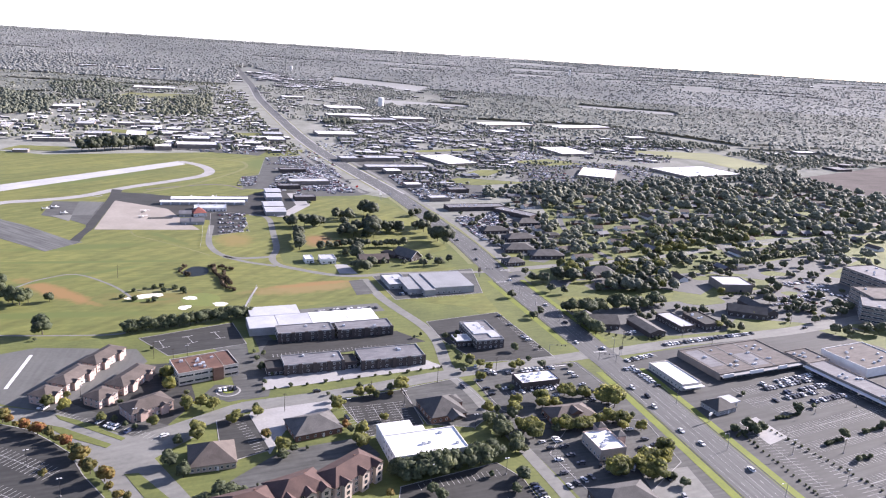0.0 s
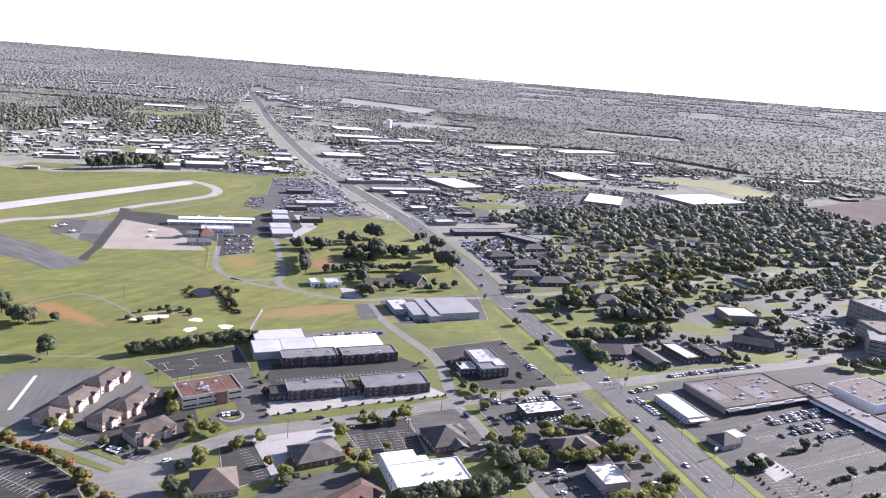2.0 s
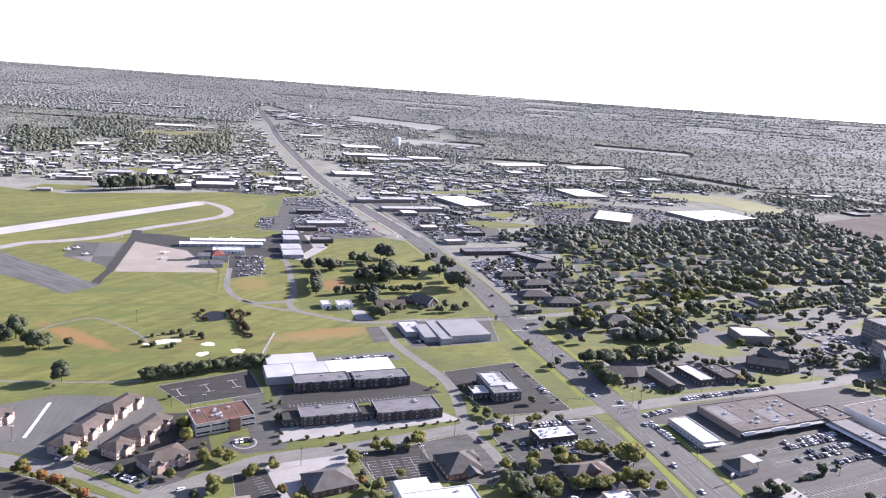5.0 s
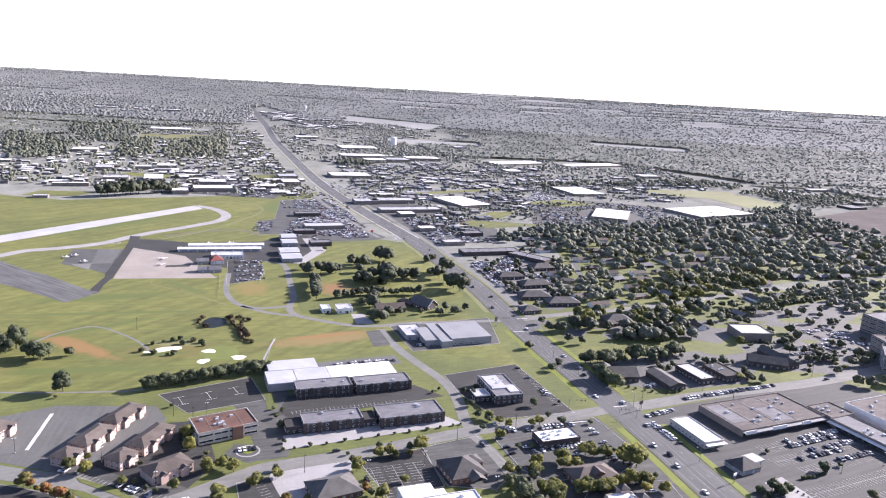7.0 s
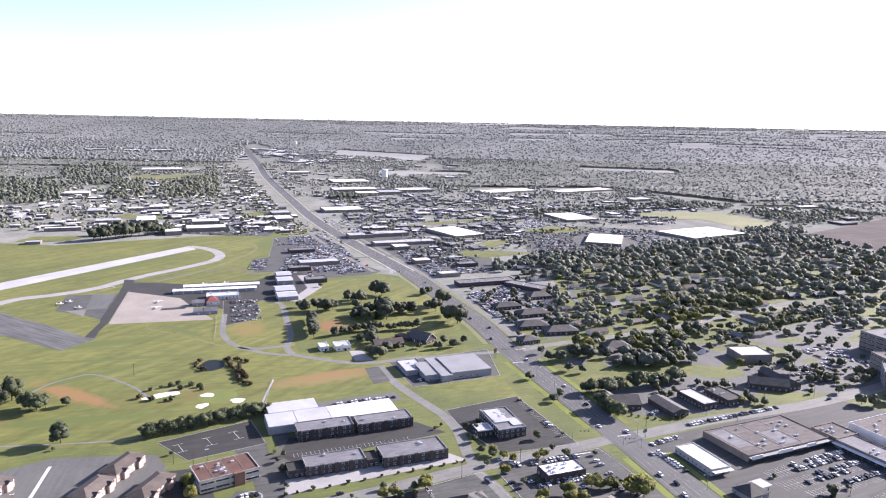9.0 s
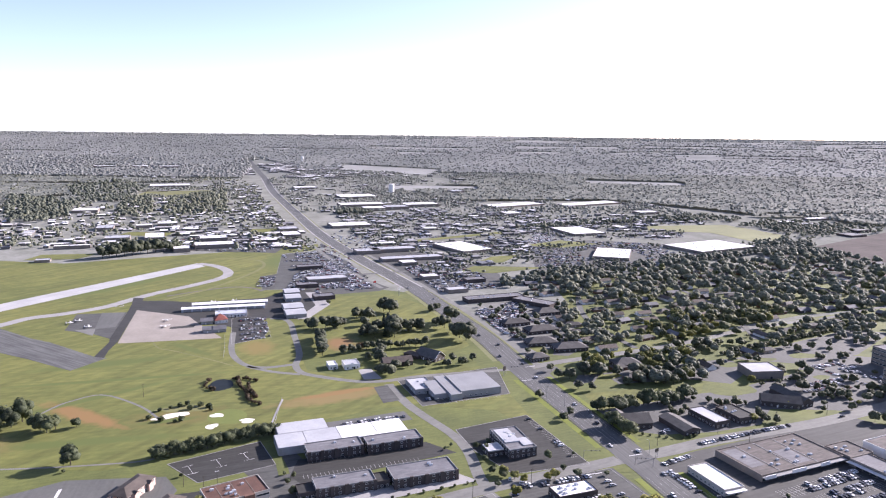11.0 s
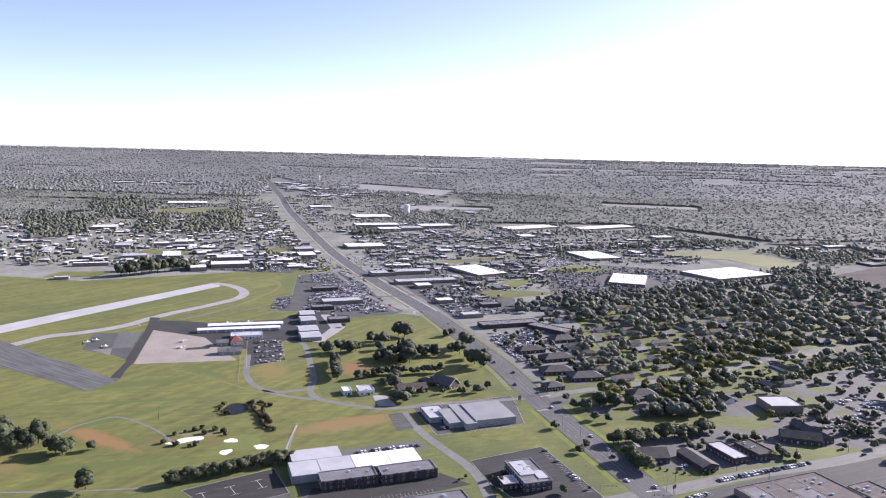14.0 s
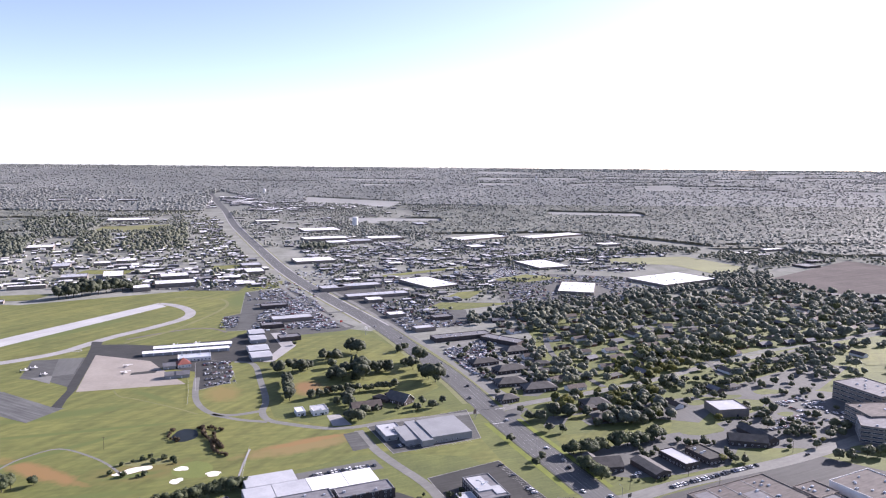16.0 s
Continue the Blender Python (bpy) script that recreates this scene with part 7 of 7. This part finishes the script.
# ---- woods, parks and gardens: crowds of trees ----
def forest(name, count, poly, heights, clumps, level, mat, label, gap=2.0, fields=True, spread=0.46, density=None, sprays=0):
    """Trees by chance over a stretch of the plan, all in one mesh; each crown has so many clumps."""
    xs, ys = [p[0] for p in poly], [p[1] for p in poly]
    cs, rs, trunks, tries, done = [], [], [], 0, 0
    while done < count and tries < count * 12:
        tries += 1
        x, y = rng.uniform(min(xs), max(xs)), rng.uniform(min(ys), max(ys))
        if not inside(x, y, poly) or not clear(x, y, gap, fields):
            continue
        if density is not None and noise.noise(Vector((x * density, y * density, 3.7))) < rng.uniform(-0.5, 0.35):
            continue
        h = rng.uniform(*heights)
        z = ground_z(x, y)
        if clumps == 1:
            c, r = np.array([[0, 0, h * 0.42]]), np.array([h * spread * rng.uniform(0.9, 1.25)])
        else:
            c, r = crown_clumps(clumps, h, h * spread * rng.uniform(0.85, 1.2), 0.0)
        cs.append(c + np.array([x, y, z]))
        rs.append(r)
        if sprays:
            trunks.append(trunk_quads(x, y, z - 0.2, h * 0.5, h * 0.025))
        done += 1
    cs, rs = np.concatenate(cs), np.concatenate(rs)
    tagged(new(name, clump_mesh(name, cs, rs, mat, level, 0.13 if level > 1 else 0.2, cards=loose_sprays(cs, rs, sprays, 0.55) if sprays else None, trunks=trunks)), label, "trees", kind="stuff")


def canopy(name, poly, step, height, mat, label):
    """The closed, uneven roof of leaves of a wide wood, open over its fields."""
    xs, ys = np.arange(min(q[0] for q in poly), max(q[0] for q in poly), step), np.arange(min(q[1] for q in poly), max(q[1] for q in poly), step)
    s, at = Shape(), {}
    for j, y in enumerate(ys):
        for i, x in enumerate(xs):
            if inside(x, y, poly) and clear(x, y, step * 0.8, True):
                x1, y1 = x + rng.uniform(-0.3, 0.3) * step, y + rng.uniform(-0.3, 0.3) * step
                at[i, j] = len(s.v)
                s.v.append((float(x1), float(y1), ground_z(x1, y1) + height * (1 + 0.16 * float(rng.normal()))))
    for (i, j), a in at.items():
        q = [at.get(k) for k in ((i + 1, j), (i + 1, j + 1), (i, j + 1))]
        if None not in q:
            s.f += [(a, q[0], q[1]), (a, q[1], q[2])]
    tagged(new(name, s.mesh(name, mat)), label, "trees", kind="stuff")


NORTH_GARDENS = [(150, 960), (260, 830), (420, 880), (505, 910), (700, 960), (860, 1060), (735, 1240), (560, 1330), (520, 1240), (330, 1160), (200, 1110), (130, 1090)]
WEST_GARDENS = [(115, 690), (190, 730), (300, 800), (260, 840), (150, 960), (130, 900), (110, 780)]
W, D, B = M["leaf_wood"], M["leaf_pale"], M["leaf_body"]
forest("garden_trees", 590, NORTH_GARDENS, (8, 18), 8, 2, W, "dense round green garden trees between the houses", sprays=5)
forest("garden_trees", 130, [(60, 1000), (130, 950), (200, 1000), (220, 1110), (330, 1165), (300, 1200), (140, 1130), (60, 1050)], (8, 15), 7, 2, W, "dense garden trees beside the stores", gap=1.5, sprays=4)
forest("garden_trees", 70, NORTH_GARDENS, (9, 15), 8, 2, D, "pale green garden trees between the houses", sprays=5)
forest("garden_trees", 90, WEST_GARDENS, (6, 13), 8, 2, W, "garden trees between the roadside houses", sprays=5)
forest("garden_trees", 30, [(190, 720), (260, 750), (360, 810), (400, 880), (260, 860), (200, 800)], (7, 13), 9, 2, M["leaf_light"], "yellow-green trees along the side street", gap=1.0, sprays=6)
forest("garden_trees", 30, [(190, 720), (260, 750), (360, 810), (400, 880), (260, 860), (200, 800)], (10, 16), 9, 2, D, "pale green trees along the side street", gap=1.0, sprays=6)
far_grove("broadleaf", "dense dark hedge trees along the church lot", [(262 + 4 * k + rng.uniform(-1, 1), 702 + 2.45 * k + rng.uniform(-1, 1), rng.uniform(3.5, 6.5)) for k in range(42)])
forest("roadside_trees", 60, [(60, 660), (110, 700), (160, 860), (130, 950), (30, 960), (10, 900), (60, 760)], (4, 9), 7, 2, B, "trees among the roadside buildings", sprays=5)
forest("office_trees", 45, [(110, 500), (240, 520), (340, 560), (360, 600), (300, 640), (240, 600), (120, 560)], (4, 8), 7, 2, B, "small trees among the offices", gap=1.0, sprays=6)
forest("hospital_trees", 60, [(230, 650), (330, 620), (440, 560), (470, 640), (430, 760), (330, 790), (240, 720)], (4, 10), 7, 2, B, "trees round the hospital", gap=1.0, sprays=6)
forest("side_trees", 24, [(130, 640), (200, 615), (262, 690), (262, 745), (200, 718), (130, 685)], (8, 14), 9, 2, B, "trees along the side street", gap=1.5, sprays=7)
forest("side_trees", 22, [(120, 600), (215, 622), (268, 690), (262, 745), (190, 712), (120, 680)], (9, 15), 9, 2, W, "trees along the side street", gap=1.5, sprays=7)
forest("side_trees", 24, [(120, 610), (215, 630), (262, 745), (120, 680)], (7, 12), 9, 2, M["leaf_light"], "pale green trees along the side street", gap=1.5, sprays=7)
forest("side_trees", 55, [(300, 735), (350, 757), (440, 812), (520, 850), (640, 900), (560, 905), (420, 845), (330, 798)], (5, 12), 8, 2, W, "trees between the church lot and the side street", gap=1.0, sprays=6)
forest("side_trees", 24, [(300, 735), (350, 757), (440, 812), (520, 850), (560, 905), (420, 845), (330, 798)], (5, 9), 8, 2, D, "pale green trees between the church lot and the side street", gap=1.0, sprays=6)
forest("side_trees", 60, [(430, 740), (560, 780), (700, 860), (760, 960), (640, 900), (480, 850), (400, 800)], (8, 13), 8, 2, W, "trees along the side street", gap=1.5, sprays=5)
forest("strip_trees", 22, [(150, 1385), (190, 1368), (262, 1418), (256, 1424)], (6, 9), 5, 1, W, "row of round trees in a green strip", gap=0, fields=False)
BELT = [(560, 1330), (735, 1245), (760, 1060), (900, 1100), (745, 1230), (690, 1345), (700, 1440), (600, 1460), (540, 1330), (340, 1230), (330, 1165)]
forest("wood_edge", 520, BELT, (10, 16), 5, 1, W, "dense woods beside the plowed field")
forest("town_belt", 260, [(115, 1632), (191, 1625), (322, 1717), (442, 1770), (545, 1795), (670, 1795), (726, 1867), (651, 1948), (465, 1866), (203, 1700)], (9, 15), 4, 1, W, "belt of dark trees behind the stores", gap=0.5)
forest("town_belt", 150, [(695, 1725), (715, 1655), (750, 1605), (800, 1590), (900, 1690), (870, 1760), (770, 1790)], (8, 14), 4, 1, W, "belt of dark trees beside the hay field", gap=0.5)
forest("town_belt", 90, [(-330, 1860), (-230, 1880), (-250, 1930), (-320, 1960)], (10, 16), 4, 1, W, "clump of dark trees among the stores", gap=0.0)
forest("town_trees", 1900, NEAR_TOWN, (4, 9), 3, 1, W, "trees among stores and lots", density=0.008)
forest("town_trees", 2900, WEST_TOWN, (7, 14), 3, 1, W, "trees among the houses west of the highway", density=0.005)
for count, poly in ((420, [(-1022, 1585), (-965, 1618), (-957, 1720), (-1097, 2035), (-1310, 2203), (-1411, 2197)]), (380, [(-1097, 2035), (-1013, 2096), (-1131, 2609), (-1361, 2824), (-1440, 2600)]),
                    (170, [(-838, 1716), (-791, 1820), (-989, 2281), (-1033, 2174)]), (330, [(-766, 1789), (-721, 1784), (-608, 1851), (-837, 2548), (-919, 2420), (-885, 2192)])):
    forest("town_woods", count, poly, (12, 19), 4, 1, W, "thick dark woods between the western houses", gap=0.0)
forest("store_trees", 200, [(100, 1120), (420, 1180), (520, 1300), (560, 1420), (440, 1440), (300, 1500), (130, 1380)], (5, 9), 4, 1, W, "trees among the big stores", density=0.01)
forest("field_belt", 300, [(590, 1330), (600, 1400), (665, 1440), (860, 1625), (1100, 1600), (1100, 1720), (800, 1860), (640, 1720), (690, 1560), (560, 1440)], (8, 14), 4, 1, W, "tree belt along the plowed field", gap=1.0)
WEST_BACK = [(-2100, 1850), (-640, 1950), (-880, 2900), (-2400, 2950)]
canopy("wood_canopy", [(-2100, 1950), (-1150, 2000), (-1000, 2350), (-1150, 2700), (-1000, 2900), (-2400, 2950)], 15.0, 6.0, M["leaf_hazed"], "closed roof of leaves behind the western houses")
forest("back_woods", 3200, WEST_BACK, (9, 15), 2, 1, M["leaf_hazed"], "continuous woods behind the western houses", density=0.002)
HIGHWAY_WEST = [(-330, 1300), (-255, 1300), (-420, 1700), (-640, 2280), (-800, 2800), (-860, 2700), (-600, 2000), (-400, 1500)]
forest("roadside_trees", 420, HIGHWAY_WEST, (5, 10), 3, 1, W, "trees along the highway")
EAST_WOODS = [(520, 2280), (690, 2100), (760, 1990), (780, 1900), (900, 1900), (1000, 1750), (1500, 1800), (2300, 2600), (2300, 3200), (300, 3200), (-200, 2700), (-60, 2240), (268, 2295)]
# these woods take the haze-paled leaf colours
canopy("wood_canopy", EAST_WOODS, 11.0, 7.0, M["leaf_hazed"], "closed roof of leaves of the wide woods")
forest("east_woods", 6500, EAST_WOODS, (10, 16), 2, 1, M["leaf_hazed"], "wide woods with leaf colours paled as by haze")
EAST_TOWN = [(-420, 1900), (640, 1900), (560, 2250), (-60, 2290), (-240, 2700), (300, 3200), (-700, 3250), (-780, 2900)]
forest("east_trees", 2900, EAST_TOWN, (8, 14), 2, 1, M["leaf_hazed"], "trees among stores along the highway", density=0.004)
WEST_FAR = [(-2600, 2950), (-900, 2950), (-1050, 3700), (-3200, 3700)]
canopy("wood_canopy", WEST_FAR, 20.0, 6.5, M["leaf_rim_hazed"], "closed roof of leaves of the distant woods")
forest("west_woods", 4000, WEST_FAR, (10, 16), 1, 1, M["leaf_rim_hazed"], "distant woods and gardens", density=0.003)
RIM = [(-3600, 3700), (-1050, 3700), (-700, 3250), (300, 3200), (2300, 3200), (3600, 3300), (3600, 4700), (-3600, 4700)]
canopy("wood_canopy", RIM, 30.0, 4.2, M["leaf_rim_hazed"], "closed roof of leaves of the distant woods")
forest("distant_woods", 3000, [(-3600, 4690), (3600, 4690), (3600, 4840), (-3600, 4840)], (2.5, 4), 1, 1, M["leaf_rim_hazed"], "hazy woods on the horizon", spread=1.4)
forest("distant_woods", 16500, RIM, (5, 9), 1, 1, M["leaf_rim_hazed"], "hazy distant woods up to the horizon", spread=0.7)
WEST_SIDE = [(-3600, 1500), (-1900, 1300), (-2400, 2950), (-3600, 3700)]
forest("west_side_woods", 900, WEST_SIDE, (10, 17), 2, 1, M["leaf_hazed"], "distant woods")


# ---- the small buildings and parked cars of the town, too many to count ----
def crowd(name, count, poly, sizes, mat, label, category, gap=4.0, keep=True, deg=GRID, level=0.0, density=None):
    xs, ys = [p[0] for p in poly], [p[1] for p in poly]
    s, done, tries = Shape(), 0, 0
    while done < count and tries < count * 15:
        tries += 1
        x, y = rng.uniform(min(xs), max(xs)), rng.uniform(min(ys), max(ys))
        if not inside(x, y, poly) or (keep and not clear(x, y, gap + 0.3 * sizes[0][1], True)):
            continue
        if density is not None and noise.noise(Vector((x * density, y * density, 9.1))) < rng.uniform(-0.3, 0.3):
            continue
        (w0, w1), (d0, d1), (h0, h1) = sizes
        w, d, h = rng.uniform(w0, w1), rng.uniform(d0, d1), rng.uniform(h0, h1)
        a = deg + rng.choice([0, 90]) + rng.normal(0, 3)
        z = ground_z(x, y) - 0.2 + level
        k, top = len(s.v), h * (1.35 if w < 16 else 1.06)
        c = [turned(p * w / 2, q * d / 2, a) for p, q in ((-1, -1), (1, -1), (1, 1), (-1, 1))]
        r0, r1 = turned(-w * 0.4, 0, a), turned(w * 0.4, 0, a)
        s.v += [(x + p, y + q, z) for p, q in c] + [(x + p, y + q, z + h) for p, q in c] + [(x + r0[0], y + r0[1], z + top), (x + r1[0], y + r1[1], z + top)]
        s.f += [tuple(k + i for i in f) for f in ((0, 1, 5, 4), (1, 2, 6, 5), (2, 3, 7, 6), (3, 0, 4, 7), (4, 5, 9, 8), (5, 6, 9), (6, 7, 8, 9), (7, 4, 8))]
        done += 1
    me = s.mesh(name, mat)
    # wall faces get the dark tone that paints their shade; roofs keep theirs
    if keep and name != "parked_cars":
        me.materials.append(M["town_wall_shade"])
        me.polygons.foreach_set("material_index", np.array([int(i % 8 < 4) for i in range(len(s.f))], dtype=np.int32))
    tagged(new(name, me), label, category, kind="stuff")


SMALL, WIDE, CAR = ((9, 18), (7, 12), (3, 5)), ((13, 38), (10, 24), (3.5, 5.5)), ((4.2, 4.9), (1.7, 1.9), (1.0, 1.2))
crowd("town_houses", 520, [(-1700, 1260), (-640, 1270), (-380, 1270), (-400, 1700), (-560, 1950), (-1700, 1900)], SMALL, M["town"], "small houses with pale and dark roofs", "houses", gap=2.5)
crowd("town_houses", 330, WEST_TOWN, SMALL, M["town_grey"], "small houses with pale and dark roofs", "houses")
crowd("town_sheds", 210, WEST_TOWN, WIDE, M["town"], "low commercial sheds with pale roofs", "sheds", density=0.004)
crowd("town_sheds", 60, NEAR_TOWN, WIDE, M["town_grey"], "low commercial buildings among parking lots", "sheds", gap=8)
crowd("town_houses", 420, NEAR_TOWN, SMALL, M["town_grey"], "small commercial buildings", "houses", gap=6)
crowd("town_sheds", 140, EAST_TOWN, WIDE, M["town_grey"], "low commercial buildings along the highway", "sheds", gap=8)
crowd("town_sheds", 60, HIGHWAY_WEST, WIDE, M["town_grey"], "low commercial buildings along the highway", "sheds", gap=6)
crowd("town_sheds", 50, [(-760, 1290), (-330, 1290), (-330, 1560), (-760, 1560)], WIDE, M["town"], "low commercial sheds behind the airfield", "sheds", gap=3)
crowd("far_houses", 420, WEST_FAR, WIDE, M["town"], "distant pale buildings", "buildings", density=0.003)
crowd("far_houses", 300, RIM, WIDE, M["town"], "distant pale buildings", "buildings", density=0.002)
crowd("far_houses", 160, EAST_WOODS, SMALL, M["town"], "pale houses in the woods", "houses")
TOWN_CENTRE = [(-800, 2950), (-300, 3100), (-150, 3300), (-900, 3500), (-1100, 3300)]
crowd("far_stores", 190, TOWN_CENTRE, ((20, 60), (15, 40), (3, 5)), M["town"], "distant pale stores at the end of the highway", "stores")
for poly, n in ((HIGHWAY_WEST, 260), ([(150, 1150), (420, 1190), (440, 1420), (270, 1450)], 320), ([(-240, 960), (-110, 985), (-180, 1150), (-255, 1130)], 300), ([(30, 850), (95, 930), (110, 870), (50, 800)], 60), ([(-30, 970), (50, 1000), (20, 1150), (-90, 1290), (-130, 1240)], 380),
                ([(-330, 1300), (-200, 1180), (-120, 1340), (-260, 1560)], 200), ([(-100, 1320), (80, 1340), (70, 1430), (-100, 1400)], 120), ([(120, 1330), (250, 1400), (230, 1500), (110, 1440)], 160), ([(150, 1150), (210, 1170), (200, 1270), (140, 1260)], 90), ([(-560, 1270), (-350, 1260), (-350, 1440), (-550, 1420)], 200), ([(40, 1940), (250, 1960), (240, 2020), (40, 2000)], 150)):
    crowd("parked_cars", n, poly, CAR, M["cars"], "closely parked cars of many colours", "cars", gap=0.5, level=0.3)


def car_lines(count, poly, label):
    """Rows of closely parked cars along the street grid, all in one mesh."""
    xs, ys = [q[0] for q in poly], [q[1] for q in poly]
    s, done, tries = Shape(), 0, 0
    while done < count and tries < count * 20:
        tries += 1
        x, y = rng.uniform(min(xs), max(xs)), rng.uniform(min(ys), max(ys))
        a = GRID + rng.choice([0, 90])
        n = int(rng.integers(6, 18))
        end = turned(n * 2.8, 0, a)
        if not all(inside(px, py, poly) and clear(px, py, 2, True) for px, py in ((x, y), (x + end[0] / 2, y + end[1] / 2), (x + end[0], y + end[1]))):
            continue
        for i in range(n):
            if rng.random() < 0.8:
                px, py = turned(i * 2.8, rng.uniform(-0.3, 0.3), a)
                s.box(x + px, y + py, 0.35, 1.8, 4.6, 0.55, a)
                s.box(x + px, y + py, 0.9, 1.5, 2.6, 0.5, a, 0.8)
        done += 1
    tagged(new("parked_cars", s.mesh("parked_cars", M["cars"])), label, "cars", kind="stuff")


for poly, n in ((NEAR_TOWN, 150), ([(20, 765), (20, 880), (45, 930), (130, 935), (150, 860), (110, 730), (70, 690)], 26), ([(-200, 925), (-100, 975), (-180, 1190), (-250, 1292), (-319, 1248), (-267, 1094)], 40),
                ([(-760, 1290), (-330, 1290), (-330, 1560), (-760, 1560)], 50), (EAST_TOWN, 90), ([(230, 600), (310, 650), (360, 720), (420, 700), (420, 560), (350, 550)], 14), ([(120, 1130), (330, 1180), (420, 1430), (260, 1470), (130, 1380)], 26), (HIGHWAY_WEST, 30)):
    car_lines(n, poly, "rows of parked cars on worn lots")


def far_car_rows(rows, label):
    """Rows of parked cars at given places: x, y, heading, stalls, share taken; all in one mesh."""
    s = Shape()
    for x, y, deg, n, fill in rows:
        for i in range(n):
            for side in (-2.7, 2.7):
                if rng.random() < fill:
                    px, py = turned((i + 0.5) * 2.75, side, deg)
                    s.box(x + px, y + py, 0.2, 1.8, 4.5, 0.65, deg)
                    s.box(x + px, y + py, 0.85, 1.5, 2.5, 0.5, deg, 0.8)
    tagged(new("parked_cars", s.mesh("parked_cars", M["cars"])), label, "cars", kind="stuff")


far_car_rows([(-254 + 6 * k, 800 - 18 * k, 20, 11, 0.6) for k in range(5)], "rows of parked cars in the airfield car park")
far_car_rows([(-296 + 2 * k, 1040 - 15 * k, 22, 9, 0.75) for k in range(5)] + [(-262 + 8 * k, 1180 - 22 * k, 24, 22, 0.7) for k in range(10)], "rows of new cars on the sales lots")
far_car_rows([(34 + 4 * k, 812 + 17 * k, 24, 15, 0.6) for k in range(6)], "rows of parked cars before the strip mall")
far_car_rows([(140 + 6 * k, 1240 + 22 * k, 24, 22, 0.4) for k in range(6)] + [(395 + 6 * k, 1490 + 18 * k, 32, 34, 0.35) for k in range(5)] + [(128 + 5 * k, 1420 + 22 * k, 36, 26, 0.5) for k in range(7)], "rows of parked cars round the big stores")
